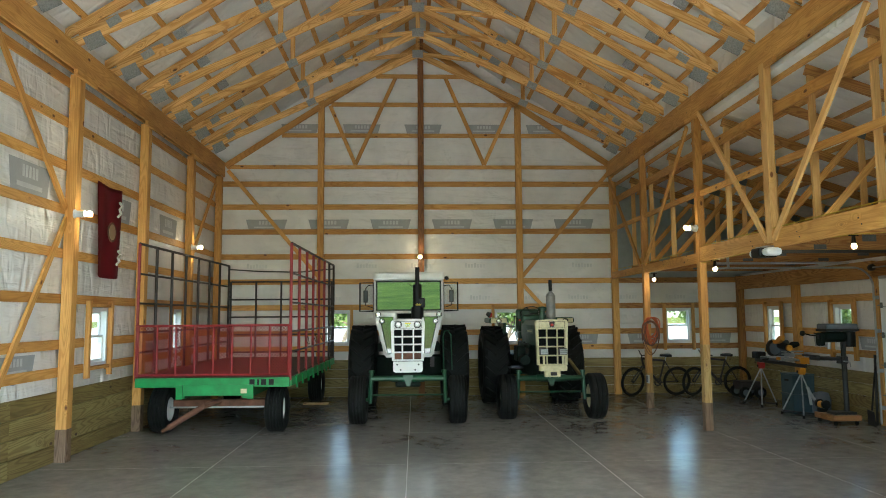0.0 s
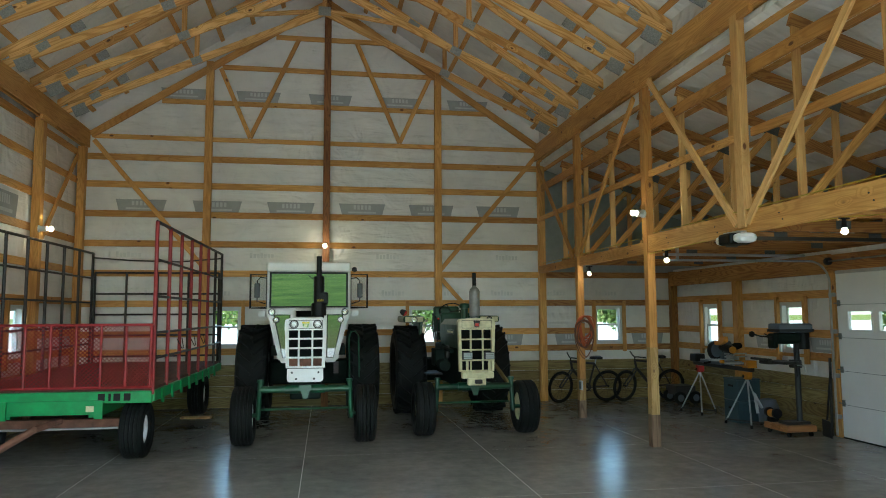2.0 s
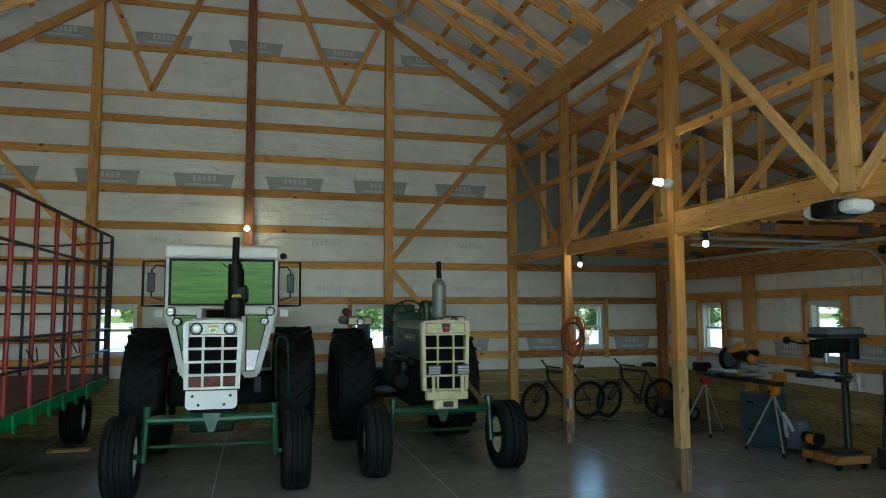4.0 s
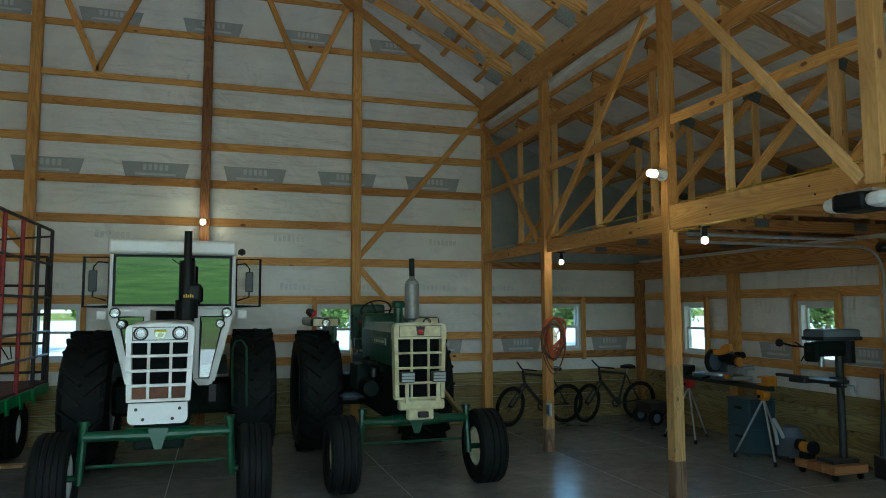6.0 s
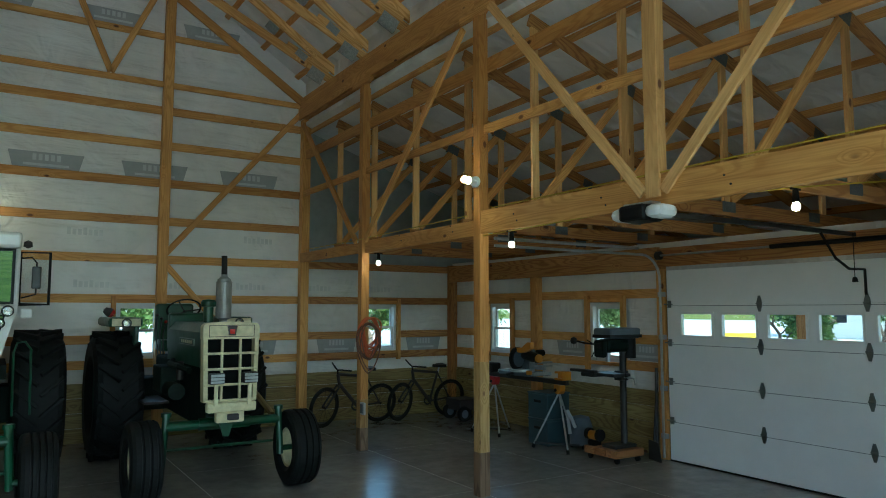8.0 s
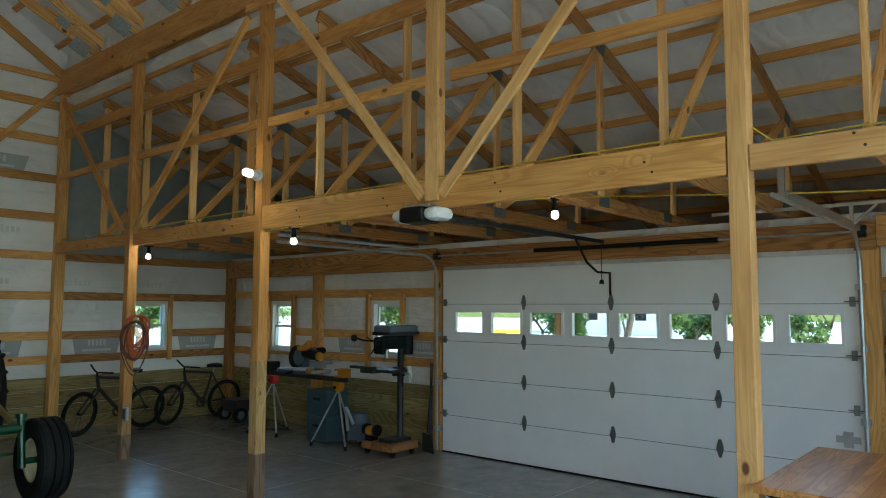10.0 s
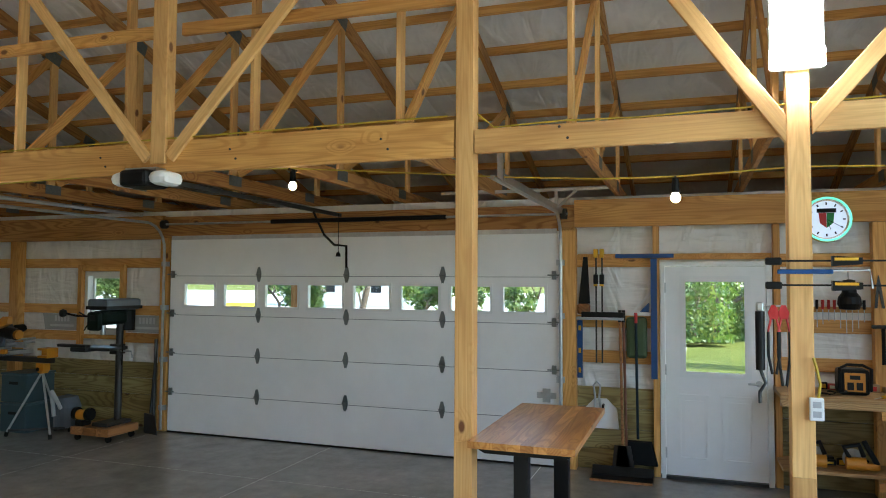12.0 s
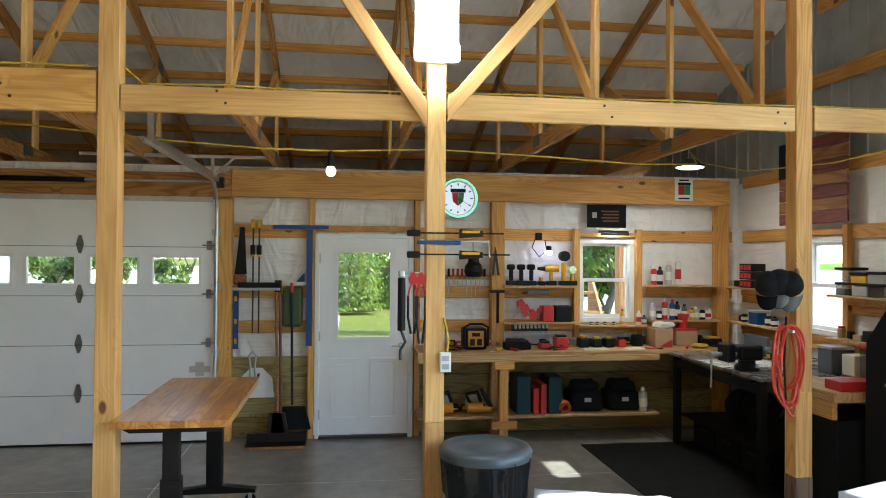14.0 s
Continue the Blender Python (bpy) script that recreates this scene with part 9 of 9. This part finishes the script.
# printed marks on the wrap, as shapes and bars
def printed(axis, at, a, z, w, h, point, flip):
    t = thing("printed_mark", at if axis == "x" else a, a if axis == "x" else at, z, "faded grey printed panel on the wrap", "print", "printed marks on the wrap")
    hw = w / 2
    out = [(a - hw, z + h / 2), (a + hw, z + h / 2), (a + hw * 0.86, z - h / 2)] + ([(a, z - h / 2 - point)] if point else []) + [(a - hw * 0.86, z - h / 2)]
    part("panel", prism(bmesh.new(), out, axis, at, at + flip * 0.002), M_PRINT, t)
    for k in range(5):
        u = a - 0.16 * w + 0.08 * w * k
        part("bar", prism(bmesh.new(), [(u - 0.025 * w, z + 0.02 * h), (u + 0.025 * w, z + 0.02 * h), (u + 0.025 * w, z + 0.38 * h), (u - 0.025 * w, z + 0.38 * h)], axis, at + flip * 0.0025, at + flip * 0.004), M_PRINT_L, t)
    part("bar", prism(bmesh.new(), [(a - 0.3 * w, z - 0.3 * h), (a + 0.3 * w, z - 0.3 * h), (a + 0.3 * w, z - 0.16 * h), (a - 0.3 * w, z - 0.16 * h)], axis, at + flip * 0.0025, at + flip * 0.004), M_PRINT_L, t)


for k in range(6):
    printed("y", YW - 0.001, -3.70 + 1.46 * k, 4.01, 0.96, 0.25, 0.0, -1)
for k in range(5):
    printed("y", YW - 0.001, -2.94 + 1.47 * k, 6.33, 0.9, 0.22, 0.0, -1)
for x in (-0.9, 3.75, 5.2, 6.95):
    printed("y", YW - 0.001, x, 1.28, 0.75, 0.26, 0.08, -1)
for y in (8.55, 11.15, 13.4):
    printed("x", -4.899, y, 3.55, 0.95, 0.4, 0.1, 1)
for y in (8.4, 12.4):
    printed("x", -4.899, y, 1.28, 0.9, 0.26, 0.08, 1)
for y in (13.2, 11.75):
    printed("x", 7.619, y, 1.32, 0.7, 0.22, 0.0, -1)


# rows of pale words, as bars, on the back wall
M_FAINT = plain("pale_print", (0.77, 0.76, 0.75), 0.4)
for z, x0, n, step in ((3.03, -3.9, 7, 1.28), (2.27, -3.35, 9, 1.17)):
    for k in range(n):
        x = x0 + step * k
        t = thing("printed_word", x, YW, z, "pale grey printed word on the wrap", "print", "pale printed words")
        for q in range(7):
            u = x - 0.24 + 0.07 * q
            hgt = 0.11 if q in (0, 3) else 0.085
            part("bar", boxed(u, u + 0.05, YW - 0.003, YW - 0.001, z - 0.05, z - 0.05 + hgt), M_FAINT, t)


# ---- small clutter on the workbench ----
def small_tool(kind, x, y, z, turn, rnd):
    """One small hand tool or workshop oddment lying at a place."""
    m = Matrix.Translation((x, y, z)) @ Matrix.Rotation(turn, 4, "Z")

    def put(name, bm, mat, t):
        bm.transform(m)
        part(name, bm, mat, t)
    if kind == "screwdriver":
        t = thing(kind, x, y, z, "screwdriver with a dark handle lying on the bench", "screwdriver", "hand tools on the bench")
        put("grip", rodded((0, -0.05, 0.014), (0, 0.05, 0.014), 0.014, 10), rnd.choice((M_RACKRED, M_BLACK, M_TOOLYEL)), t)
        put("blade", rodded((0, 0.05, 0.014), (0, 0.16, 0.006), 0.004, 6), M_STEEL, t)
    elif kind == "pliers":
        t = thing(kind, x, y, z, "pliers with coloured grips lying on the bench", "pliers", "hand tools on the bench")
        grip = rnd.choice((M_RACKRED, M_BLACK, M_BLUE))
        for s_ in (-1, 1):
            put("grip", tube(bmesh.new(), [(0, 0.0, 0.012), (s_ * 0.022, -0.05, 0.012), (s_ * 0.018, -0.12, 0.012)], 0.008, 7), grip, t)
        put("jaw", box(bmesh.new(), -0.012, 0.012, 0.0, 0.06, 0.004, 0.02, 0.004), M_DARKMETAL, t)
    elif kind == "tape_measure":
        t = thing(kind, x, y, z, "black and yellow tape measure", "tape measure", "hand tools on the bench")
        put("case", box(bmesh.new(), -0.02, 0.02, -0.036, 0.036, 0.0, 0.066, 0.012), M_BLACK, t)
        put("face", box(bmesh.new(), -0.0225, -0.0205, -0.022, 0.022, 0.012, 0.052), M_TOOLYEL, t)
    elif kind == "battery_pack":
        t = thing(kind, x, y, z, "black battery pack with a yellow band", "battery", "battery packs on the bench")
        put("body", box(bmesh.new(), -0.04, 0.04, -0.055, 0.055, 0.0, 0.05, 0.008), M_BLACK, t)
        put("rail", box(bmesh.new(), -0.03, 0.03, -0.04, 0.04, 0.051, 0.075, 0.006), M_BLACK, t)
        put("band", box(bmesh.new(), -0.0425, -0.0405, -0.03, 0.03, 0.016, 0.034), M_TOOLYEL, t)
    elif kind == "jar":
        t = thing(kind, x, y, z, "small jar of screws with a lid", "jar", "jars in the workshop")
        put("glass", lathe(bmesh.new(), [(0, 0), (0.03, 0), (0.033, 0.006), (0.033, 0.07), (0.026, 0.082), (0, 0.082)], None, 14), rnd.choice((M_GREY, M_CARD, M_ENGINE)), t)
        put("lid", lathe(bmesh.new(), [(0.029, 0.083), (0.029, 0.1), (0, 0.102)], None, 14), rnd.choice((M_RACKRED, M_BLACK, M_STEEL)), t)
    elif kind == "small_box":
        t = thing(kind, x, y, z, "small carton of fixings", "box", "small boxes in the workshop")
        h = rnd.uniform(0.04, 0.09)
        put("carton", box(bmesh.new(), -0.045, 0.045, -0.06, 0.06, 0.0, h, 0.003), rnd.choice((M_CARD, M_RACKRED, M_PAPER, M_BLACK)), t)
        put("label_card", box(bmesh.new(), -0.0475, -0.0455, -0.035, 0.035, 0.2 * h, 0.8 * h), rnd.choice((M_PAPER, M_TOOLYEL, M_RACKRED)), t)
    else:
        t = thing("cable_heap", x, y, z, "black cable lying in loose loops", "cable", "cables on the bench")
        pts = [((0.05 + 0.02 * math.sin(q * 0.7)) * math.cos(q) + 0.01 * q, 0.07 * math.sin(q), 0.008 + 0.003 * q) for q in (0.55 * i for i in range(30))]
        put("loop", tube(bmesh.new(), pts, 0.005, 6), M_BLACK, t)


rnd = random.Random(21)
kinds = ["screwdriver", "pliers", "tape_measure", "battery_pack", "jar", "small_box", "cable", "small_box", "battery_pack"]
y = 4.18
while y > 0.9:
    small_tool(rnd.choice(kinds), 7.44 + rnd.uniform(-0.03, 0.05), y, 0.937, rnd.uniform(-0.4, 0.4), rnd)
    y -= rnd.uniform(0.09, 0.16)
for y in (3.98, 3.50, 3.34, 3.02, 2.9, 1.84, 1.48, 1.1):
    small_tool(rnd.choice(["screwdriver", "pliers", "pliers", "tape_measure", "cable"]), 7.04 + rnd.uniform(-0.02, 0.05), y, 0.937, rnd.uniform(0, 6.28), rnd)
for x in (6.55, 6.45, 6.32, 6.2, 6.02, 5.88):
    small_tool(rnd.choice(["small_box", "cable", "pliers", "jar", "tape_measure"]), x, 0.95 + rnd.uniform(0, 0.1), 0.926, rnd.uniform(0, 6.28), rnd)
for x, z in ((7.3, 1.576), (7.22, 1.576), (7.3, 1.206), (7.2, 1.206), (6.9, 1.206), (5.66, 1.206), (5.55, 1.206), (5.42, 1.206), (5.3, 1.206), (5.16, 1.206), (5.02, 1.206), (5.62, 1.576)):
    small_tool(rnd.choice(["small_box", "jar", "tape_measure", "small_box"]), x, 0.80, z, 1.57 + rnd.uniform(-0.2, 0.2), rnd)
for y in (2.66, 2.74):
    small_tool("jar", SH_X, y, 1.19, 0.0, rnd)
for y in (4.08, 3.9, 3.8, 3.62):
    small_tool(rnd.choice(["small_box", "battery_pack", "tape_measure"]), 7.33, y, 0.288, 0.1, rnd)
